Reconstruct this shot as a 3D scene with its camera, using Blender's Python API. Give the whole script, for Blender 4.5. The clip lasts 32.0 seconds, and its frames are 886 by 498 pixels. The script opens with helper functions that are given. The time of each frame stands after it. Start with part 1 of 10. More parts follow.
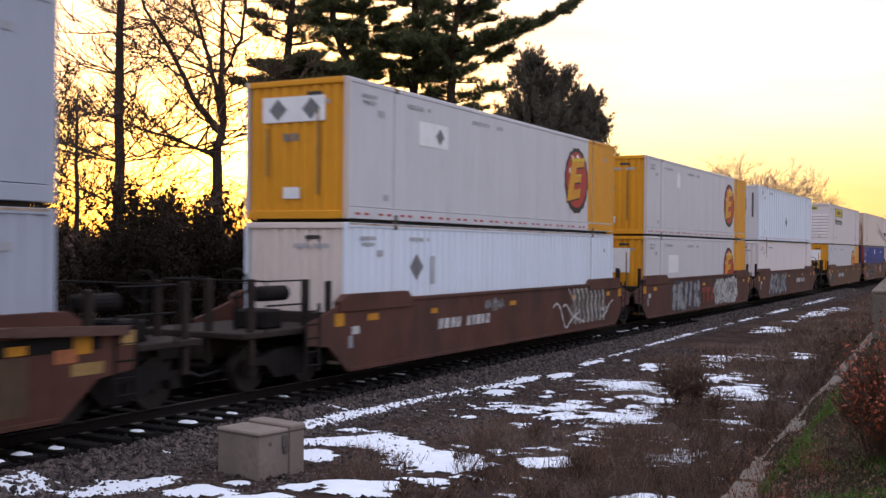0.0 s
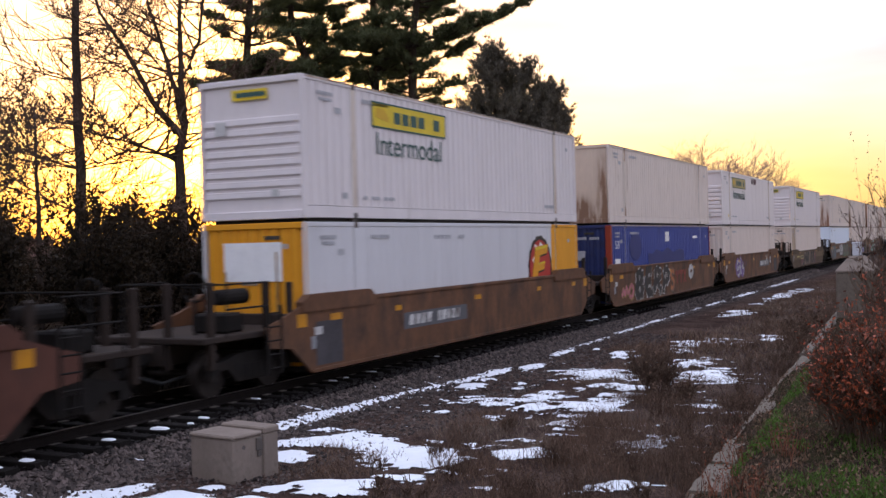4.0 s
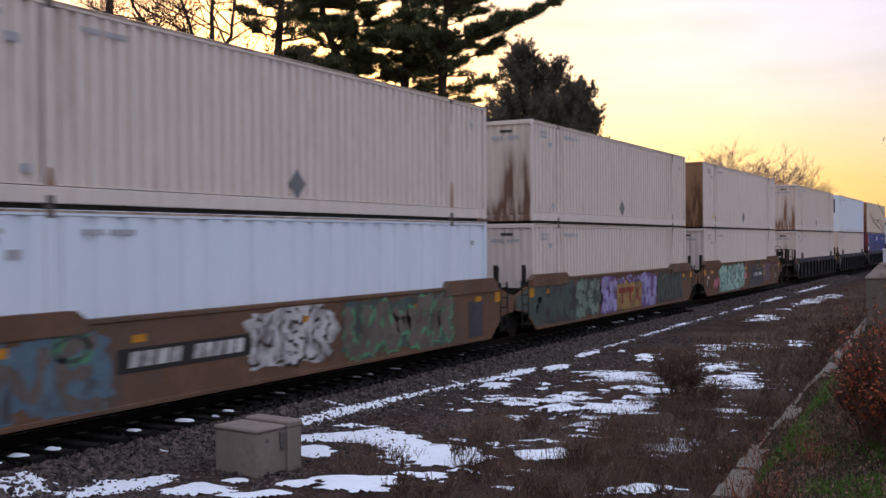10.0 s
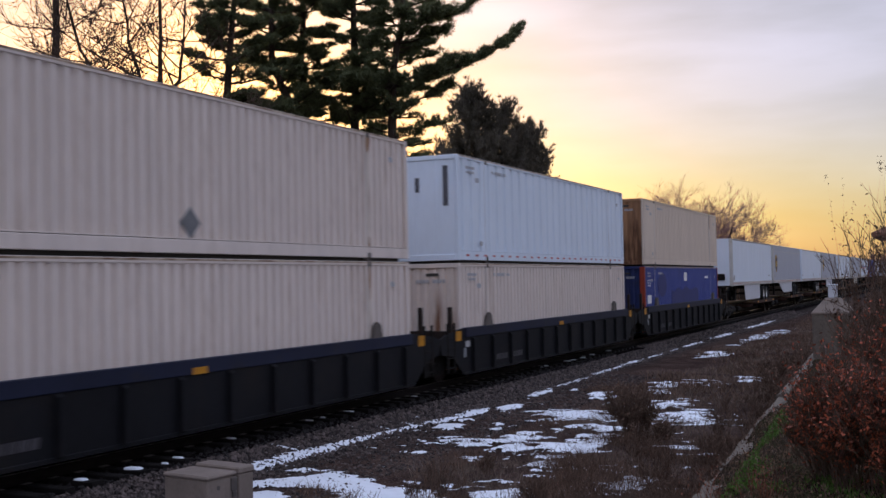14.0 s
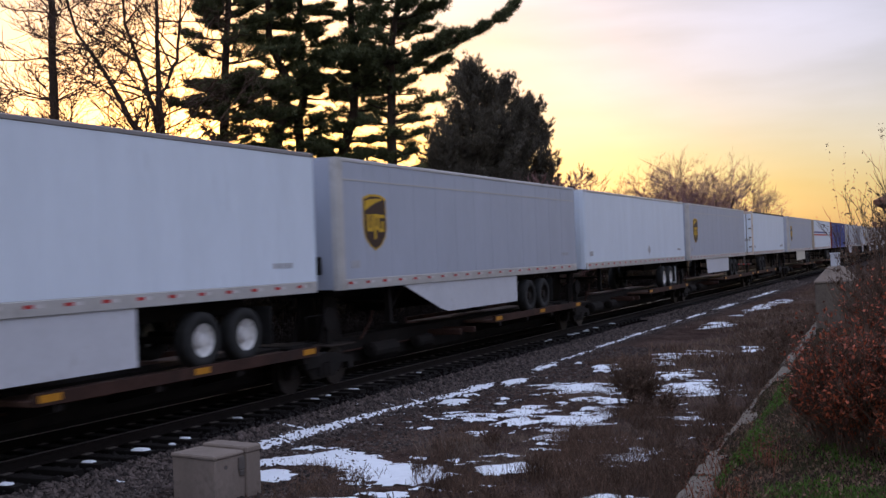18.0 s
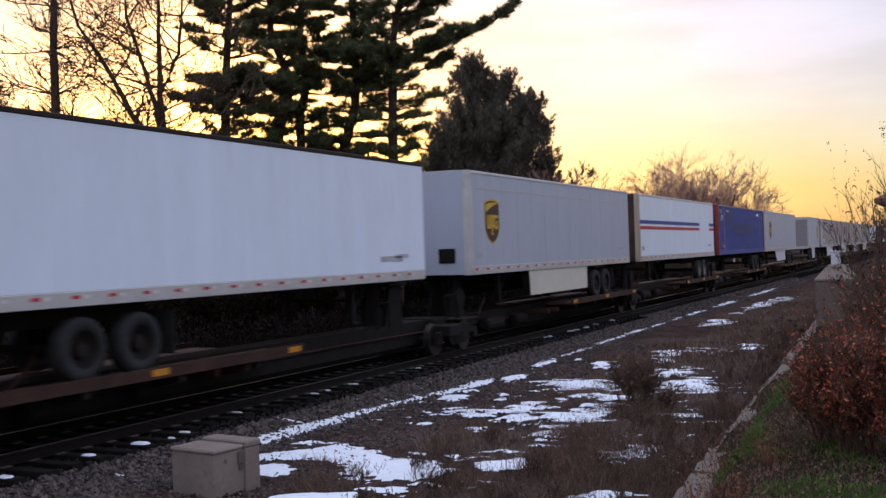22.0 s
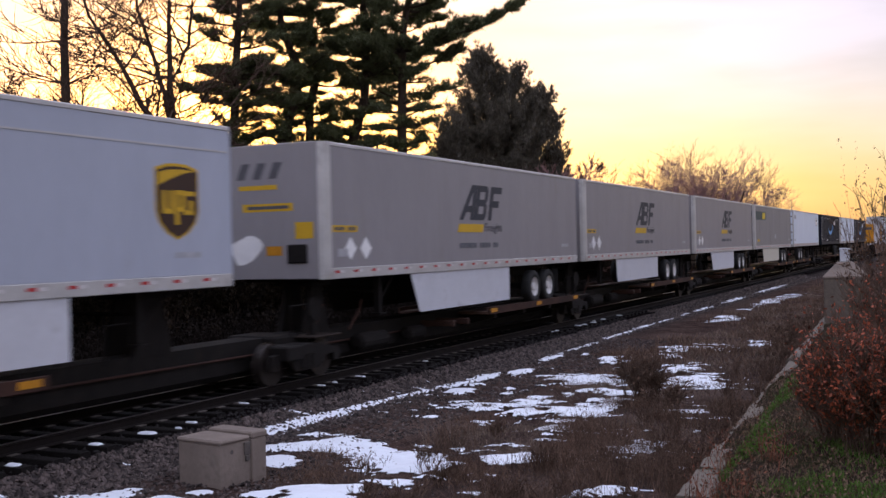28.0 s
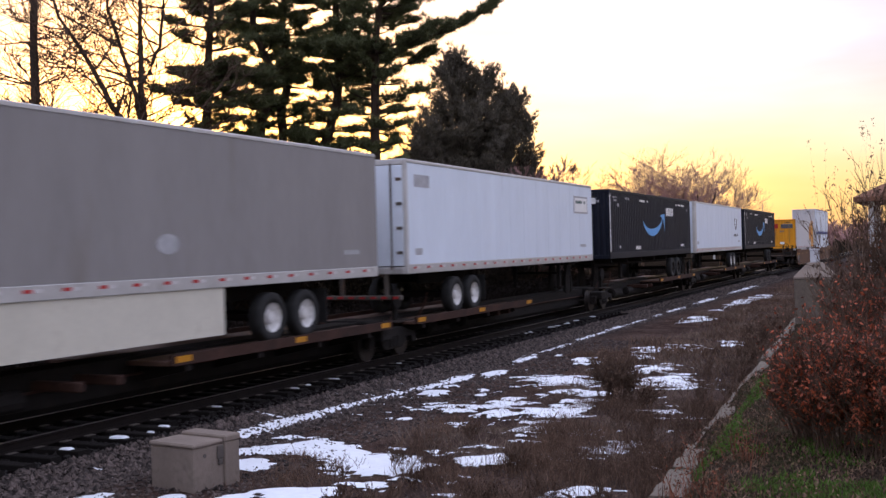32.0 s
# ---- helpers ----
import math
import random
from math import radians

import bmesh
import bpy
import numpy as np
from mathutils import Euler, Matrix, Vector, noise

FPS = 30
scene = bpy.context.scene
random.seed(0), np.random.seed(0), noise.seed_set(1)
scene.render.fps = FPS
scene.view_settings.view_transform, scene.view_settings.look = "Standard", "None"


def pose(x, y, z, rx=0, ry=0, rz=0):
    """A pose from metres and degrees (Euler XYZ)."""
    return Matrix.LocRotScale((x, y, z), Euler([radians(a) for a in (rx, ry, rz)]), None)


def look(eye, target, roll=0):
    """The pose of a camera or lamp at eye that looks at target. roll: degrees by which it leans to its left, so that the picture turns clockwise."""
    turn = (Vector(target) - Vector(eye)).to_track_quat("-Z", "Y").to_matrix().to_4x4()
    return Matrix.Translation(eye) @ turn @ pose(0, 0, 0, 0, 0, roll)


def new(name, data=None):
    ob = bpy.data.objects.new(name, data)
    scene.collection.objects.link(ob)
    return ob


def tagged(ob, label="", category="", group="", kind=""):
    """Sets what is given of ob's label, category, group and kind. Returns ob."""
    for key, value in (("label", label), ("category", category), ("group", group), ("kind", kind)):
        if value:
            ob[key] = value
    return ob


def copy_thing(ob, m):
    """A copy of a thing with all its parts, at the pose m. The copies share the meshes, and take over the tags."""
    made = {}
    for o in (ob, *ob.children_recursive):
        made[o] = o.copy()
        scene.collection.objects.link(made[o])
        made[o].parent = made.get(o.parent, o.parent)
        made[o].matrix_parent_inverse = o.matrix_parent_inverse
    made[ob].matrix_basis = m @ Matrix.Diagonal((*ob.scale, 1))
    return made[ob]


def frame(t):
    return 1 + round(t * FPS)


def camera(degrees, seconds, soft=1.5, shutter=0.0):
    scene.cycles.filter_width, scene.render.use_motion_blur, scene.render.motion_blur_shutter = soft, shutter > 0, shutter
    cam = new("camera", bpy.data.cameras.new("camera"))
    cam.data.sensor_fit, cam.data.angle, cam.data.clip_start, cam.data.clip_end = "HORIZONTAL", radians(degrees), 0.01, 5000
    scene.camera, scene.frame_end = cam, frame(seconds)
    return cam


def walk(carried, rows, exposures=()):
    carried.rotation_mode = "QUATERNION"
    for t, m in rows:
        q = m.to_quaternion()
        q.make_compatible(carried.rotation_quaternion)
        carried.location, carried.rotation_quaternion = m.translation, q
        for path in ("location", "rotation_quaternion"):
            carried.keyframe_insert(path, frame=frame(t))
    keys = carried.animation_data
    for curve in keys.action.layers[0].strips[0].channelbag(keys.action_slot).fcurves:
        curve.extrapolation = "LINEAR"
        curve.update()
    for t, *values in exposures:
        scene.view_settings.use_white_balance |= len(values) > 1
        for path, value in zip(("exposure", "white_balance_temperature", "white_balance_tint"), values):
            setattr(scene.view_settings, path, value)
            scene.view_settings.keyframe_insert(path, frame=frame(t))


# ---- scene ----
cam = camera(45.35, 32.0, soft=1.45, shutter=0.3)
EYE = 2.71
# seconds, yaw to the left of the rails' direction, pitch, lean
ROWS = [
    (0, 28.44, -0.10, 0.61), (0.5, 28.59, -0.17, 0.22), (1, 28.10, -0.25, -0.44), (1.5, 27.34, -0.28, -1.27), (2, 26.67, -0.32, -0.96), (2.5, 26.42, -0.38, -1.08),
    (3, 26.37, -0.45, -1.47), (3.5, 26.51, -0.35, -1.51), (5.5, 27.20, -0.48, -1.36), (6, 27.32, -0.41, -1.33), (6.5, 27.58, -0.43, -1.27), (7, 27.72, -0.43, -1.24),
    (7.5, 27.70, -0.37, -1.34), (8, 27.64, -0.19, -1.42), (8.5, 27.53, -0.16, -1.42), (9, 27.52, -0.26, -1.50), (9.5, 27.64, -0.35, -1.40), (10, 28.11, -0.43, -0.37),
    (10.5, 28.86, -0.37, -0.60), (11, 28.96, -0.19, -0.74), (11.5, 28.53, 0.37, -0.86), (12, 27.74, 1.05, -0.94), (12.5, 26.95, 1.48, -0.86), (13, 26.30, 1.71, -1.06),
    (13.5, 25.74, 1.83, -0.89), (14, 25.47, 1.74, -1.10), (14.5, 25.98, 1.41, -1.58), (15, 25.92, 0.93, -1.81), (15.5, 25.81, 0.40, -2.18), (17.5, 25.53, 0.54, -2.04),
    (18, 25.61, 0.46, -2.22), (18.5, 26.07, 0.13, -1.80), (19, 26.55, 0.00, -2.43), (19.5, 26.76, 0.18, -2.31), (20, 26.56, 0.23, -2.46), (20.5, 26.41, 0.12, -2.31),
    (21, 26.43, -0.01, -2.12), (21.5, 26.14, 0.12, -1.98), (22, 25.64, 0.23, -1.88), (22.5, 25.36, 0.34, -1.83), (23, 25.11, 0.44, -2.11), (23.5, 24.84, 0.48, -1.90),
    (24, 24.76, 0.57, -2.01), (24.5, 25.02, 0.52, -1.57), (25, 25.51, 0.56, -0.74), (25.5, 25.99, 0.69, -0.19), (27.5, 26.95, -0.33, -1.17), (28, 26.08, -0.12, -1.31),
    (28.5, 26.01, 0.31, -1.25), (29, 26.53, 0.28, -1.27), (29.5, 26.12, 0.16, -0.99), (30, 25.74, -0.19, -1.02), (30.5, 25.49, -0.32, -1.38), (31, 25.18, -0.26, -1.44),
    (31.5, 24.77, -0.16, -1.31), (32, 24.65, -0.05, -1.47),
]
EXPOSURES = [(0, 0, 6800, 10), (2, -0.12, 6714, 10), (3.5, -0.06, 6650, 10), (6, 0.26, 6480, 12), (8, -0.13, 6800, 10), (10, -0.3, 6480, 10), (11, 0, 6500, 10), (12.4, -0.28, 6300, 10), (13, -0.42, 6150, 10), (13.5, -0.68, 6132, 10), (14.1, -0.6, 6112, 10), (15, -0.38, 6080, 10), (15.5, -0.4, 6094, 10), (17.5, -0.52, 6150, 10), (19, -0.42, 6200, 10), (21, -0.3, 6300, 10), (25.5, -0.28, 6450, 10), (27.5, -0.22, 6550, 14), (29, -0.12, 6550, 14), (30, 0.0, 6520, 14), (32, 0.0, 6520, 14)]
walk(cam, [(t, pose(0, 0, EYE, 90 + p, 0, y) @ pose(0, 0, 0, 0, 0, r)) for t, y, p, r in ROWS], EXPOSURES)

# how far the train has rolled, in metres, at each time
RUN = [(0, 0.0), (2, 31.50), (4, 62.97), (6, 94.51), (8, 126.15), (10, 157.75), (12, 189.31), (14, 220.92), (16, 252.53), (18, 284.22),
       (20, 316.03), (22, 347.99), (24, 380.09), (26, 412.18), (28, 444.19), (30, 476.14), (32, 508.02)]
TRACK = -13.25          # the track's middle
ROLLING = []            # things that ride on the train: thing, place along it, height

# ---- world and sun ----
SUN_YAW, SUN_UP = 37.7, 4.9
world = bpy.data.worlds.new("sky")
scene.world = world
world.use_nodes = True
wn, wl = world.node_tree.nodes, world.node_tree.links
wn.clear()


sky = wn.new("ShaderNodeTexSky")
sky.sky_type, sky.sun_disc = "NISHITA", False
sky.sun_elevation, sky.sun_rotation = radians(SUN_UP), radians(-SUN_YAW)
sky.air_density, sky.dust_density, sky.ozone_density = 1.0, 1.6, 1.0
# a thin bright veil of cloud over the clear sky, thinning out towards the horizon
coord, split, lift = wn.new("ShaderNodeTexCoord"), wn.new("ShaderNodeSeparateXYZ"), wn.new("ShaderNodeMapRange")
wl.new(coord.outputs["Generated"], split.inputs[0])
wl.new(split.outputs[2], lift.inputs[0])
lift.interpolation_type = "SMOOTHSTEP"
for i, v in enumerate((0.0, 0.26, 0.30, 1.0)):
    lift.inputs[1 + i].default_value = v
stretch, cloud, puff = wn.new("ShaderNodeMapping"), wn.new("ShaderNodeTexNoise"), wn.new("ShaderNodeMapRange")
wl.new(coord.outputs["Generated"], stretch.inputs[0])
stretch.inputs["Scale"].default_value = (1.0, 1.0, 5.0)
wl.new(stretch.outputs[0], cloud.inputs[0])
cloud.inputs["Scale"].default_value, cloud.inputs["Detail"].default_value = 3.2, 5
wl.new(cloud.outputs[0], puff.inputs[0])
for i, v in enumerate((0.34, 0.66, 0.67, 1.24)):
    puff.inputs[1 + i].default_value = v
veil, tinted, whole = wn.new("ShaderNodeMath"), wn.new("ShaderNodeVectorMath"), wn.new("ShaderNodeVectorMath")
veil.operation, tinted.operation, whole.operation = "MULTIPLY", "SCALE", "ADD"
wl.new(lift.outputs[0], veil.inputs[0])
wl.new(puff.outputs[0], veil.inputs[1])
VEIL = 4.7
# the veil is lilac low down and a cooler blue overhead
hue, over = wn.new("ShaderNodeMix"), wn.new("ShaderNodeMapRange")
hue.data_type = "RGBA"
wl.new(split.outputs[2], over.inputs[0])
over.inputs[1].default_value, over.inputs[2].default_value = 0.26, 0.62
wl.new(over.outputs[0], hue.inputs[0])
hue.inputs[6].default_value, hue.inputs[7].default_value = (1.05 * VEIL, 0.96 * VEIL, 1.34 * VEIL, 1), (0.95 * VEIL, 1.0 * VEIL, 1.30 * VEIL, 1)
wl.new(hue.outputs[2], tinted.inputs[0])
zenith, dome = wn.new("ShaderNodeMapRange"), wn.new("ShaderNodeMath")
wl.new(split.outputs[2], zenith.inputs[0])
for i, v in enumerate((0.22, 0.85, 1.0, 2.3)):
    zenith.inputs[1 + i].default_value = v
dome.operation = "MULTIPLY"
wl.new(veil.outputs[0], dome.inputs[0])
wl.new(zenith.outputs[0], dome.inputs[1])
wl.new(dome.outputs[0], tinted.inputs["Scale"])
wl.new(tinted.outputs[0], whole.inputs[0])
wl.new(sky.outputs[0], whole.inputs[1])
# the veil scatters sunlight forward: a yellow glow round the low sun
aim, power, glow, lit = wn.new("ShaderNodeVectorMath"), wn.new("ShaderNodeMath"), wn.new("ShaderNodeVectorMath"), wn.new("ShaderNodeVectorMath")
aim.operation, power.operation, glow.operation, lit.operation = "DOT_PRODUCT", "POWER", "SCALE", "ADD"
wl.new(coord.outputs["Generated"], aim.inputs[0])
aim.inputs[1].default_value = (-math.sin(radians(SUN_YAW)) * math.cos(radians(SUN_UP)), math.cos(radians(SUN_YAW)) * math.cos(radians(SUN_UP)), math.sin(radians(SUN_UP)))
wl.new(aim.outputs["Value"], power.inputs[0])
power.inputs[1].default_value = 130.0
glow.inputs[0].default_value = (14.0, 9.4, 3.8)
core, burn, both = wn.new("ShaderNodeMath"), wn.new("ShaderNodeMath"), wn.new("ShaderNodeMath")
core.operation, burn.operation, both.operation = "POWER", "MULTIPLY", "ADD"
wl.new(aim.outputs["Value"], core.inputs[0])
core.inputs[1].default_value, burn.inputs[1].default_value = 2600.0, 5.0
wl.new(core.outputs[0], burn.inputs[0])
wl.new(power.outputs[0], both.inputs[0])
wl.new(burn.outputs[0], both.inputs[1])
wl.new(both.outputs[0], glow.inputs["Scale"])
wl.new(glow.outputs[0], lit.inputs[0])
wl.new(whole.outputs[0], lit.inputs[1])
out, bg = wn.new("ShaderNodeOutputWorld"), wn.new("ShaderNodeBackground")
bg.inputs[1].default_value = 0.12
# dusk colours the low sky yellow
dusk, warm, shade = wn.new("ShaderNodeMapRange"), wn.new("ShaderNodeMix"), wn.new("ShaderNodeVectorMath")
dusk.interpolation_type = "SMOOTHSTEP"
wl.new(split.outputs[2], dusk.inputs[0])
dusk.inputs[1].default_value, dusk.inputs[2].default_value = 0.02, 0.165
warm.data_type, shade.operation = "RGBA", "MULTIPLY"
wl.new(dusk.outputs[0], warm.inputs[0])
warm.inputs[6].default_value, warm.inputs[7].default_value = (1.19, 1.18, 0.86, 1), (1, 1, 1, 1)
wl.new(lit.outputs[0], shade.inputs[0])
wl.new(warm.outputs[2], shade.inputs[1])
# close to the sun the light is redder
near, red, last = wn.new("ShaderNodeMath"), wn.new("ShaderNodeMix"), wn.new("ShaderNodeVectorMath")
near.operation, red.data_type, last.operation = "POWER", "RGBA", "MULTIPLY"
wl.new(aim.outputs["Value"], near.inputs[0])
near.inputs[1].default_value = 26.0
wl.new(near.outputs[0], red.inputs[0])
red.inputs[6].default_value, red.inputs[7].default_value = (1, 1, 1, 1), (1.13, 0.89, 0.60, 1)
wl.new(shade.outputs[0], last.inputs[0])
wl.new(red.outputs[2], last.inputs[1])
wl.new(last.outputs[0], bg.inputs[0])
wl.new(bg.outputs[0], out.inputs[0])
sun = new("sun", bpy.data.lights.new("sun", "SUN"))
sun.data.energy, sun.data.angle, sun.data.color = 2.5, radians(0.6), (1.0, 0.72, 0.42)
sd = Vector((-math.sin(radians(SUN_YAW)) * math.cos(radians(SUN_UP)), math.cos(radians(SUN_YAW)) * math.cos(radians(SUN_UP)), math.sin(radians(SUN_UP))))
sun.matrix_world = look(sd * 200, (0, 0, 0))


# ---- materials ----
def material(name, color, rough=0.6, metal=0.0, vary=0.15, scale=3.0, bump=0.0, bump_scale=40.0, dirt=None, dirt_amount=0.0, dirt_scale=1.2, stretch=(1, 1, 1), rand=0.0, spec=0.3, trans=0.0, island=0.0):
    """Paint, steel, wood or earth: two scales of variation, stains of a second colour, fine relief."""
    m = bpy.data.materials.new(name)
    m.use_nodes = True
    n, l = m.node_tree.nodes, m.node_tree.links
    b = n["Principled BSDF"]
    tc, mp = n.new("ShaderNodeTexCoord"), n.new("ShaderNodeMapping")
    l.new(tc.outputs["Object"], mp.inputs[0])
    mp.inputs["Scale"].default_value = stretch
    n1, n2 = n.new("ShaderNodeTexNoise"), n.new("ShaderNodeTexNoise")
    n1.inputs["Scale"].default_value, n1.inputs["Detail"].default_value = scale, 6
    n2.inputs["Scale"].default_value, n2.inputs["Detail"].default_value = scale * 9, 4
    l.new(mp.outputs[0], n1.inputs[0])
    l.new(mp.outputs[0], n2.inputs[0])
    add = n.new("ShaderNodeMath")
    add.operation = "MULTIPLY_ADD"
    l.new(n2.outputs[0], add.inputs[0])
    add.inputs[1].default_value = 0.5
    l.new(n1.outputs[0], add.inputs[2])
    mr = n.new("ShaderNodeMapRange")
    l.new(add.outputs[0], mr.inputs[0])
    mr.inputs[1].default_value, mr.inputs[2].default_value = 0.5, 1.0
    mr.inputs[3].default_value, mr.inputs[4].default_value = 1 - vary, 1 + vary
    val = mr.outputs[0]
    if rand:
        oi = n.new("ShaderNodeObjectInfo")
        r2 = n.new("ShaderNodeMapRange")
        l.new(oi.outputs["Random"], r2.inputs[0])
        r2.inputs[3].default_value, r2.inputs[4].default_value = 1 - rand, 1 + rand
        mu = n.new("ShaderNodeMath")
        mu.operation = "MULTIPLY"
        l.new(val, mu.inputs[0])
        l.new(r2.outputs[0], mu.inputs[1])
        val = mu.outputs[0]
    if island:
        ge, r3, mv = n.new("ShaderNodeNewGeometry"), n.new("ShaderNodeMapRange"), n.new("ShaderNodeMath")
        l.new(ge.outputs["Random Per Island"], r3.inputs[0])
        r3.inputs[3].default_value, r3.inputs[4].default_value = 1 - island, 1 + island
        mv.operation = "MULTIPLY"
        l.new(val, mv.inputs[0])
        l.new(r3.outputs[0], mv.inputs[1])
        val = mv.outputs[0]
    mix = n.new("ShaderNodeMix")
    mix.data_type, mix.blend_type = "RGBA", "MULTIPLY"
    mix.inputs[0].default_value = 1.0
    mix.inputs[6].default_value = (*color, 1)
    l.new(val, mix.inputs[7])
    col = mix.outputs[2]
    if dirt:
        n3 = n.new("ShaderNodeTexNoise")
        n3.inputs["Scale"].default_value, n3.inputs["Detail"].default_value, n3.inputs["Roughness"].default_value = dirt_scale, 8, 0.65
        l.new(mp.outputs[0], n3.inputs[0])
        cr = n.new("ShaderNodeMapRange")
        l.new(n3.outputs[0], cr.inputs[0])
        cr.inputs[1].default_value, cr.inputs[2].default_value = 0.68 - 0.3 * dirt_amount, 0.82 - 0.2 * dirt_amount
        cr.inputs[4].default_value = min(1.0, 0.5 + dirt_amount * 0.5)
        dm = n.new("ShaderNodeMix")
        dm.data_type = "RGBA"
        l.new(cr.outputs[0], dm.inputs[0])
        l.new(col, dm.inputs[6])
        dm.inputs[7].default_value = (*dirt, 1)
        col = dm.outputs[2]
    l.new(col, b.inputs["Base Color"])
    b.inputs["Roughness"].default_value, b.inputs["Metallic"].default_value = rough, metal
    b.inputs["Specular IOR Level"].default_value = spec
    if trans:
        tr, ms = n.new("ShaderNodeBsdfTranslucent"), n.new("ShaderNodeMixShader")
        l.new(col, tr.inputs[0])
        ms.inputs[0].default_value = trans
        l.new(b.outputs[0], ms.inputs[1])
        l.new(tr.outputs[0], ms.inputs[2])
        l.new(ms.outputs[0], n["Material Output"].inputs[0])
    if bump:
        nb, bp = n.new("ShaderNodeTexNoise"), n.new("ShaderNodeBump")
        nb.inputs["Scale"].default_value, nb.inputs["Detail"].default_value = bump_scale, 5
        l.new(mp.outputs[0], nb.inputs[0])
        l.new(nb.outputs[0], bp.inputs["Height"])
        bp.inputs["Strength"].default_value, bp.inputs["Distance"].default_value = bump, 0.02
        l.new(bp.outputs[0], b.inputs["Normal"])
    return m


def stained(name, base, rust, columns, foot, dark=0.9):
    """Painted sheet with runs of rust: columns of (place across, half width, height of the source) and a rusty foot."""
    m = material(name, base, 0.6, vary=0.08, scale=1.2, stretch=(1, 1, 0.4))
    n, l = m.node_tree.nodes, m.node_tree.links
    bsdf = n["Principled BSDF"]
    tc, sp, mp, no = n.new("ShaderNodeTexCoord"), n.new("ShaderNodeSeparateXYZ"), n.new("ShaderNodeMapping"), n.new("ShaderNodeTexNoise")
    l.new(tc.outputs["Object"], sp.inputs[0])
    l.new(tc.outputs["Object"], mp.inputs[0])
    mp.inputs["Scale"].default_value = (5.0, 5.0, 0.7)
    l.new(mp.outputs[0], no.inputs[0])
    no.inputs["Scale"].default_value, no.inputs["Detail"].default_value = 1.6, 6

    def span(v, a, c, lo, hi):
        k = n.new("ShaderNodeMapRange")
        k.interpolation_type = "SMOOTHSTEP"
        l.new(v, k.inputs[0])
        for i, q in enumerate((a, c, lo, hi)):
            k.inputs[1 + i].default_value = q
        return k.outputs[0]

    def calc(op, a, c):
        k = n.new("ShaderNodeMath")
        k.operation = op
        for i, q in enumerate((a, c)):
            if isinstance(q, float):
                k.inputs[i].default_value = q
            else:
                l.new(q, k.inputs[i])
        return k.outputs[0]
    total = span(sp.outputs[2], 0.1, foot, 1.0, 0.0)
    for a, w, h in columns:
        near = span(calc("ABSOLUTE", calc("SUBTRACT", sp.outputs[0], float(a)), 0.0), 0.0, w, 1.0, 0.0)
        total = calc("ADD", total, calc("MULTIPLY", near, span(sp.outputs[2], h * 0.35, h, 1.0, 0.0)))
    mask = calc("MULTIPLY", calc("MINIMUM", total, 1.0), span(no.outputs[0], 0.30, 0.66, 0.25, 1.3))
    mask = calc("MINIMUM", mask, float(dark))
    mix = n.new("ShaderNodeMix")
    mix.data_type = "RGBA"
    l.new(mask, mix.inputs[0])
    l.new(bsdf.inputs["Base Color"].links[0].from_socket, mix.inputs[6])
    mix.inputs[7].default_value = (*rust, 1)
    l.new(mix.outputs[2], bsdf.inputs["Base Color"])
    return m


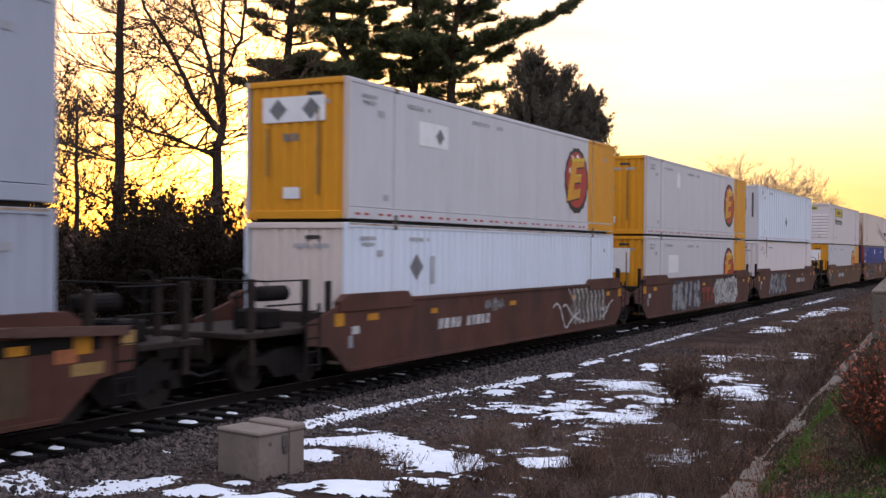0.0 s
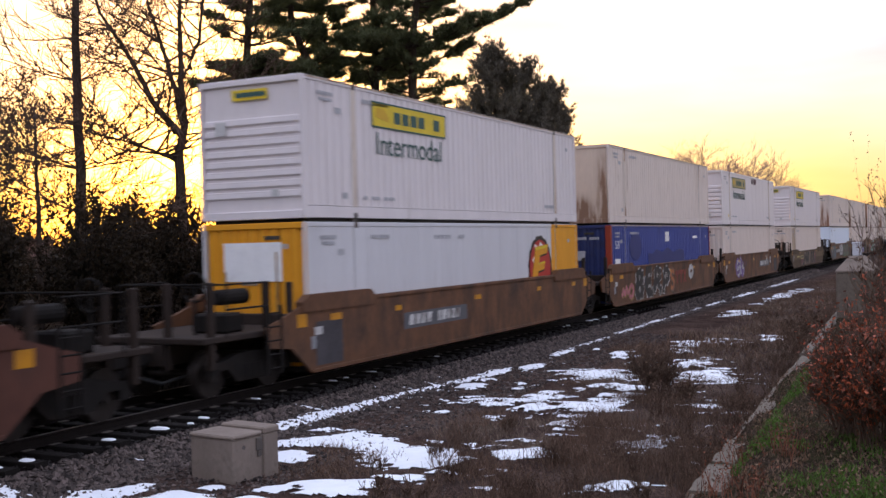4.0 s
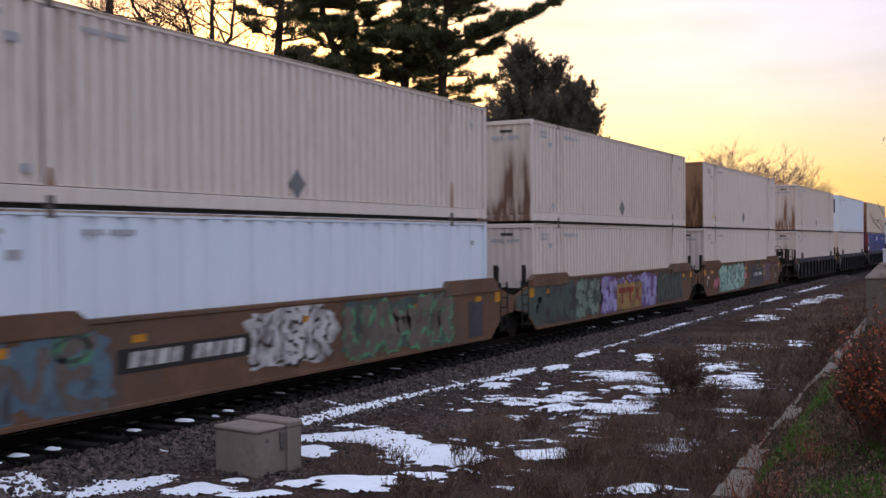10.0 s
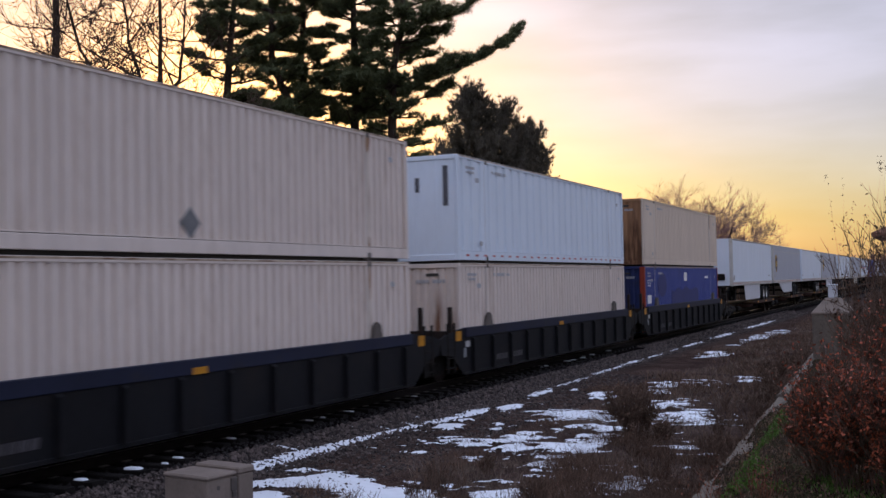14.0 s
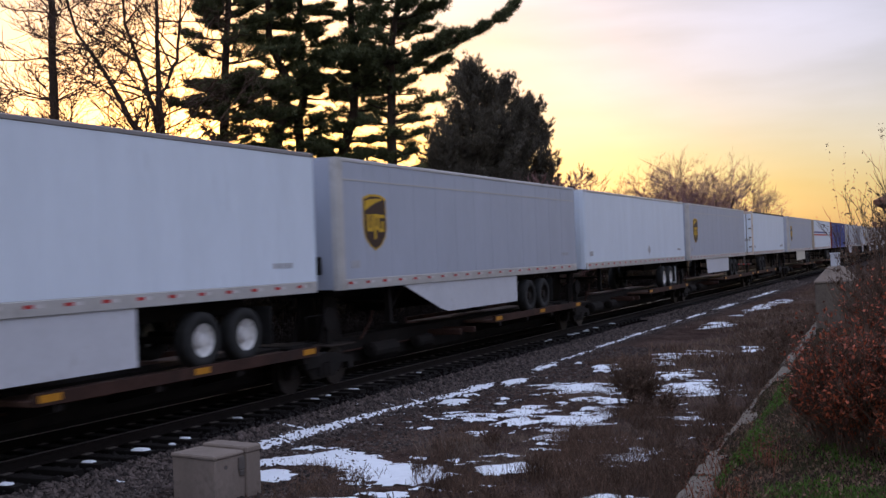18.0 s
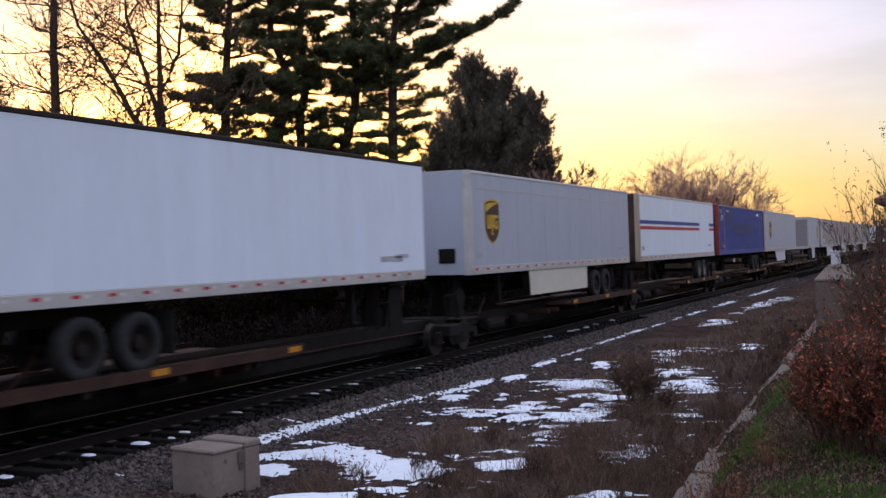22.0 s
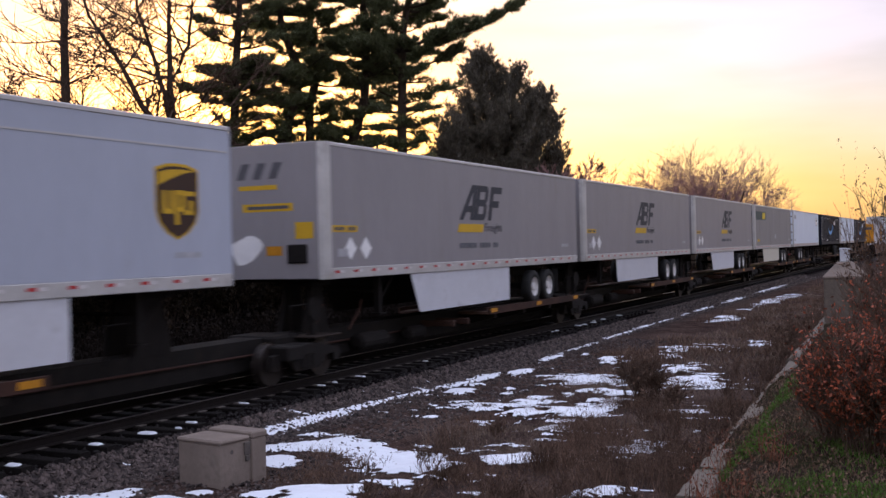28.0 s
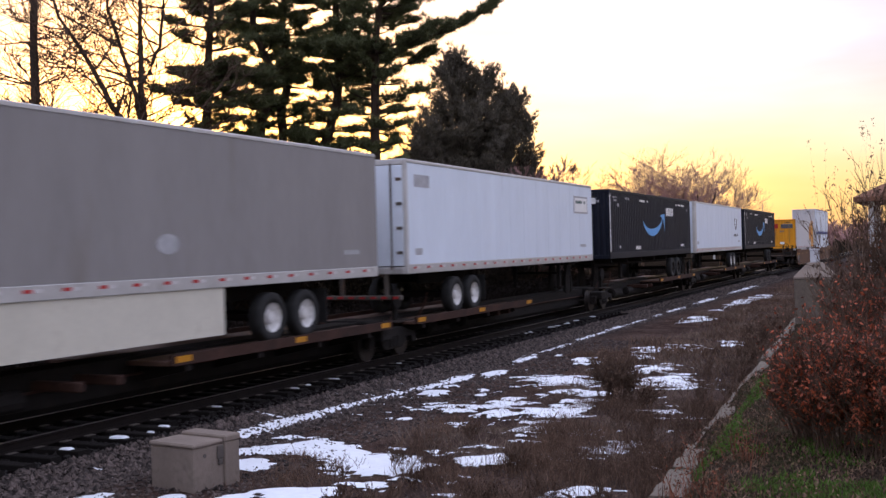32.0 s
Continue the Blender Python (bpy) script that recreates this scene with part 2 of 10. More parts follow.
GRIME = (0.16, 0.12, 0.09)
RUST = (0.17, 0.065, 0.025)
MAT = dict(
    white=material("white_paint", (0.590, 0.585, 0.605), 0.45, vary=0.06, scale=0.9, dirt=(0.34, 0.31, 0.29), dirt_amount=0.3, dirt_scale=0.8, stretch=(1, 1.6, 0.35)),
    cold=material("cold_white_paint", (0.70, 0.77, 0.86), 0.45, vary=0.05, scale=0.9, dirt=(0.43, 0.46, 0.50), dirt_amount=0.22, dirt_scale=0.8, stretch=(1, 1.6, 0.35)),
    cream=material("cream_paint", (0.715, 0.618, 0.555), 0.5, vary=0.1, scale=0.9, dirt=(0.40, 0.31, 0.25), dirt_amount=0.5, dirt_scale=0.9, stretch=(1, 1.5, 0.3)),
    pale=material("pale_cream_paint", (0.76, 0.70, 0.69), 0.5, vary=0.06, scale=0.9, dirt=(0.46, 0.38, 0.33), dirt_amount=0.25, dirt_scale=0.9, stretch=(1, 1.5, 0.3)),
    tan=material("tan_paint", (0.66, 0.545, 0.44), 0.5, vary=0.08, scale=0.9, dirt=(0.38, 0.28, 0.18), dirt_amount=0.3, dirt_scale=0.9, stretch=(1, 1.5, 0.3)),
    grey=material("grey_paint", (0.40, 0.43, 0.505), 0.45, vary=0.06, scale=0.8, dirt=(0.34, 0.34, 0.36), dirt_amount=0.3, dirt_scale=0.7, stretch=(1, 1.4, 0.4)),
    warmgrey=material("warm_grey_paint", (0.262, 0.247, 0.257), 0.45, vary=0.08, scale=0.8, dirt=(0.23, 0.21, 0.19), dirt_amount=0.4, dirt_scale=0.7, stretch=(1, 1.4, 0.4)),
    dgrey=material("weathered_grey_paint", (0.255, 0.240, 0.235), 0.55, vary=0.1, scale=0.8, dirt=(0.20, 0.175, 0.155), dirt_amount=0.4, dirt_scale=0.6, stretch=(1, 1.4, 0.4)),
    skirt=material("skirt_panel", (0.56, 0.57, 0.61), 0.5, vary=0.07, scale=1.2, dirt=(0.27, 0.26, 0.25), dirt_amount=0.4),
    creamskirt=material("cream_skirt_panel", (0.60, 0.57, 0.48), 0.5, vary=0.08, scale=1.2, dirt=(0.3, 0.26, 0.2), dirt_amount=0.4),
    stainless=material("stainless_steel", (0.50, 0.45, 0.41), 0.32, metal=0.95, vary=0.15, scale=2.0, stretch=(2, 2, 0.5)),
    yellow=material("yellow_paint", (0.71, 0.31, 0.022), 0.5, vary=0.1, scale=1.0, dirt=(0.34, 0.14, 0.02), dirt_amount=0.35, dirt_scale=1.0, stretch=(1, 1, 0.4), spec=0.2),
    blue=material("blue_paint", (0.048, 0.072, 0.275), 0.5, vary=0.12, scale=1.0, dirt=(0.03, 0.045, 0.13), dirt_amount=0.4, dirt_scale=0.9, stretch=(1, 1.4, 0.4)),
    # the container blue again, darkened to put shade on the end wall
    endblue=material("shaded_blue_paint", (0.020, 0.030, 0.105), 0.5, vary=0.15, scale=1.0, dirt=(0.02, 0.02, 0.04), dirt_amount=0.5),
    dblue=material("dark_blue_overpaint", (0.02, 0.03, 0.14), 0.55, vary=0.1, scale=2.0),
    orange=material("orange_paint", (0.27, 0.040, 0.020), 0.55, vary=0.1, scale=2.0, dirt=RUST, dirt_amount=0.4),
    navy=material("dark_navy_paint", (0.009, 0.011, 0.020), 0.55, vary=0.12, scale=1.0, dirt=(0.025, 0.025, 0.028), dirt_amount=0.3, spec=0.2),
    stain=material("rust_stained_paint", (0.50, 0.40, 0.30), 0.65, vary=0.12, scale=1.2, dirt=(0.16, 0.075, 0.035), dirt_amount=0.85, dirt_scale=1.5, stretch=(2.2, 2.2, 0.35)),
    rustrun=material("rust_run", (0.36, 0.22, 0.13), 0.75, vary=0.3, scale=2.5, dirt=(0.17, 0.08, 0.04), dirt_amount=0.75, dirt_scale=3.0, stretch=(3.0, 3.0, 0.3)),
    rustpost=material("rusty_cream_post", (0.66, 0.57, 0.49), 0.6, vary=0.1, scale=1.5, dirt=(0.24, 0.13, 0.075), dirt_amount=0.6, dirt_scale=2.0, stretch=(3.0, 3.0, 0.4)),
    rustend=stained("cream_end_with_rust_runs", (0.69, 0.585, 0.51), (0.21, 0.085, 0.035), [(-0.72, 0.24, 2.5), (0.64, 0.24, 2.6), (1.1, 0.3, 2.0)], 1.05, 0.9),
    rustend2=stained("cream_end_with_heavy_rust", (0.64, 0.54, 0.45), (0.13, 0.055, 0.026), [(-0.75, 0.32, 1.4), (0.55, 0.42, 2.6), (1.1, 0.35, 2.8)], 0.8, 0.92),
    tanend=stained("tan_end_with_rust_at_its_foot", (0.60, 0.49, 0.40), (0.17, 0.075, 0.035), [(-0.9, 0.5, 1.2), (0.2, 0.4, 1.3), (1.05, 0.35, 3.2)], 1.1, 0.85),
    brownend=stained("brown_end_with_rust", (0.35, 0.185, 0.095), (0.10, 0.043, 0.02), [(-0.7, 0.4, 1.5), (0.2, 0.5, 1.8), (0.95, 0.5, 3.2)], 1.3, 0.95),
    brown=material("rust_brown_end", (0.30, 0.19, 0.11), 0.7, vary=0.15, scale=1.5, dirt=(0.11, 0.055, 0.03), dirt_amount=0.8, dirt_scale=1.3, stretch=(2.5, 2.5, 0.4)),
    seam=material("dark_joint", (0.05, 0.045, 0.04), 0.7, vary=0.2),
    rail=material("galvanised_rail", (0.50, 0.49, 0.48), 0.5, vary=0.12, scale=2.0, dirt=GRIME, dirt_amount=0.4),
    alu=material("aluminium", (0.52, 0.51, 0.50), 0.45, metal=0.4, vary=0.1, scale=2.0, dirt=(0.2, 0.17, 0.15), dirt_amount=0.4),
    cast=material("steel_casting", (0.10, 0.085, 0.075), 0.7, vary=0.25, scale=4, dirt=RUST, dirt_amount=0.4),
    rustcar=material("rust_brown_paint", (0.088, 0.035, 0.024), 0.75, vary=0.3, scale=0.8, bump=0.2, bump_scale=25, dirt=(0.042, 0.026, 0.022), dirt_amount=0.65, dirt_scale=0.9, stretch=(1, 1, 0.6), spec=0.25),
    tancar=material("ochre_car_paint", (0.130, 0.058, 0.028), 0.7, vary=0.35, scale=1.6, bump=0.2, bump_scale=25, dirt=(0.045, 0.025, 0.017), dirt_amount=0.8, dirt_scale=1.7, stretch=(1, 1, 0.6), spec=0.3),
    duncar=material("dun_brown_car_paint", (0.088, 0.056, 0.032), 0.75, vary=0.3, scale=0.9, bump=0.2, bump_scale=25, dirt=(0.036, 0.025, 0.019), dirt_amount=0.6, dirt_scale=0.9, stretch=(1, 1, 0.6), spec=0.25),
    greencar=material("weathered_green_brown_paint", (0.135, 0.072, 0.042), 0.75, vary=0.3, scale=0.7, bump=0.2, bump_scale=25, dirt=(0.060, 0.080, 0.078), dirt_amount=0.55, dirt_scale=0.4, spec=0.25),
    blackcar=material("black_car_paint", (0.006, 0.006, 0.008), 0.75, vary=0.3, scale=1.0, bump=0.2, bump_scale=25, dirt=(0.014, 0.011, 0.010), dirt_amount=0.6, dirt_scale=0.9, spec=0.2),
    bluesill=material("navy_sill_paint", (0.011, 0.014, 0.033), 0.6, vary=0.2, scale=1.0, dirt=(0.022, 0.019, 0.019), dirt_amount=0.5, spec=0.2),
    under=material("grimy_shaded_underframe", (0.011, 0.009, 0.008), 0.85, vary=0.35, scale=3.0, bump=0.4, bump_scale=30, dirt=(0.026, 0.015, 0.010), dirt_amount=0.4, spec=0.2),
    runway=material("rusty_runway_edge", (0.046, 0.022, 0.016), 0.8, vary=0.35, scale=1.5, dirt=(0.02, 0.014, 0.012), dirt_amount=0.65, spec=0.2),
    runwaytop=material("worn_runway_and_reflection_brown", (0.085, 0.046, 0.034), 0.7, vary=0.35, scale=1.5, dirt=(0.03, 0.02, 0.016), dirt_amount=0.5, stretch=(1, 0.4, 1), spec=0.3),
    deck=material("worn_deck_steel", (0.026, 0.017, 0.013), 0.8, vary=0.3, scale=1.5, dirt=(0.014, 0.011, 0.01), dirt_amount=0.6, spec=0.25),
    wheel=material("rolled_wheel_steel", (0.035, 0.028, 0.025), 0.5, metal=0.4, vary=0.3, scale=6),
    tread=material("bright_wheel_tread", (0.5, 0.48, 0.46), 0.3, metal=0.9, vary=0.1),
    tyre=material("black_rubber", (0.018, 0.018, 0.018), 0.8, vary=0.3, scale=8),
    rim=material("white_wheel_rim", (0.62, 0.61, 0.60), 0.45, vary=0.15, scale=6, dirt=GRIME, dirt_amount=0.4, dirt_scale=5),
    rimdark=material("dirty_wheel_rim", (0.15, 0.13, 0.115), 0.55, vary=0.3, scale=6, dirt=GRIME, dirt_amount=0.5, dirt_scale=5),
    reflect=material("yellow_reflector", (0.50, 0.215, 0.012), 0.45, vary=0.15, scale=5, dirt=(0.16, 0.08, 0.03), dirt_amount=0.35),
    redtape=material("red_tape", (0.42, 0.03, 0.03), 0.4, vary=0.1),
    whitetape=material("white_tape", (0.62, 0.60, 0.60), 0.4, vary=0.08),
    mark=material("dark_lettering", (0.09, 0.09, 0.10), 0.6, vary=0.15, scale=4),
    fademark=material("faded_lettering", (0.40, 0.40, 0.42), 0.6, vary=0.2, scale=4),
    inkblue=material("dark_ink_lettering", (0.030, 0.034, 0.045), 0.55, vary=0.15, scale=4),
    slateink=material("slate_lettering", (0.10, 0.105, 0.12), 0.6, vary=0.15, scale=4),
    warmwhite=material("warm_white_paint", (0.705, 0.650, 0.650), 0.45, vary=0.06, scale=0.9, dirt=(0.38, 0.32, 0.28), dirt_amount=0.32, dirt_scale=0.8, stretch=(1, 1.6, 0.35)),
    greenmark=material("dark_green_lettering", (0.045, 0.10, 0.085), 0.6, vary=0.15, scale=4),
    placard=material("white_placard", (0.80, 0.80, 0.80), 0.4, vary=0.07, scale=3, dirt=(0.45, 0.43, 0.42), dirt_amount=0.3),
    gold=material("gold_emblem", (0.60, 0.36, 0.02), 0.45, vary=0.08, scale=3),
    amber=material("amber_emblem", (0.66, 0.29, 0.012), 0.45, vary=0.12, scale=3),
    umber=material("dark_brown_emblem", (0.045, 0.022, 0.014), 0.5, vary=0.1),
    red=material("red_emblem", (0.42, 0.03, 0.025), 0.45, vary=0.1),
    black=material("black_emblem", (0.02, 0.018, 0.018), 0.5, vary=0.1),
    wornyellow=material("worn_yellow_sign", (0.43, 0.34, 0.12), 0.55, vary=0.25, scale=2.5, dirt=(0.30, 0.25, 0.18), dirt_amount=0.6, dirt_scale=2.0),
    signyellow=material("sign_yellow", (0.68, 0.50, 0.03), 0.5, vary=0.1, dirt=(0.3, 0.25, 0.15), dirt_amount=0.25),
    skyblue=material("light_blue_emblem", (0.10, 0.36, 0.72), 0.45, vary=0.06),
    stripeblue=material("blue_stripe", (0.03, 0.06, 0.25), 0.5, vary=0.08),
    stripered=material("red_stripe", (0.45, 0.035, 0.04), 0.5, vary=0.08),
    teal=material("dark_teal_stripe", (0.03, 0.065, 0.075), 0.5, vary=0.1, dirt=(0.12, 0.12, 0.11), dirt_amount=0.3),
    gwhite=material("white_spray_paint", (0.50, 0.49, 0.48), 0.6, vary=0.2, scale=2, dirt=(0.06, 0.038, 0.026), dirt_amount=0.7, dirt_scale=1.9),
    gblack=material("black_spray_paint", (0.02, 0.02, 0.02), 0.6, vary=0.2, scale=2, dirt=(0.06, 0.038, 0.026), dirt_amount=0.7, dirt_scale=1.9),
    dimmark=material("faded_dark_placard", (0.17, 0.17, 0.175), 0.6, vary=0.25, scale=3),
    gjet=material("jet_spray_paint", (0.011, 0.011, 0.013), 0.6, vary=0.3, scale=2, dirt=(0.03, 0.022, 0.018), dirt_amount=0.5, dirt_scale=1.9),
    gskin=material("buff_spray_paint", (0.21, 0.15, 0.118), 0.6, vary=0.3, scale=2, dirt=(0.06, 0.038, 0.026), dirt_amount=0.55, dirt_scale=1.9),
    ghaze=material("thin_mauve_spray", (0.125, 0.078, 0.110), 0.65, vary=0.4, scale=3, dirt=(0.10, 0.05, 0.035), dirt_amount=0.7, dirt_scale=3),
    dunlight=material("pale_dun_strake", (0.135, 0.088, 0.050), 0.7, vary=0.3, scale=1.2, dirt=(0.06, 0.04, 0.026), dirt_amount=0.6, dirt_scale=1.2, stretch=(1, 0.5, 1), spec=0.25),
    gtaupe=material("taupe_spray_paint", (0.13, 0.105, 0.088), 0.6, vary=0.3, scale=2, dirt=(0.06, 0.038, 0.026), dirt_amount=0.6, dirt_scale=1.9),
    gleaf=material("leaf_green_spray_paint", (0.09, 0.27, 0.13), 0.6, vary=0.3, scale=2, dirt=(0.06, 0.038, 0.026), dirt_amount=0.6, dirt_scale=1.9),
    gmoss=material("dark_moss_spray_paint", (0.060, 0.082, 0.070), 0.6, vary=0.3, scale=2, dirt=(0.06, 0.038, 0.026), dirt_amount=0.6, dirt_scale=1.9),
    glilac=material("lilac_spray_paint", (0.32, 0.28, 0.50), 0.6, vary=0.3, scale=2, dirt=(0.06, 0.038, 0.026), dirt_amount=0.6, dirt_scale=1.9),
    gochre=material("ochre_patch_paint", (0.30, 0.185, 0.065), 0.6, vary=0.3, scale=2, dirt=(0.06, 0.038, 0.026), dirt_amount=0.6, dirt_scale=1.9),
    gpurple=material("purple_spray_paint", (0.16, 0.09, 0.26), 0.6, vary=0.25, scale=2, dirt=(0.06, 0.038, 0.026), dirt_amount=0.7, dirt_scale=1.9),
    ggreen=material("mint_spray_paint", (0.25, 0.48, 0.36), 0.6, vary=0.25, scale=2, dirt=(0.06, 0.038, 0.026), dirt_amount=0.7, dirt_scale=1.9),
    gmint=material("pale_mint_spray_paint", (0.33, 0.52, 0.43), 0.6, vary=0.25, scale=2, dirt=(0.06, 0.038, 0.026), dirt_amount=0.7, dirt_scale=1.9),
    slate=material("dark_overpaint", (0.055, 0.05, 0.055), 0.7, vary=0.3, scale=1.5),
    gpink=material("pink_spray_paint", (0.50, 0.16, 0.20), 0.6, vary=0.2, scale=2, dirt=(0.06, 0.038, 0.026), dirt_amount=0.7, dirt_scale=1.9),
    gblue=material("slate_spray_paint", (0.10, 0.16, 0.21), 0.6, vary=0.25, scale=2, dirt=(0.06, 0.038, 0.026), dirt_amount=0.7, dirt_scale=1.9),
    ggrey=material("grey_spray_paint", (0.26, 0.27, 0.29), 0.6, vary=0.25, scale=2, dirt=(0.06, 0.038, 0.026), dirt_amount=0.7, dirt_scale=1.9),
    gplum=material("plum_spray_paint", (0.095, 0.028, 0.040), 0.6, vary=0.3, scale=2, dirt=(0.06, 0.038, 0.026), dirt_amount=0.6, dirt_scale=1.9),
    gsage=material("sage_spray_paint", (0.17, 0.235, 0.18), 0.6, vary=0.3, scale=2, dirt=(0.06, 0.038, 0.026), dirt_amount=0.6, dirt_scale=1.9),
    ttred=material("dull_red_block_paint", (0.22, 0.030, 0.020), 0.6, vary=0.25, scale=2, dirt=(0.06, 0.038, 0.026), dirt_amount=0.5, dirt_scale=1.9),
    gorange=material("orange_spray_paint", (0.42, 0.14, 0.05), 0.6, vary=0.25, scale=2, dirt=(0.06, 0.038, 0.026), dirt_amount=0.7, dirt_scale=1.9),
    railsteel=material("rail_steel", (0.010, 0.007, 0.006), 0.8, vary=0.25, scale=6, spec=0.15),
    railtop=material("worn_railhead", (0.30, 0.27, 0.25), 0.28, metal=0.9, vary=0.1),
    # creosote black, taken darker still for the shade under the train
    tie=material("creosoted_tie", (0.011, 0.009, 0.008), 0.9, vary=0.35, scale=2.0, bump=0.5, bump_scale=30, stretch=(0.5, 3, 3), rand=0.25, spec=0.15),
    concrete=material("weathered_concrete", (0.215, 0.172, 0.142), 0.85, vary=0.15, scale=2.0, bump=0.35, bump_scale=50, dirt=(0.09, 0.075, 0.06), dirt_amount=0.45, dirt_scale=2.5),
    kerbstone=material("mossy_concrete", (0.150, 0.122, 0.098), 0.9, vary=0.3, scale=3.0, bump=0.5, bump_scale=40, dirt=(0.045, 0.042, 0.022), dirt_amount=0.65, dirt_scale=3.0),
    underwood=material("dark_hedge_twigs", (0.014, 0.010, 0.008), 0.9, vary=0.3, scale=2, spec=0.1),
    # oily stone whose colour also holds the shade below the cars
    shaded_oilstone=material("shaded_oily_ballast", (0.017, 0.014, 0.013), 0.9, vary=0.5, scale=9, bump=0.3, bump_scale=40),
    litter=material("dead_leaf_litter", (0.13, 0.08, 0.05), 0.8, vary=0.3, scale=5, island=0.7),
    snow=material("old_snow", (0.79, 0.82, 0.87), 0.7, vary=0.05, scale=4, bump=0.35, bump_scale=14, dirt=(0.55, 0.54, 0.54), dirt_amount=0.25, dirt_scale=6),
    bark=material("dark_bark", (0.055, 0.038, 0.028), 0.9, vary=0.35, scale=3, bump=0.5, bump_scale=18, stretch=(3, 3, 0.6)),
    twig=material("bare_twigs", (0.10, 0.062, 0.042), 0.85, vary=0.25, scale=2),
    # paler than the near twigs: low sun and haze are in the colour
    fartwig=material("reddish_sunlit_twigs", (0.37, 0.22, 0.205), 0.85, vary=0.25, scale=0.5, trans=0.15),
    needle=material("pine_needles", (0.135, 0.150, 0.075), 0.6, vary=0.35, scale=0.8, trans=0.4, island=0.4),
    spruceneedle=material("spruce_needles", (0.140, 0.122, 0.095), 0.65, vary=0.4, scale=0.5, trans=0.25, island=0.4),
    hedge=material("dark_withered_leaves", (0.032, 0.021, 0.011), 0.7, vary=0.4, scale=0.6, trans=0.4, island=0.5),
    redleaf=material("russet_leaves", (0.30, 0.075, 0.036), 0.45, vary=0.3, scale=6, trans=0.25, island=0.85),
    straw=material("dry_straw_stalks", (0.19, 0.14, 0.105), 0.85, vary=0.35, scale=3, trans=0.2, island=0.4),
    weed=material("brown_dead_weeds", (0.130, 0.080, 0.055), 0.85, vary=0.4, scale=2, trans=0.2, island=0.5),
    redweed=material("reddish_dry_weeds", (0.17, 0.062, 0.036), 0.8, vary=0.35, scale=3, trans=0.2, island=0.6),
    grass=material("green_grass_blades", (0.075, 0.14, 0.02), 0.7, vary=0.35, scale=3, trans=0.3),
    moss=material("moss", (0.09, 0.14, 0.02), 0.9, vary=0.4, scale=8, bump=0.5),
    stone=material("ballast_stone", (0.072, 0.055, 0.049), 0.85, vary=0.4, scale=9, bump=0.3, bump_scale=40, island=0.75),
    roof=material("brown_shingles", (0.22, 0.10, 0.06), 0.8, vary=0.2, scale=5),
)


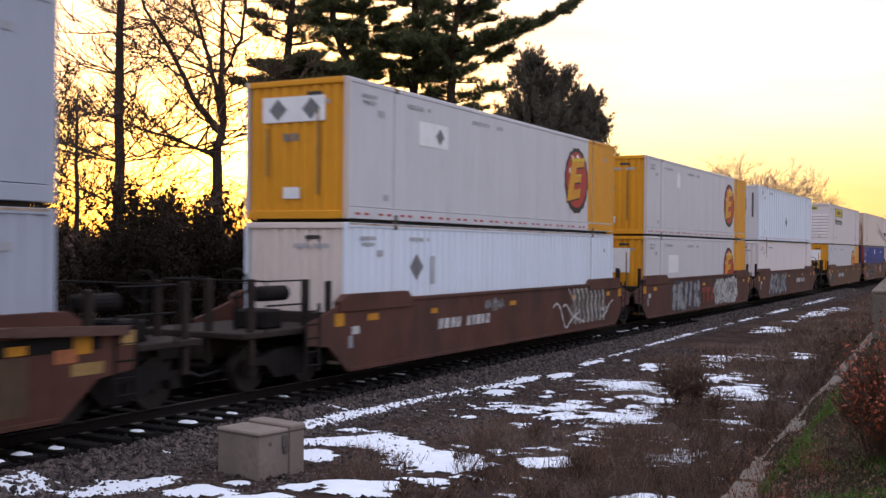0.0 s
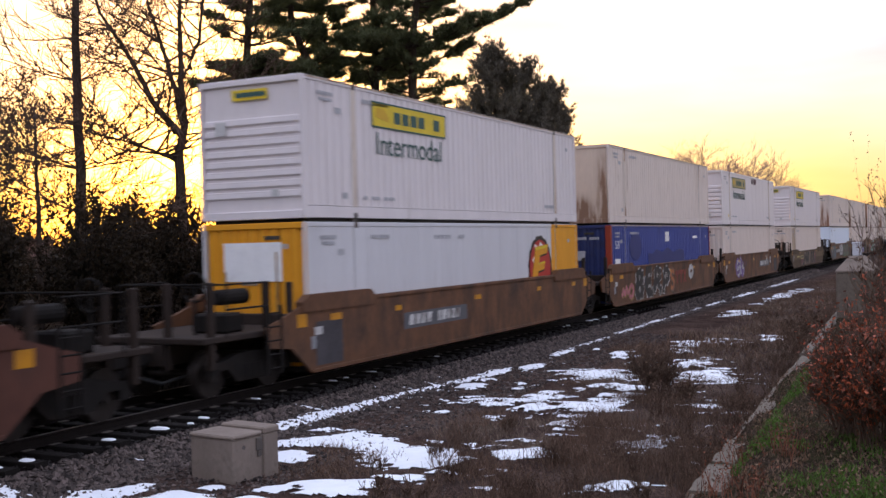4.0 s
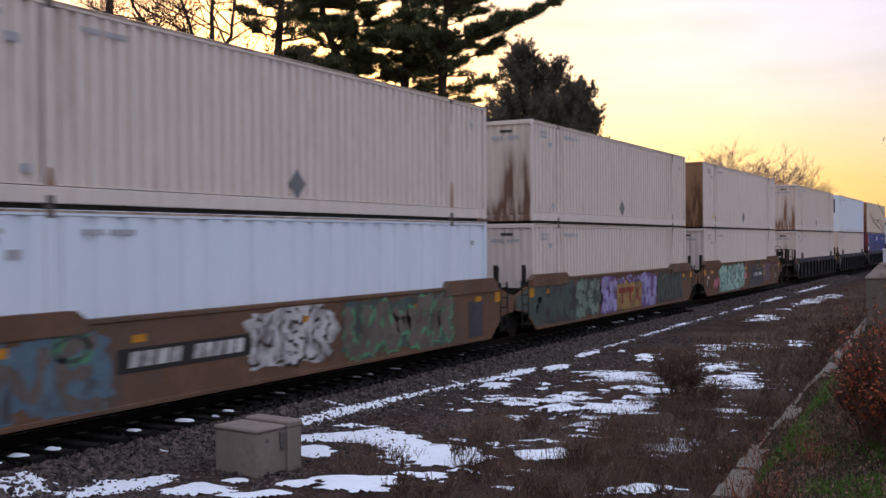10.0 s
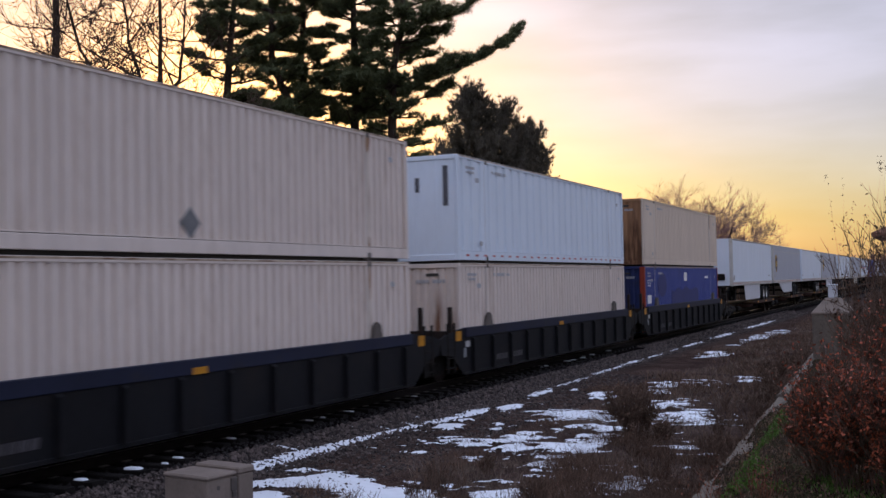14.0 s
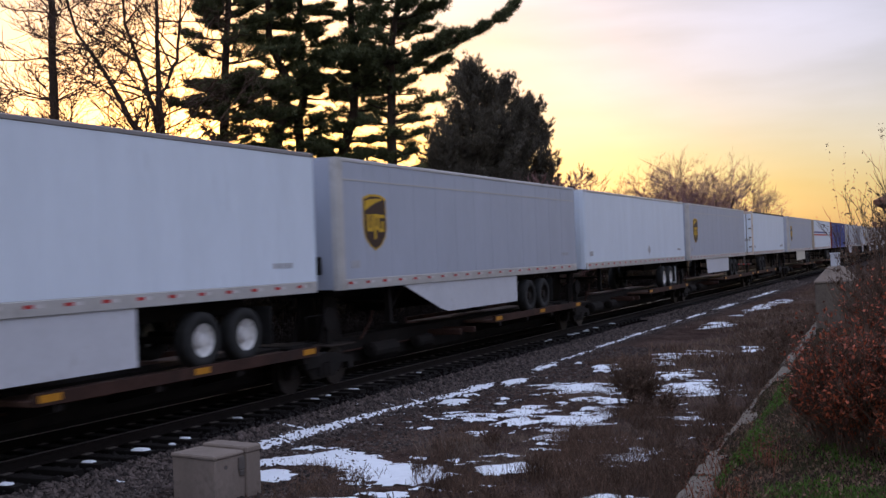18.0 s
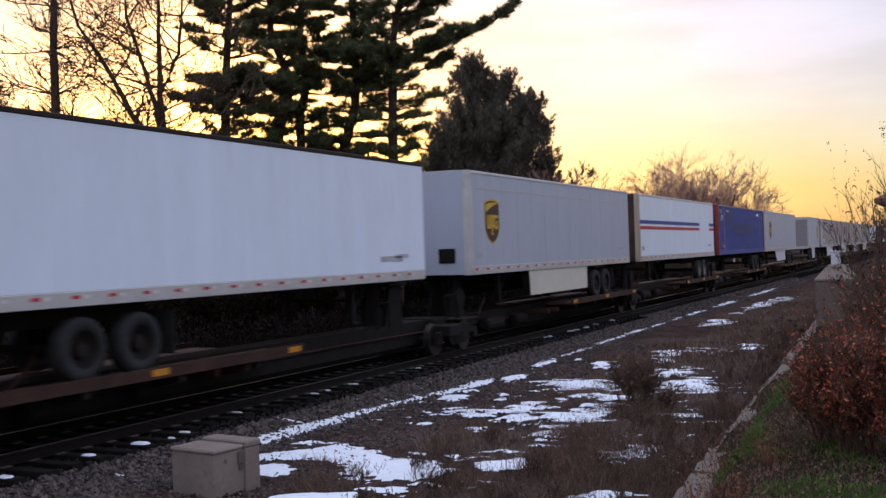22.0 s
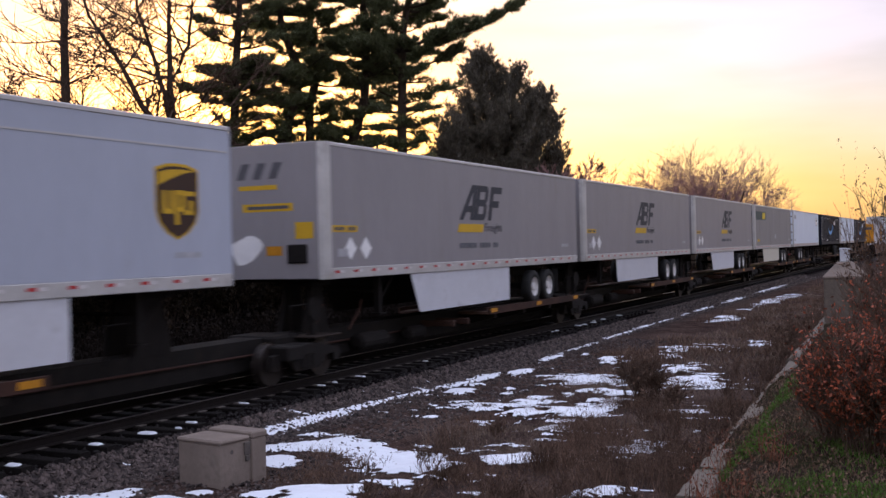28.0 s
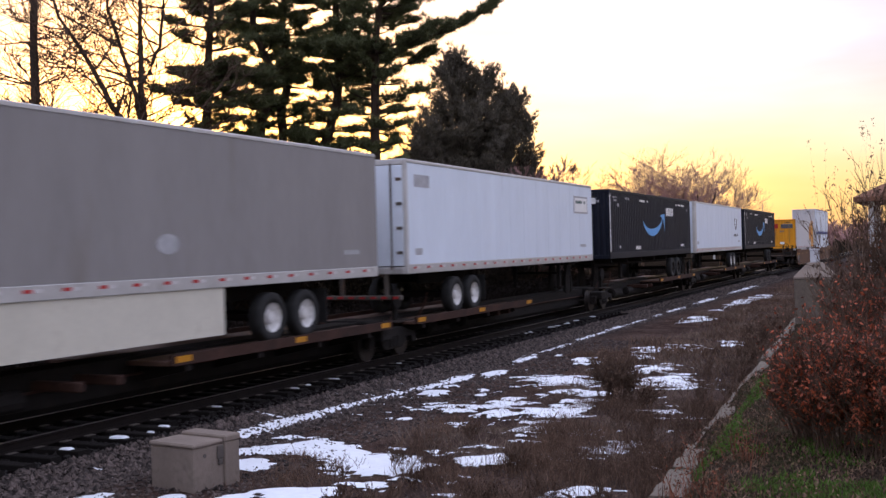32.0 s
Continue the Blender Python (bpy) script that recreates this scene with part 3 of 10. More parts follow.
# ---- mesh building ----
class Shape:
    """Collects vertices and faces of one part."""

    def __init__(self):
        self.v, self.f = [], []

    def add(self, vs, fs):
        o = len(self.v)
        self.v.extend(vs)
        self.f.extend(tuple(i + o for i in f) for f in fs)
        return self

    def box(self, x0, x1, y0, y1, z0, z1, c=0.0):
        """A box; c chamfers its upright and lying edges a little."""
        if c <= 0:
            vs = [(x, y, z) for z in (z0, z1) for y in (y0, y1) for x in (x0, x1)]
            return self.add(vs, [(0, 2, 3, 1), (4, 5, 7, 6), (0, 1, 5, 4), (2, 6, 7, 3), (0, 4, 6, 2), (1, 3, 7, 5)])
        vs, fs = [], []
        mid = ((x0 + x1) / 2, (y0 + y1) / 2, (z0 + z1) / 2)
        half = ((x1 - x0) / 2, (y1 - y0) / 2, (z1 - z0) / 2)
        c = min(c, min(half) * 0.9)
        idx = {}
        for sx in (-1, 1):
            for sy in (-1, 1):
                for sz in (-1, 1):
                    for a in range(3):
                        h = [half[k] - (0 if k == a else c) for k in range(3)]
                        idx[sx, sy, sz, a] = len(vs)
                        vs.append((mid[0] + sx * h[0], mid[1] + sy * h[1], mid[2] + sz * h[2]))
        for a in range(3):
            b, d = (a + 1) % 3, (a + 2) % 3
            for s in (-1, 1):
                q = []
                for u, w in ((-1, -1), (1, -1), (1, 1), (-1, 1)):
                    k = [0, 0, 0]
                    k[a], k[b], k[d] = s, u, w
                    q.append(idx[(*k, a)])
                fs.append(tuple(q if s > 0 else q[::-1]))
            for u in (-1, 1):
                for w in (-1, 1):
                    k0, k1 = [0, 0, 0], [0, 0, 0]
                    k0[a], k1[a] = -1, 1
                    k0[b] = k1[b] = u
                    k0[d] = k1[d] = w
                    q = [idx[(*k0, b)], idx[(*k1, b)], idx[(*k1, d)], idx[(*k0, d)]]
                    fs.append(tuple(q if u * w > 0 else q[::-1]))
        for sx in (-1, 1):
            for sy in (-1, 1):
                for sz in (-1, 1):
                    q = [idx[sx, sy, sz, a] for a in range(3)]
                    fs.append(tuple(q if sx * sy * sz > 0 else q[::-1]))
        return self.add(vs, fs)

    def prism(self, outline, a0, a1, axis="x"):
        """An outline swept along an axis: for 'x' of (y, z), for 'y' of (x, z), for 'z' of (x, y)."""
        n = len(outline)
        put = {"x": lambda p, a: (a, p[0], p[1]), "y": lambda p, a: (p[0], a, p[1]), "z": lambda p, a: (p[0], p[1], a)}[axis]
        vs = [put(p, a) for a in (a0, a1) for p in outline]
        area = sum(outline[i][0] * outline[(i + 1) % n][1] - outline[(i + 1) % n][0] * outline[i][1] for i in range(n))
        turn = (area > 0) == (a1 > a0)
        if axis == "y":
            turn = not turn
        fs = [tuple(range(n))[::-1], tuple(range(n, 2 * n))] + [(i, (i + 1) % n, n + (i + 1) % n, n + i) for i in range(n)]
        return self.add(vs, fs if turn else [f[::-1] for f in fs])

    def wheel(self, x0, x1, y, z, r, n=20, hole=0.0):
        """A disc with its axle across the train."""
        pts = [(y + r * math.cos(2 * math.pi * i / n), z + r * math.sin(2 * math.pi * i / n)) for i in range(n)]
        return self.prism(pts, x0, x1, "x")

    def tube(self, path, radii, n=5):
        """A tapered limb along a path."""
        vs, fs = [], []
        for i, p in enumerate(path):
            p = Vector(p)
            a, b = Vector(path[max(i - 1, 0)]), Vector(path[min(i + 1, len(path) - 1)])
            d = (b - a).normalized() if (b - a).length > 1e-6 else Vector((0, 0, 1))
            s = d.cross(Vector((0.31, 0.95, 0.02)) if abs(d.z) > 0.9 else Vector((0, 0, 1))).normalized()
            t = d.cross(s)
            for k in range(n):
                w = 2 * math.pi * k / n
                vs.append(tuple(p + (s * math.cos(w) + t * math.sin(w)) * radii[i]))
        for i in range(len(path) - 1):
            for k in range(n):
                fs.append((i * n + k, i * n + (k + 1) % n, (i + 1) * n + (k + 1) % n, (i + 1) * n + k))
        fs.append(tuple(range(n))[::-1])
        fs.append(tuple(range((len(path) - 1) * n, len(path) * n)))
        return self.add(vs, fs)

    def mesh(self, name, mat, smooth=False):
        me = bpy.data.meshes.new(name)
        me.from_pydata(self.v, [], self.f)
        me.materials.append(mat)
        if smooth:
            me.polygons.foreach_set("use_smooth", [True] * len(me.polygons))
        me.update()
        return me


def part(name, shape, mat, parent=None, label="", at=None, smooth=False):
    """One mesh object, under a thing or a part."""
    data = shape if isinstance(shape, bpy.types.Mesh) else shape.mesh(name, MAT[mat] if isinstance(mat, str) else mat, smooth)
    ob = new(name, data)
    if parent is not None:
        ob.parent = parent
    if at is not None:
        ob.matrix_basis = at
    if label:
        ob["label"] = label
    return ob


def thing(name, label, category, group="", kind=""):
    return tagged(new(name), label, category, group, kind)


SHARED = {}


def shared(key, build):
    """Mesh data made once and used by all alike parts."""
    if key not in SHARED:
        SHARED[key] = build()
    return SHARED[key]


def array_mesh(name, verts, faces, mat, smooth=False):
    """A large mesh from arrays; all faces have as many corners as faces has columns."""
    me = bpy.data.meshes.new(name)
    verts, faces = np.asarray(verts, np.float32), np.asarray(faces, np.int32)
    me.vertices.add(len(verts))
    me.vertices.foreach_set("co", verts.ravel())
    me.loops.add(faces.size)
    me.loops.foreach_set("vertex_index", faces.ravel())
    me.polygons.add(len(faces))
    me.polygons.foreach_set("loop_start", np.arange(0, faces.size, faces.shape[1], dtype=np.int32))
    me.polygons.foreach_set("use_smooth", np.full(len(faces), smooth))
    me.materials.append(mat)
    me.update(calc_edges=True)
    me.validate()
    return me


# ---- ground ----
def kerb_x(y):
    return -1.86 - 0.056 * (np.clip(y, -30, 40) - 7.9)


def smoothstep(a, b, x):
    t = np.clip((x - a) / (b - a), 0, 1)
    return t * t * (3 - 2 * t)


def wob(x, y, f, s):
    return np.sin(x * f + s + 1.7 * np.sin(y * f * 0.7 + s * 2)) * np.sin(y * f * 1.13 - s + 1.3 * np.sin(x * f * 0.8))


BED, LOW, BANK = -0.24, -0.46, 0.92


def ground_z(x, y):
    """Height of the ground: track bed with its shoulders, low verge, bank behind the kerb."""
    x, y = np.asarray(x, float), np.asarray(y, float)
    u = np.abs(x - TRACK)
    z = BED + (LOW - BED) * smoothstep(1.55, 2.75, u)
    rough = 0.035 * wob(x, y, 1.3, 0.4) + 0.02 * wob(x, y, 3.7, 2.0)
    z = z + rough * smoothstep(2.4, 3.6, u)
    k = kerb_x(y)
    near = smoothstep(60, 25, y)
    bank = BANK + 0.05 * wob(x, y, 0.9, 1.0) + 0.1 * smoothstep(0, 6, x - k)
    z = np.where(x > k, LOW + (bank - LOW) * near, z)
    return z


def axis_points(spans):
    pts = []
    for a, b, s in spans:
        pts.extend(np.arange(a, b, s))
    pts.append(spans[-1][1])
    return np.array(pts)


GX = axis_points([(-3000, -400, 400), (-400, -60, 34), (-60, -18, 3), (-18, -4, 0.22), (-4, -0.06, 0.2), (-0.06, 0.06, 0.06), (0.06, 4, 0.25), (4, 30, 2), (30, 400, 37), (400, 3000, 400)])
GY = axis_points([(-3000, -300, 450), (-300, -30, 27), (-30, 4, 2), (4, 45, 0.3), (45, 90, 1.0), (90, 300, 10), (300, 1200, 90), (1200, 4000, 400)])


def ground_sheet():
    # grid lines follow the kerb near it
    X, Y = np.meshgrid(GX, GY)
    K = kerb_x(Y)
    pull = np.exp(-(X / 6.0) ** 2)
    # lines are counted from the kerb inside +-4 m, from the middle of the world outside
    XX = np.where(np.abs(X) < 4, X * 1.0 + K * pull, X)
    XX = np.where((X <= -4), np.minimum(X, K - 3.9 + 0 * X), XX)
    Z = ground_z(XX, Y)
    v = np.stack([XX, Y, Z], -1).reshape(-1, 3)
    ny, nx = X.shape
    i = np.arange(ny * nx).reshape(ny, nx)
    f = np.stack([i[:-1, :-1], i[:-1, 1:], i[1:, 1:], i[1:, :-1]], -1).reshape(-1, 4)
    return v, f


def ground_material():
    m = bpy.data.materials.new("earth_gravel_and_turf")
    m.use_nodes = True
    n, l = m.node_tree.nodes, m.node_tree.links
    b = n["Principled BSDF"]
    geo = n.new("ShaderNodeNewGeometry")
    sep = n.new("ShaderNodeSeparateXYZ")
    l.new(geo.outputs["Position"], sep.inputs[0])

    def noise_tex(scale, detail=6):
        t = n.new("ShaderNodeTexNoise")
        t.inputs["Scale"].default_value, t.inputs["Detail"].default_value = scale, detail
        l.new(geo.outputs["Position"], t.inputs[0])
        return t

    def mixc(f, a, b2):
        k = n.new("ShaderNodeMix")
        k.data_type = "RGBA"
        for s, v in ((0, f), (6, a), (7, b2)):
            if isinstance(v, tuple):
                k.inputs[s].default_value = (*v, 1)
            else:
                l.new(v, k.inputs[s])
        return k.outputs[2]

    def ramp(v, a, b2):
        k = n.new("ShaderNodeMapRange")
        l.new(v, k.inputs[0])
        k.inputs[1].default_value, k.inputs[2].default_value = a, b2
        return k.outputs[0]

    big, mid, fine = noise_tex(0.5), noise_tex(2.2), noise_tex(30, 8)
    earth = mixc(ramp(mid.outputs[0], 0.35, 0.65), (0.046, 0.031, 0.027), (0.092, 0.060, 0.049))
    earth = mixc(ramp(big.outputs[0], 0.45, 0.65), earth, (0.108, 0.075, 0.061))
    vor = n.new("ShaderNodeTexVoronoi")
    vor.inputs["Scale"].default_value = 22
    l.new(geo.outputs["Position"], vor.inputs[0])
    gravel = mixc(vor.outputs["Distance"], (0.095, 0.077, 0.072), (0.030, 0.025, 0.022))
    turf = mixc(ramp(mid.outputs[0], 0.42, 0.7), (0.046, 0.033, 0.025), (0.042, 0.042, 0.019))
    off = n.new("ShaderNodeMath")
    off.operation = "ADD"
    l.new(sep.outputs[0], off.inputs[0])
    off.inputs[1].default_value = -TRACK
    ab = n.new("ShaderNodeMath")
    ab.operation = "ABSOLUTE"
    l.new(off.outputs[0], ab.inputs[0])
    wobble = n.new("ShaderNodeMath")
    wobble.operation = "MULTIPLY_ADD"
    l.new(mid.outputs[0], wobble.inputs[0])
    wobble.inputs[1].default_value = 1.3
    l.new(ab.outputs[0], wobble.inputs[2])
    col = mixc(ramp(wobble.outputs[0], 3.1, 4.3), gravel, earth)
    # oil, brake dust and painted train shade darken the stone between the rails
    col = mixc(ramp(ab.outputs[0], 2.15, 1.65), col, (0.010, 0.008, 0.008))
    # behind the track the ground turns dark brown
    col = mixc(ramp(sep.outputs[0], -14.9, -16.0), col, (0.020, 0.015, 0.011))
    col = mixc(ramp(sep.outputs[2], 0.2, 0.5), col, turf)
    speck = mixc(ramp(fine.outputs[0], 0.45, 0.7), (0.6, 0.6, 0.6), (1.5, 1.5, 1.5))
    fin = n.new("ShaderNodeMix")
    fin.data_type, fin.blend_type = "RGBA", "MULTIPLY"
    fin.inputs[0].default_value = 1
    l.new(col, fin.inputs[6])
    l.new(speck, fin.inputs[7])
    l.new(fin.outputs[2], b.inputs["Base Color"])
    b.inputs["Roughness"].default_value = 0.95
    b.inputs["Specular IOR Level"].default_value = 0.0
    bp = n.new("ShaderNodeBump")
    bp.inputs["Strength"].default_value, bp.inputs["Distance"].default_value = 0.8, 0.05
    l.new(fine.outputs[0], bp.inputs["Height"])
    l.new(bp.outputs[0], b.inputs["Normal"])
    return m


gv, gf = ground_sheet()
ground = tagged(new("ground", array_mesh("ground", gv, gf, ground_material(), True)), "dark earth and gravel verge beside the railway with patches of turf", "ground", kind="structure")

# ---- track ----
track = thing("railway_track", "single railway track of steel rails on dark wooden ties in ballast", "track", kind="structure")
RAIL = [(-0.075, -0.17), (0.075, -0.17), (0.075, -0.158), (0.014, -0.135), (0.014, -0.045), (0.036, -0.03), (0.036, -0.006), (0.028, 0.0), (-0.028, 0.0), (-0.036, -0.006), (-0.036, -0.03), (-0.014, -0.045), (-0.014, -0.135), (-0.075, -0.158)]
for side in (-0.7175 - 0.036, 0.7175 + 0.036):
    r = part("rail", Shape().prism([(TRACK + side + x, z) for x, z in RAIL], -120, 900, "y"), "railsteel", track)
    part("railhead", Shape().box(TRACK + side - 0.03, TRACK + side + 0.03, -120, 900, 0.0, 0.004), "railtop", r, "polished steel running surface")


# ---- decals, flat on the side that faces the verge ----
SIDE = 1.302


def plate(name, parent, y0, y1, z0, z1, mat, x=SIDE, label=""):
    return part(name, Shape().box(x, x + 0.004, y0, y1, z0, z1), mat, parent, label)


def outline(name, parent, pts, mat, x=SIDE, label="", depth=0.004):
    return part(name, Shape().prism(pts, x, x + depth, "x"), mat, parent, label)


def ellipse(cy, cz, ry, rz, n=28, a0=0.0, a1=360.0):
    return [(cy + ry * math.cos(radians(a0 + (a1 - a0) * i / n)), cz + rz * math.sin(radians(a0 + (a1 - a0) * i / n))) for i in range(n if a1 - a0 >= 360 else n + 1)]


def lettering(name, parent, text, y, z, height, width, mat, x=SIDE, label=""):
    """A readable word or number, in the built-in font, as a mesh on the side."""
    def build():
        cu = bpy.data.curves.new(name, "FONT")
        cu.body, cu.size, cu.extrude = text, 1.0, 0.002
        ob = bpy.data.objects.new(name, cu)
        scene.collection.objects.link(ob)
        me = bpy.data.meshes.new_from_object(ob.evaluated_get(bpy.context.evaluated_depsgraph_get()))
        bpy.data.objects.remove(ob)
        co = np.array([v.co[:] for v in me.vertices])
        lo, hi = co.min(0), co.max(0)
        for v in me.vertices:
            a, b, c = v.co
            v.co = (c, (a - lo[0]) / (hi[0] - lo[0]), (b - lo[1]) / (hi[1] - lo[1]))
        me.materials.append(MAT[mat])
        return me
    me = shared(("text", text, mat), build)
    ob = part(name, me, mat, parent, label)
    ob.location, ob.scale = (x + 0.003, y, z), (1, width, height)
    return ob


def bars(name, parent, y0, y1, z0, z1, n, mat, x=SIDE, label="", seed=0):
    """Writing that cannot be read: a row of plain bars."""
    rnd, s, w = random.Random(seed), Shape(), (y1 - y0) / n
    single = name in ("number_bars", "serial_bars")
    for i in range(n):
        if rnd.random() < 0.12 and n > 5:
            continue
        a, b, k = y0 + i * w + 0.12 * w, y0 + (i + 1) * w - 0.1 * w, 0.2 * (z1 - z0)
        if single:
            part(name[:-1], Shape().prism([(a, z0), (b, z0), (b + k, z1), (a + k, z1)], x, x + 0.004, "x"), mat, parent, label)
        else:
            s.box(x, x + 0.004, a, b, z0, z1)
    if single:
        return None
    ob = part(name, s, mat, parent, label)
    ob["kind"] = "stuff"
    return ob


def diamond(parent, y, z, r, mat, x=SIDE):
    return outline("placard", parent, [(y - r, z), (y, z - r), (y + r, z), (y, z + r)], mat, x, "diamond placard")


def ribbon(path, g, x, depth=0.003, lo=0.22, hi=1.54):
    """A fat painted stroke along a path."""
    left, right = [], []
    for i, (py, pz) in enumerate(path):
        (ay, az), (by, bz) = path[max(i - 1, 0)], path[min(i + 1, len(path) - 1)]
        d = math.hypot(by - ay, bz - az) + 1e-6
        w = g * (0.75 + 0.35 * math.sin(2.1 * i + g * 40))
        ny, nz = -(bz - az) / d * w, (by - ay) / d * w
        left.append((py + ny, min(max(pz + nz, lo), hi)))
        right.append((py - ny, min(max(pz - nz, lo), hi)))
    n = len(path)
    vs = [(x + k, y, z) for k in (0.0, depth) for y, z in left + right]
    fs = []
    for i in range(n - 1):
        q = (i, i + 1, n + i + 1, n + i)
        fs += [tuple(j + 2 * n for j in q)[::-1], q]
    return Shape().add(vs, fs)


GLYPHS = {
    "A": [[(0.05, 0), (0.42, 1), (0.62, 1), (0.95, 0)], [(0.2, 0.38), (0.8, 0.36)]],
    "B": [[(0.18, 0), (0.2, 1), (0.7, 0.95), (0.8, 0.75), (0.6, 0.54), (0.25, 0.52)], [(0.6, 0.52), (0.9, 0.3), (0.7, 0.03), (0.18, 0.02)]],
    "C": [[(0.9, 0.8), (0.6, 1), (0.25, 0.85), (0.12, 0.45), (0.35, 0.05), (0.9, 0.15)]],
    "E": [[(0.88, 1), (0.2, 0.95), (0.15, 0.05), (0.92, 0)], [(0.2, 0.5), (0.75, 0.55)]],
    "F": [[(0.2, 0), (0.22, 1), (0.95, 0.95)], [(0.22, 0.5), (0.75, 0.55)]],
    "H": [[(0.12, 0), (0.2, 1)], [(0.78, 0), (0.86, 1)], [(0.17, 0.48), (0.82, 0.55)]],
    "I": [[(0.45, 0), (0.55, 1)]],
    "K": [[(0.18, 0), (0.22, 1)], [(0.9, 1), (0.27, 0.48), (0.95, 0)]],
    "M": [[(0.03, 0), (0.15, 1), (0.5, 0.3), (0.85, 1), (0.97, 0)]],
    "N": [[(0.12, 0), (0.18, 1), (0.8, 0.02), (0.88, 1)]],
    "O": [[(0.5, 0.98), (0.15, 0.75), (0.12, 0.3), (0.45, 0.02), (0.82, 0.2), (0.88, 0.7), (0.55, 0.98)]],
    "P": [[(0.2, 0), (0.18, 1), (0.75, 0.95), (0.88, 0.7), (0.65, 0.48), (0.22, 0.46)]],
    "R": [[(0.12, 0), (0.18, 1), (0.7, 0.95), (0.82, 0.72), (0.6, 0.5), (0.2, 0.5)], [(0.45, 0.5), (0.95, 0)]],
    "S": [[(0.88, 0.88), (0.5, 1), (0.15, 0.8), (0.35, 0.55), (0.72, 0.45), (0.85, 0.18), (0.5, 0), (0.1, 0.12)]],
    "T": [[(0.02, 0.95), (0.98, 1)], [(0.5, 0.98), (0.5, 0)]],
    "U": [[(0.12, 1), (0.12, 0.3), (0.32, 0.03), (0.68, 0.03), (0.86, 0.3), (0.9, 1)]],
    "~": [[(0.0, 0.2), (0.25, 0.9), (0.45, 0.1), (0.7, 1), (1.0, 0.3)]],
}


def rounded(path, times=2):
    """Corners cut into soft bends."""
    for _ in range(times):
        out = [path[0]]
        for (a, b), (c, d) in zip(path, path[1:]):
            out += [(0.75 * a + 0.25 * c, 0.75 * b + 0.25 * d), (0.25 * a + 0.75 * c, 0.25 * b + 0.75 * d)]
        path = out + [path[-1]]
    return path


def spray(parent, name, paths, g, x, mat, label=""):
    """Painted strokes of one letter or figure, joined into one mesh."""
    s = Shape()
    for k, p in enumerate(paths):
        r = ribbon(rounded(p), g, x + 0.0002 * k, 0.0006, 0.23, 1.53)
        s.add(r.v, r.f)
    return part(name, s, mat, parent, label)


def graffiti(parent, y0, y1, z0, z1, fill, line, seed, x, back=None, word="", fat=0.085):
    """Sprayed fat letter forms with an outline and a shadow, on clouds of colour; thin lines and runs of paint."""
    rnd = random.Random(seed)
    h, layer = z1 - z0, 0

    def cloud(cy, cz, ry, rz, mat, label):
        nonlocal layer
        ph, pts = rnd.random() * 6, []
        for i in range(48):
            a = 2 * math.pi * i / 48
            c1, s1 = math.cos(a), math.sin(a)
            k = 1 + 0.08 * math.sin(5 * a + ph) + 0.06 * math.sin(11 * a + 2 * ph) + 0.04 * math.sin(19 * a + ph)
            pts.append((cy + ry * k * abs(c1) ** 0.6 * (1 if c1 > 0 else -1), min(max(cz + rz * k * abs(s1) ** 0.6 * (1 if s1 > 0 else -1), 0.26), 1.5)))
        outline("sprayed_cloud", parent, pts, mat, x - 0.009 + 0.0006 * layer, label, 0.0005)
        layer += 1
    if back:
        m = max(1, round((y1 - y0) / 1.7))
        for k in range(m):
            cloud(y0 + (y1 - y0) * (k + 0.5) / m, (z0 + z1) / 2 + rnd.uniform(-0.05, 0.05), (y1 - y0) / m * 0.56, h * rnd.uniform(0.46, 0.54), back, "sprayed colour field")
    word = word or "".join(rnd.choice("AEHKNRSU~") for _ in range(max(2, round((y1 - y0) / 0.85))))
    w = (y1 - y0) / len(word)
    for k, ch in enumerate(word):
        a, slant, up = y0 + k * w, rnd.uniform(-0.08, 0.12) * w, rnd.uniform(-0.04, 0.04) * h
        place = lambda u, v: (a + u * w * 0.96 + slant * (v - 0.5), z0 + up + (0.09 + 0.82 * v) * h)
        paths = [[place(u, v) for u, v in p] for p in GLYPHS[ch]]
        lift = x + 0.0008 * (k % 2)
        g = fat * h / 1.1 * rnd.uniform(0.9, 1.15)
        spray(parent, "graffiti_shadow", [[(p + 0.05, q - 0.05) for p, q in st] for st in paths], g + 0.015, lift - 0.0024, line, "sprayed shadow of a letter")
        spray(parent, "graffiti_edge", paths, g + 0.032, lift, line, "sprayed outline")
        spray(parent, "graffiti_letter", paths, g, lift + 0.0024, fill, "fat sprayed letter")
        if rnd.random() < 0.5:
            d, c = rnd.uniform(0.12, 0.3), a + w * 0.5
            part("paint_drip", ribbon([(c, z0 + 0.12), (c + 0.01, z0 + 0.12 - d / 2), (c, z0 + 0.12 - d)], 0.012, x + 0.006, 0.001), line, parent, "run of spray paint")


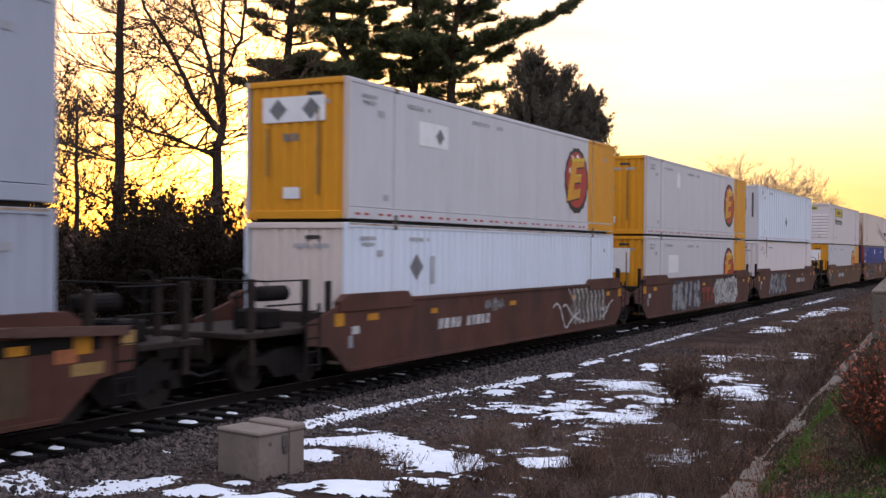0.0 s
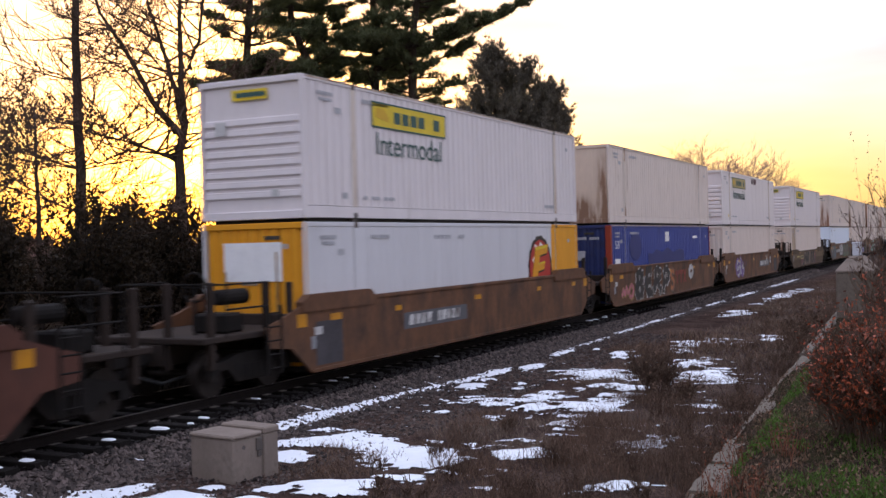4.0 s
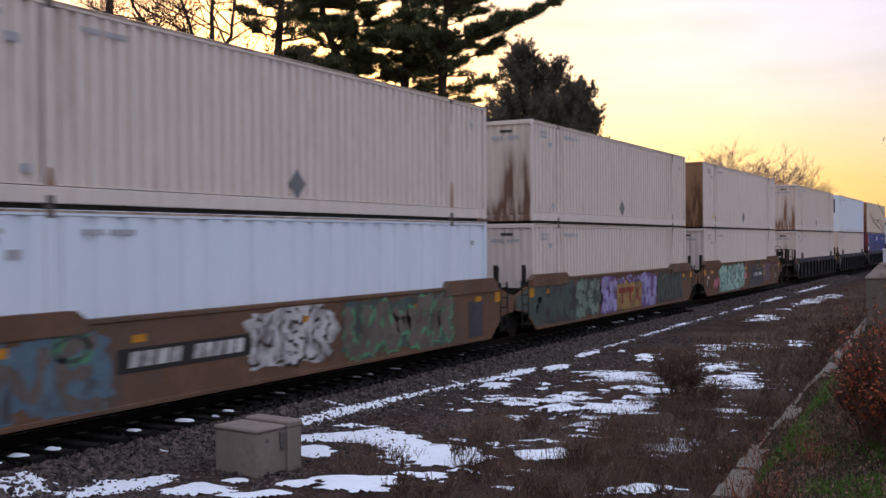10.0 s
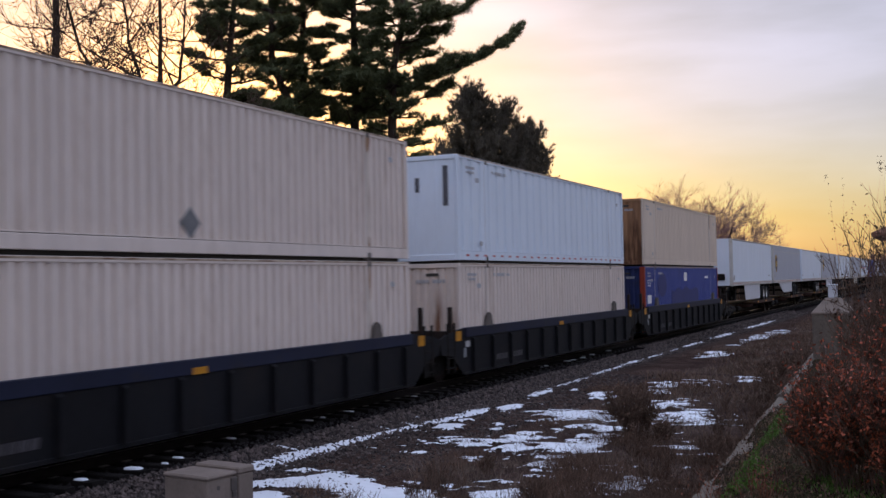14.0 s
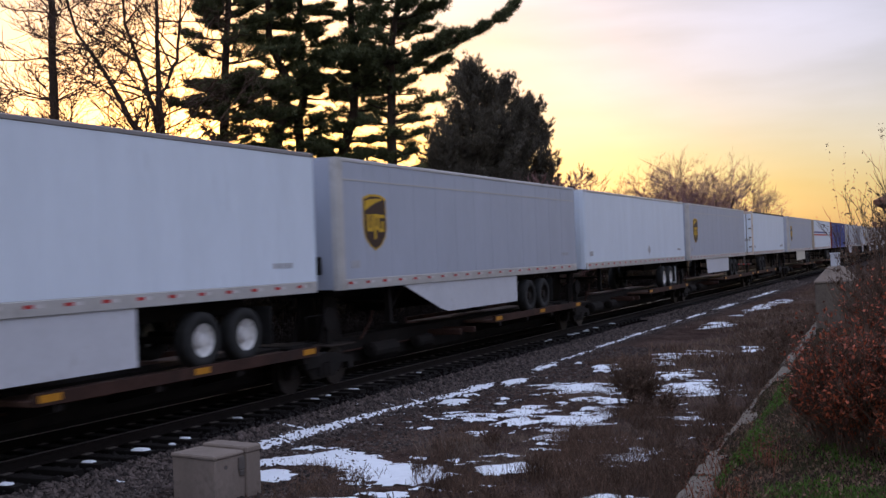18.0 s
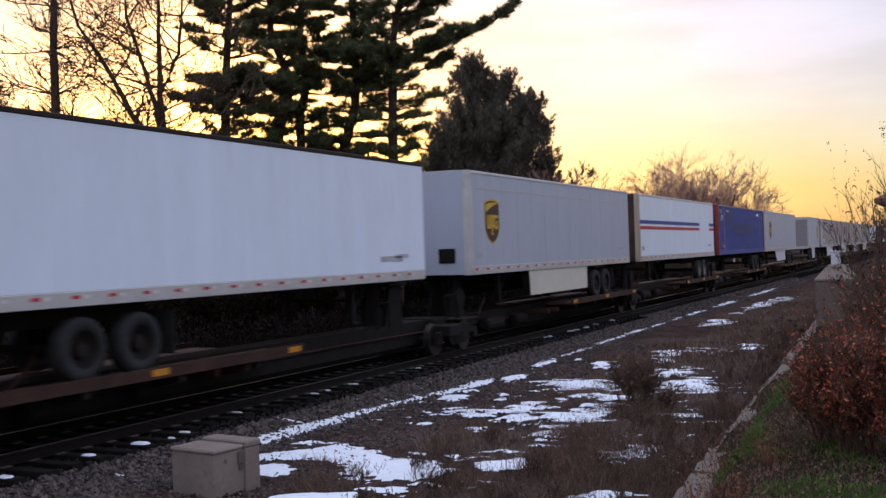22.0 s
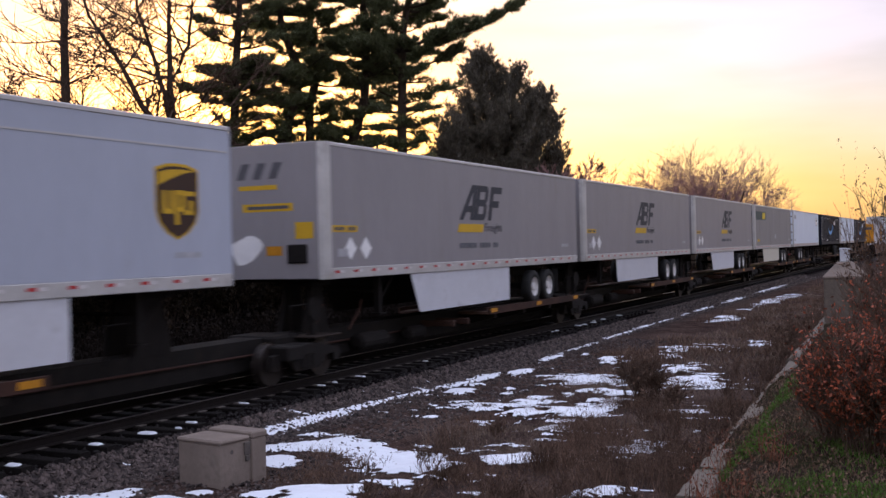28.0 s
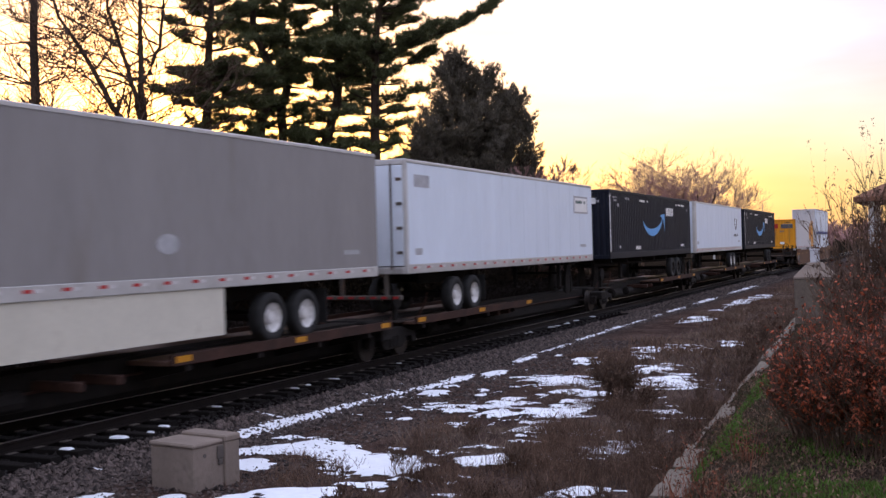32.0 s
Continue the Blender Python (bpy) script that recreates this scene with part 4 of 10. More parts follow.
def round_emblem(parent, y, z, r, x=SIDE):
    """Red disc with a notched black rim and a slanted gold figure of three bars."""
    n = 64
    rim = [(y + 0.03 + r * (1.16 + (0.025 if (i // 2) % 2 else -0.015)) * math.cos(2 * math.pi * i / n) * 0.97, z - 0.02 + r * (1.16 + (0.025 if (i // 2) % 2 else -0.015)) * math.sin(2 * math.pi * i / n)) for i in range(n)]
    outline("emblem_shadow", parent, rim, "black", x, "notched black rim of the round emblem")
    e = outline("emblem", parent, ellipse(y + 0.02, z, r, r), "red", x + 0.005, "round red emblem")
    form = [(-0.86, -0.80), (0.34, -0.62), (0.46, -0.28), (-0.22, -0.38), (-0.14, -0.12), (0.46, -0.05), (0.55, 0.24), (-0.04, 0.18), (0.04, 0.44), (0.76, 0.52), (0.88, 0.84), (-0.36, 0.76)]
    outline("emblem_splash", e, [(y + p * r, z + q * r) for p, q in [(-0.72, -0.42), (-0.52, 0.10), (-0.74, 0.30), (-0.42, 0.52), (-0.5, 0.86), (-0.1, 0.74), (0.05, 0.93), (0.3, 0.82), (0.0, 0.60), (-0.3, 0.5), (-0.42, 0.0)]], "placard", x + 0.0091, "white splash behind the figure", 0.0008)
    outline("emblem_figure_shadow", e, [(y - 0.10 * r + p * r, z - 0.07 * r + q * r) for p, q in form], "umber", x + 0.0099, depth=0.0005)
    outline("emblem_figure", e, [(y - 0.06 * r + p * r, z + q * r) for p, q in form], "amber", x + 0.0105, "slanted orange figure of three bars")
    outline("emblem_highlight", e, [(y - 0.06 * r + p * r, z + q * r) for p, q in [(-0.38, 0.62), (0.74, 0.72), (0.78, 0.82), (-0.38, 0.72)]], "signyellow", x + 0.0148, depth=0.001)
    outline("emblem_highlight", e, [(y - 0.06 * r + p * r, z + q * r) for p, q in [(-0.12, 0.12), (0.50, 0.17), (0.52, 0.23), (-0.10, 0.18)]], "signyellow", x + 0.0148, depth=0.001)


def shield(parent, y, z, w, h, x=SIDE):
    """Gold and brown shield emblem."""
    def form(k, dz=0.0):
        hw, hh = w / 2 * k, h / 2 * k
        return [(y - hw, z + hh * 0.86 + dz), (y - hw * 0.5, z + hh * 0.98 + dz), (y, z + hh + dz), (y + hw * 0.5, z + hh * 0.98 + dz), (y + hw, z + hh * 0.86 + dz),
                (y + hw, z - hh * 0.25 + dz), (y + hw * 0.86, z - hh * 0.55 + dz), (y + hw * 0.5, z - hh * 0.82 + dz), (y, z - hh + dz), (y - hw * 0.5, z - hh * 0.82 + dz), (y - hw * 0.86, z - hh * 0.55 + dz), (y - hw, z - hh * 0.25 + dz)][::-1]
    e = outline("shield_emblem", parent, form(1.0), "gold", x, "gold and dark brown shield emblem")
    outline("shield_field", e, form(0.93, -0.006), "umber", x + 0.005)
    s = w / 2
    outline("shield_swoosh", e, [(y - s * 0.9, z + h * 0.20), (y - s * 0.35, z + h * 0.29), (y + s * 0.25, z + h * 0.37), (y + s * 0.8, z + h * 0.41), (y + s * 0.2, z + h * 0.425), (y - s * 0.4, z + h * 0.41), (y - s * 0.84, z + h * 0.37)], "gold", x + 0.01)
    for u, v0, v1 in ((-0.62, -0.12, 0.14), (-0.30, -0.14, 0.14), (-0.04, -0.30, 0.14), (0.26, -0.10, 0.10), (0.62, -0.14, 0.02)):
        outline("shield_bar", e, [(y + s * (u - 0.09), z + v0 * h), (y + s * (u + 0.09), z + v0 * h), (y + s * (u + 0.09), z + v1 * h), (y + s * (u - 0.09), z + v1 * h)], "gold", x + 0.01)
    for u, v in ((-0.46, -0.13), (0.11, 0.12), (0.11, -0.10), (0.56, 0.11), (0.5, -0.14)):
        outline("shield_link", e, [(y + s * (u - 0.24), z + (v - 0.03) * h), (y + s * (u + 0.24), z + (v - 0.03) * h), (y + s * (u + 0.24), z + (v + 0.03) * h), (y + s * (u - 0.24), z + (v + 0.03) * h)], "gold", x + 0.0096)


# ---- containers ----
CH = 2.896


def rib_side(L, pitch, depth, base, flat, lo, hi):
    """A corrugated wall panel: upright folds pressed from the sheet."""
    pts, n = [], int((L - 0.3) / pitch)
    y = (L - n * pitch) / 2
    pts.append((base, 0.12))
    for i in range(n):
        a = y + i * pitch
        s = pitch * (1 - flat) / 4
        pts += [(base, a), (base + depth, a + s), (base + depth, a + pitch * 0.70 - s), (base, a + pitch * 0.70)]
    pts += [(base, L - 0.12), (base - 0.05, L - 0.12), (base - 0.05, 0.12)]
    return Shape().prism(pts, lo, hi, "z")


def side_panel(kind, L, lo=0.28, hi=2.80):
    if kind == "fine":
        return rib_side(L, 0.275, 0.060, 1.228, 0.62, lo, hi)
    if kind == "wide":
        return rib_side(L, 0.62, 0.048, 1.240, 0.7, lo, hi)
    if kind == "shallow":
        return rib_side(L, 0.30, 0.024, 1.264, 0.7, lo, hi)
    pts, k = [(1.284, 0.12)], 1.22
    while k < L - 1:
        pts += [(1.284, k - 0.03), (1.2875, k - 0.022), (1.2875, k + 0.022), (1.284, k + 0.03)]
        k += 1.22
    return Shape().prism(pts + [(1.284, L - 0.12), (1.23, L - 0.12), (1.23, 0.12)], lo, hi, "z")


def end_panel(kind):
    s = Shape()
    if kind == "louvre":
        pts = [(0.07, 0.16)]
        for i in range(8):
            z = 0.42 + i * 0.215
            pts += [(0.07, z), (0.02, z + 0.04), (0.03, z + 0.15), (0.07, z + 0.17)]
        s.prism(pts + [(0.07, 2.78), (0.12, 2.78), (0.12, 0.16)], -1.2, 1.2, "x")
    elif kind == "smooth":
        pts = [(-1.2, 0.03)]
        for k in (-0.62, 0.0, 0.62):
            pts += [(k - 0.03, 0.03), (k - 0.02, 0.022), (k + 0.02, 0.022), (k + 0.03, 0.03)]
        s.prism(pts + [(1.2, 0.03), (1.2, 0.12), (-1.2, 0.12)], 0.15, 2.78, "z")
    else:
        pts = [(-1.19, 0.075)]
        for i in range(9):
            a = -1.15 + i * 0.256
            pts += [(a, 0.075), (a + 0.05, 0.03), (a + 0.14, 0.03), (a + 0.19, 0.075)]
        pts += [(1.19, 0.075), (1.19, 0.13), (-1.19, 0.13)]
        s.prism(pts, 0.16, 2.78, "z")
    return s


def container(along, high, label, paint="white", side="smooth", end="ribs", end_paint=None, post_paint=None, rail_paint=None, L=16.15, yellow_from=None, tape=False, lift=True, group="containers on the train", rusty=False, body=None, roof="rail"):
    """One long freight container; its door end faces away from the verge's view."""
    c = thing("freight_container", label, "container", group)
    ROLLING.append((c, along, high))
    pp, rp = post_paint or paint, rail_paint or paint
    part("side_panel", shared(("side", side, L, paint), lambda: side_panel(side, L).mesh("side_panel", MAT[paint])), paint, c)
    part("side_panel", shared(("farside", L, paint), lambda: Shape().box(-1.284, -1.23, 0.12, L - 0.12, 0.2, 2.8).mesh("side_panel", MAT[paint])), paint, c)
    ep = end_paint or paint
    if rusty:
        ep = {"brown": "brownend", "stain": "tanend"}.get(ep, "rustend" if rusty == 1 else "rustend2")
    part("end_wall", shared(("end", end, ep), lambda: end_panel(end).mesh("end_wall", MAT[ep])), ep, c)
    for a, b in ((-1.18, -0.01), (0.01, 1.18)):
        part("door", shared(("door", a, L, paint), lambda: Shape().box(a, b, L - 0.10, L - 0.04, 0.16, 2.78, 0.01).mesh("door", MAT[paint])), paint, c)
    part("roof_sheet", shared(("roof", L, roof), lambda: Shape().box(-1.24, 1.24, 0.1, L - 0.1, 2.80, 2.87).mesh("roof_sheet", MAT[roof])), roof, c)
    part("floor_frame", shared(("floor", L), lambda: Shape().box(-1.22, 1.22, 0.05, L - 0.05, 0.02, 0.16).mesh("floor_frame", MAT["under"])), "under", c)
    for sx in (-1, 1):
        x0, x1 = (1.22, 1.30) if sx > 0 else (-1.30, -1.22)
        part("bottom_rail", shared(("brail", L, sx, rp), lambda: Shape().box(x0, x1, 0.1, L - 0.1, 0.01, 0.25, 0.012).box(x0, x1 - 0.004 * sx, 0.1, L - 0.1, 0.262, 0.285).mesh("bottom_rail", MAT[rp])), rp, c)
        part("top_rail", shared(("trail", L, sx, rp), lambda: Shape().box(x0, x1, 0.1, L - 0.1, 2.80, CH, 0.012).mesh("top_rail", MAT[rp])), rp, c)
        for y0 in (0.0, L - 0.15):
            part("corner_post", shared(("post", y0, sx, pp), lambda: Shape().box(x0, x1, y0, y0 + 0.15, 0.0, CH, 0.015).mesh("corner_post", MAT[pp])), pp, c)
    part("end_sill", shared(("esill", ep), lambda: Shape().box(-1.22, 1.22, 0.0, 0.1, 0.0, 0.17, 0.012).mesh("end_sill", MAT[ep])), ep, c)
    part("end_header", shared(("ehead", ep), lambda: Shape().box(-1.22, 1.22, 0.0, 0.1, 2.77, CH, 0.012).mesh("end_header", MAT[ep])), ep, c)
    if lift:
        worn = random.Random(int(along * 7) + int(high))
        for y0 in (1.87, L - 2.05):
            pp = "rustpost" if paint in ("cream", "pale", "tan", "white", "warmwhite") and yellow_from is None and worn.random() < 0.8 else post_paint or paint
            part("lifting_post", shared(("lpost", y0, pp), lambda: Shape().box(1.284, 1.301, y0, y0 + 0.18, 0.25, 2.80, 0.008).mesh("lifting_post", MAT[pp])), pp, c)
            part("post_joint", shared(("ljoint", y0), lambda: Shape().box(1.28, 1.29, y0 - 0.018, y0 - 0.002, 0.27, 2.8).box(1.28, 1.29, y0 + 0.182, y0 + 0.195, 0.27, 2.8).mesh("post_joint", MAT["rail"])), "rail", c)
            for z0 in (0.0, CH - 0.13):
                part("corner_casting", shared(("cast", y0, z0), lambda: Shape().box(1.22, 1.306, y0 + 0.01, y0 + 0.17, z0, z0 + 0.13, 0.012).mesh("corner_casting", MAT["cast"])), "cast", c, "dark steel lifting casting")
    if high > 3:
        # dark block added in place of the shadow gap between stacked containers
        part("base_frame", shared(("bframe", L), lambda: Shape().box(-1.17, 1.17, 0.3, L - 0.3, -0.07, 0.02).mesh("base_frame", MAT["seam"])), "seam", c, "dark block filling the shaded gap under the floor")
        for sx in (-1.21, 1.21):
            for y0 in (1.96, L - 1.96):
                part("stack_lock", shared(("lock",), lambda: Shape().box(-0.08, 0.08, -0.08, 0.08, -0.074, 0.01, 0.01).mesh("stack_lock", MAT["cast"])), "cast", c, "dark steel stacking lock", at=pose(sx, y0, 0))
    if tape:
        s = Shape()
        k = 0.5
        while k < L - 0.5:
            s.box(1.300, 1.3035, k, k + 0.2, 0.12, 0.17)
            k += 0.62
        part("reflective_tape", shared(("ctape", L), lambda: s.mesh("reflective_tape", MAT["redtape"])), "redtape", c, "red reflective dashes")["kind"] = "stuff"
    if yellow_from is not None:
        part("end_colour_band", shared(("yband", yellow_from, L), lambda: Shape().box(1.2, 1.2885, yellow_from, L - 0.12, 0.285, 2.795).mesh("end_colour_band", MAT["yellow"])), "yellow", c, "yellow painted end bay")
        plate("end_post_colour", c, L - 0.15, L, 0.02, 2.88, "yellow", 1.3005)
        plate("lifting_post_colour", c, L - 2.05, L - 1.87, 0.27, 2.78, "yellow", 1.3015)
        plate("top_rail_colour", c, yellow_from, L - 0.15, 2.80, 2.885, "yellow", 1.3005)
        plate("end_rail_colour", c, yellow_from, L - 0.15, 0.03, 0.24, "yellow", 1.3005)
    if side in ("wide", "fine", "shallow") and lift:
        plate("roof_edge", c, 0.12, L - 0.12, 2.852, 2.888, "stain", 1.3005, "rust-stained upper edge")
    if paint in ("cream", "pale", "tan", "warmwhite"):
        # rust runs from the lifting castings
        wr = random.Random(int(along * 3) + int(high * 2))
        for y0 in (1.96, L - 1.96):
            for z0, z1 in ((0.26, 0.26 + wr.uniform(0.2, 0.7)), (2.76 - wr.uniform(0.25, 0.9), 2.77)):
                if wr.random() < 0.75:
                    w = wr.uniform(0.04, 0.11)
                    pts = [(y0 - w, z1), (y0 - w * wr.uniform(0.5, 1.1), (z0 + z1) / 2), (y0 - w * wr.uniform(0.1, 0.5), z0), (y0 + w * wr.uniform(0.1, 0.5), z0 + 0.03), (y0 + w * wr.uniform(0.5, 1.1), (z0 + z1) / 2), (y0 + w, z1)]
                    outline("rust_streak", c, pts if z1 > 2 else [(p, z0 + z1 - q) for p, q in pts], "rustrun", 1.3012, "brown run of rust", 0.001)
    # small marks that all of them carry
    rnd = random.Random(int(along * 10) + int(high))
    bars("number_text", c, 2.3 + rnd.random() * 0.3, 3.4 + rnd.random() * 0.3, 2.53, 2.62, 10, "fademark", 1.2965, seed=int(along))
    bars("number_text", c, 0.55, 1.15, 2.54, 2.62, 6, "fademark", 1.2965, seed=int(along) + 1)
    bars("number_text", c, 0.6, 1.1, 2.42, 2.49, 5, "fademark", 1.2965, seed=int(along) + 2)
    plate("data_plate", c, 1.2, 1.45, 2.2, 2.33, "fademark", 1.2965)
    plate("inspection_label", c, 1.45, 1.65, 0.42, 0.55, "signyellow" if rnd.random() < 0.5 else "fademark", 1.2965)
    plate("inspection_label", c, L - 0.95, L - 0.78, 2.3, 2.42, "fademark", 1.2965)
    if end == "ribs":
        part("end_vent", shared(("endvent",), lambda: Shape().box(0.28, 0.66, 0.02, 0.032, 2.55, 2.63, 0.004).mesh("end_vent", MAT["seam"])), "seam", c, "dark vent on the end wall")

        def digits():
            s = Shape()
            for k in range(9):
                if k != 4:
                    s.box(-0.02 + k * 0.1, 0.055 + k * 0.1, 0.026, 0.03, 2.36, 2.46)
            return s.mesh("end_number", MAT["fademark"])
        part("end_number", shared(("endnum",), digits), "fademark", c, "faded number bars on the end wall")["kind"] = "stuff"
    if rusty:
        part("end_placard", shared(("endpl",), lambda: Shape().prism([(-1.0, 0.55), (-0.82, 0.37), (-0.64, 0.55), (-0.82, 0.73)], 0.016, 0.021, "y").mesh("end_placard", MAT["mark"])), "mark", c, "dark diamond placard")
    return c


def yellow_container(along, high, extra=""):
    c = container(along, high, "white container with yellow ends and red emblem" + extra, "white", "smooth", "ribs", "yellow", yellow_from=13.75)
    plate("front_bay_edge", c, 0.0, 0.03, 0.02, 2.88, "yellow", 1.3005)
    round_emblem(c, 12.72, 1.55, 0.86, 1.29)
    bars("serial_bars", c, 5.6, 7.4, 2.5, 2.6, 9, "fademark", 1.29, seed=3)
    s = Shape()
    for k in range(15):
        for q in (0.35, 0.68):
            s.box(1.3, 1.304, q + k * 0.9, q + 0.17 + k * 0.9, 0.09, 0.14)
    part("reflective_tape", shared(("ytape",), lambda: s.mesh("reflective_tape", MAT["redtape"])), "redtape", c)["kind"] = "stuff"
    part("end_notice", shared(("ynotice",), lambda: Shape().box(-0.3, 0.12, 0.02, 0.026, 0.42, 0.66).mesh("end_notice", MAT["placard"])), "placard", c, "small white notice")
    part("door_rod", shared(("yrod",), lambda: Shape().box(0.55, 0.6, 0.012, 0.03, 0.5, 2.3).mesh("door_rod", MAT["gochre"])), "gochre", c)
    part("door_rod", shared(("yrod2",), lambda: Shape().box(-0.75, -0.7, 0.012, 0.03, 0.9, 1.9).mesh("door_rod", MAT["gochre"])), "gochre", c)
    bars_end = Shape()
    for k in range(3):
        bars_end.box(-0.3 + 0.14 * k, -0.2 + 0.14 * k, 0.02, 0.026, 1.62, 1.78)
    part("end_number", shared(("ynum",), lambda: bars_end.mesh("end_number", MAT["dimmark"])), "dimmark", c, "small dark number bars")
    return c


def hunt_container(along, high, old=False):
    c = container(along, high, "warm white container with yellow sign, ribbed end and green lettering", "warmwhite", "smooth" if old else "shallow", "louvre", "warmwhite", tape=False)
    s = plate("yellow_sign", c, 2.75, 6.4, 2.07, 2.62, "wornyellow" if old else "signyellow", 1.2965, "yellow sign board with dark bars")
    part("sign_border", Shape().box(1.3, 1.304, 2.75, 6.4, 2.60, 2.64).box(1.3, 1.304, 2.75, 6.4, 2.05, 2.09).box(1.3, 1.304, 2.73, 2.77, 2.05, 2.64).box(1.3, 1.304, 6.38, 6.42, 2.05, 2.64), "greenmark", s)
    bars("sign_print", s, 3.7, 6.1, 2.2, 2.47, 6, "greenmark", 1.302, seed=8)
    outline("sign_emblem", s, [(2.9, 2.3), (3.5, 2.2), (3.5, 2.32), (3.3, 2.5), (2.95, 2.5)], "gold", 1.302)
    lettering("lettering", c, "Intermodal", 2.95, 1.45, 0.50, 3.2, "greenmark", 1.2965, "dark green lettering")
    part("end_sign", Shape().box(-0.45, 0.45, 0.014, 0.02, 2.46, 2.68), "signyellow", c, "yellow sign on the end")
    part("end_sign_print", Shape().box(-0.35, 0.4, 0.008, 0.013, 2.52, 2.62), "greenmark", c)
    part("end_lock", Shape().box(-0.9, -0.6, 0.0, 0.02, 1.75, 2.05, 0.02).box(0.5, 0.68, 0.0, 0.02, 0.45, 0.6), "rail", c)
    bars("serial_bars", c, 2.3, 3.7, 0.42, 0.50, 8, "fademark", 1.2965, seed=4)
    bars("serial_bars", c, 13.2, 14.0, 0.42, 0.52, 4, "fademark", 1.2965, seed=5)
    if old:
        plate("patched_panel", c, 8.4, 8.62, 2.45, 2.78, "gplum", 1.2965, "rust-red repair patch")
        plate("patched_panel", c, 8.85, 9.05, 2.45, 2.78, "gplum", 1.2965, "rust-red repair patch")
        plate("patched_panel", c, 9.25, 9.8, 2.45, 2.78, "gplum", 1.2965, "rust-red repair patch")
    return c


def blue_container(along, high, corner="orange", marks="well"):
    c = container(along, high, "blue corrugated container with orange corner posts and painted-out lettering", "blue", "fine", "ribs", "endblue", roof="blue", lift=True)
    plate("painted_corner", c, 0.0, 0.16, 0.02, 2.88, corner, 1.3015)
    for a, b2 in ((1.1, 1.3), (-1.3, -1.15)):
        part("painted_corner_face", shared(("pcf", corner, a), lambda: Shape().box(a, b2, -0.004, 0.0, 0.02, 2.88).mesh("painted_corner_face", MAT[corner])), corner, c, "orange-red front corner")
    plate("painted_corner", c, 16.0, 16.15, 0.02, 2.88, corner, 1.3015)
    lettering("size_number", c, "53", 0.55 if marks == "well" else 0.85, 2.0, 0.30, 0.5, "placard", 1.2965, "white size number")
    if marks == "well":
        plate("white_label", c, 0.5, 1.15, 1.25, 1.62, "placard", 1.2965)
        outline("painted_out_emblem", c, ellipse(3.2, 2.05, 0.82, 0.55, 20), "dblue", 1.293, "dark blue painted-out emblem", 0.006)
        pts = [(4.95, 0.9), (10.9, 0.9), (10.9, 1.75), (10.2, 1.85), (9.0, 1.72), (8.0, 1.95), (7.2, 1.75), (6.2, 1.9), (5.6, 1.7), (4.95, 1.78)]
        outline("painted_out_lettering", c, pts, "dblue", 1.293, "dark blue painted-out lettering", 0.006)
        plate("white_label", c, 7.65, 8.3, 2.2, 2.62, "placard", 1.2965)
        plate("number_panel", c, 12.6, 13.5, 2.3, 2.42, "placard", 1.2965)
    else:
        plate("painted_out_emblem", c, 2.25, 4.35, 1.65, 2.7, "dblue", 1.293, label="dark blue painted-out emblem")
        plate("painted_out_lettering", c, 5.1, 11.3, 1.2, 1.85, "dblue", 1.293, label="dark blue painted-out lettering")
        plate("painted_out_patch", c, 9.6, 10.0, 0.3, 0.65, "dblue", 1.293)
        plate("number_panel", c, 13.1, 13.9, 2.45, 2.58, "placard", 1.2965)
        plate("inspection_label", c, 1.05, 1.3, 0.5, 0.66, "gochre", 1.2985)
    part("end_label", Shape().box(-0.2, 0.3, 0.018, 0.024, 1.6, 1.95), "fademark", c, "white number panel on the end")
    part("end_label", Shape().box(-0.35, 0.35, 0.018, 0.024, 0.5, 0.85), "fademark", c, "white number panel on the end")
    return c


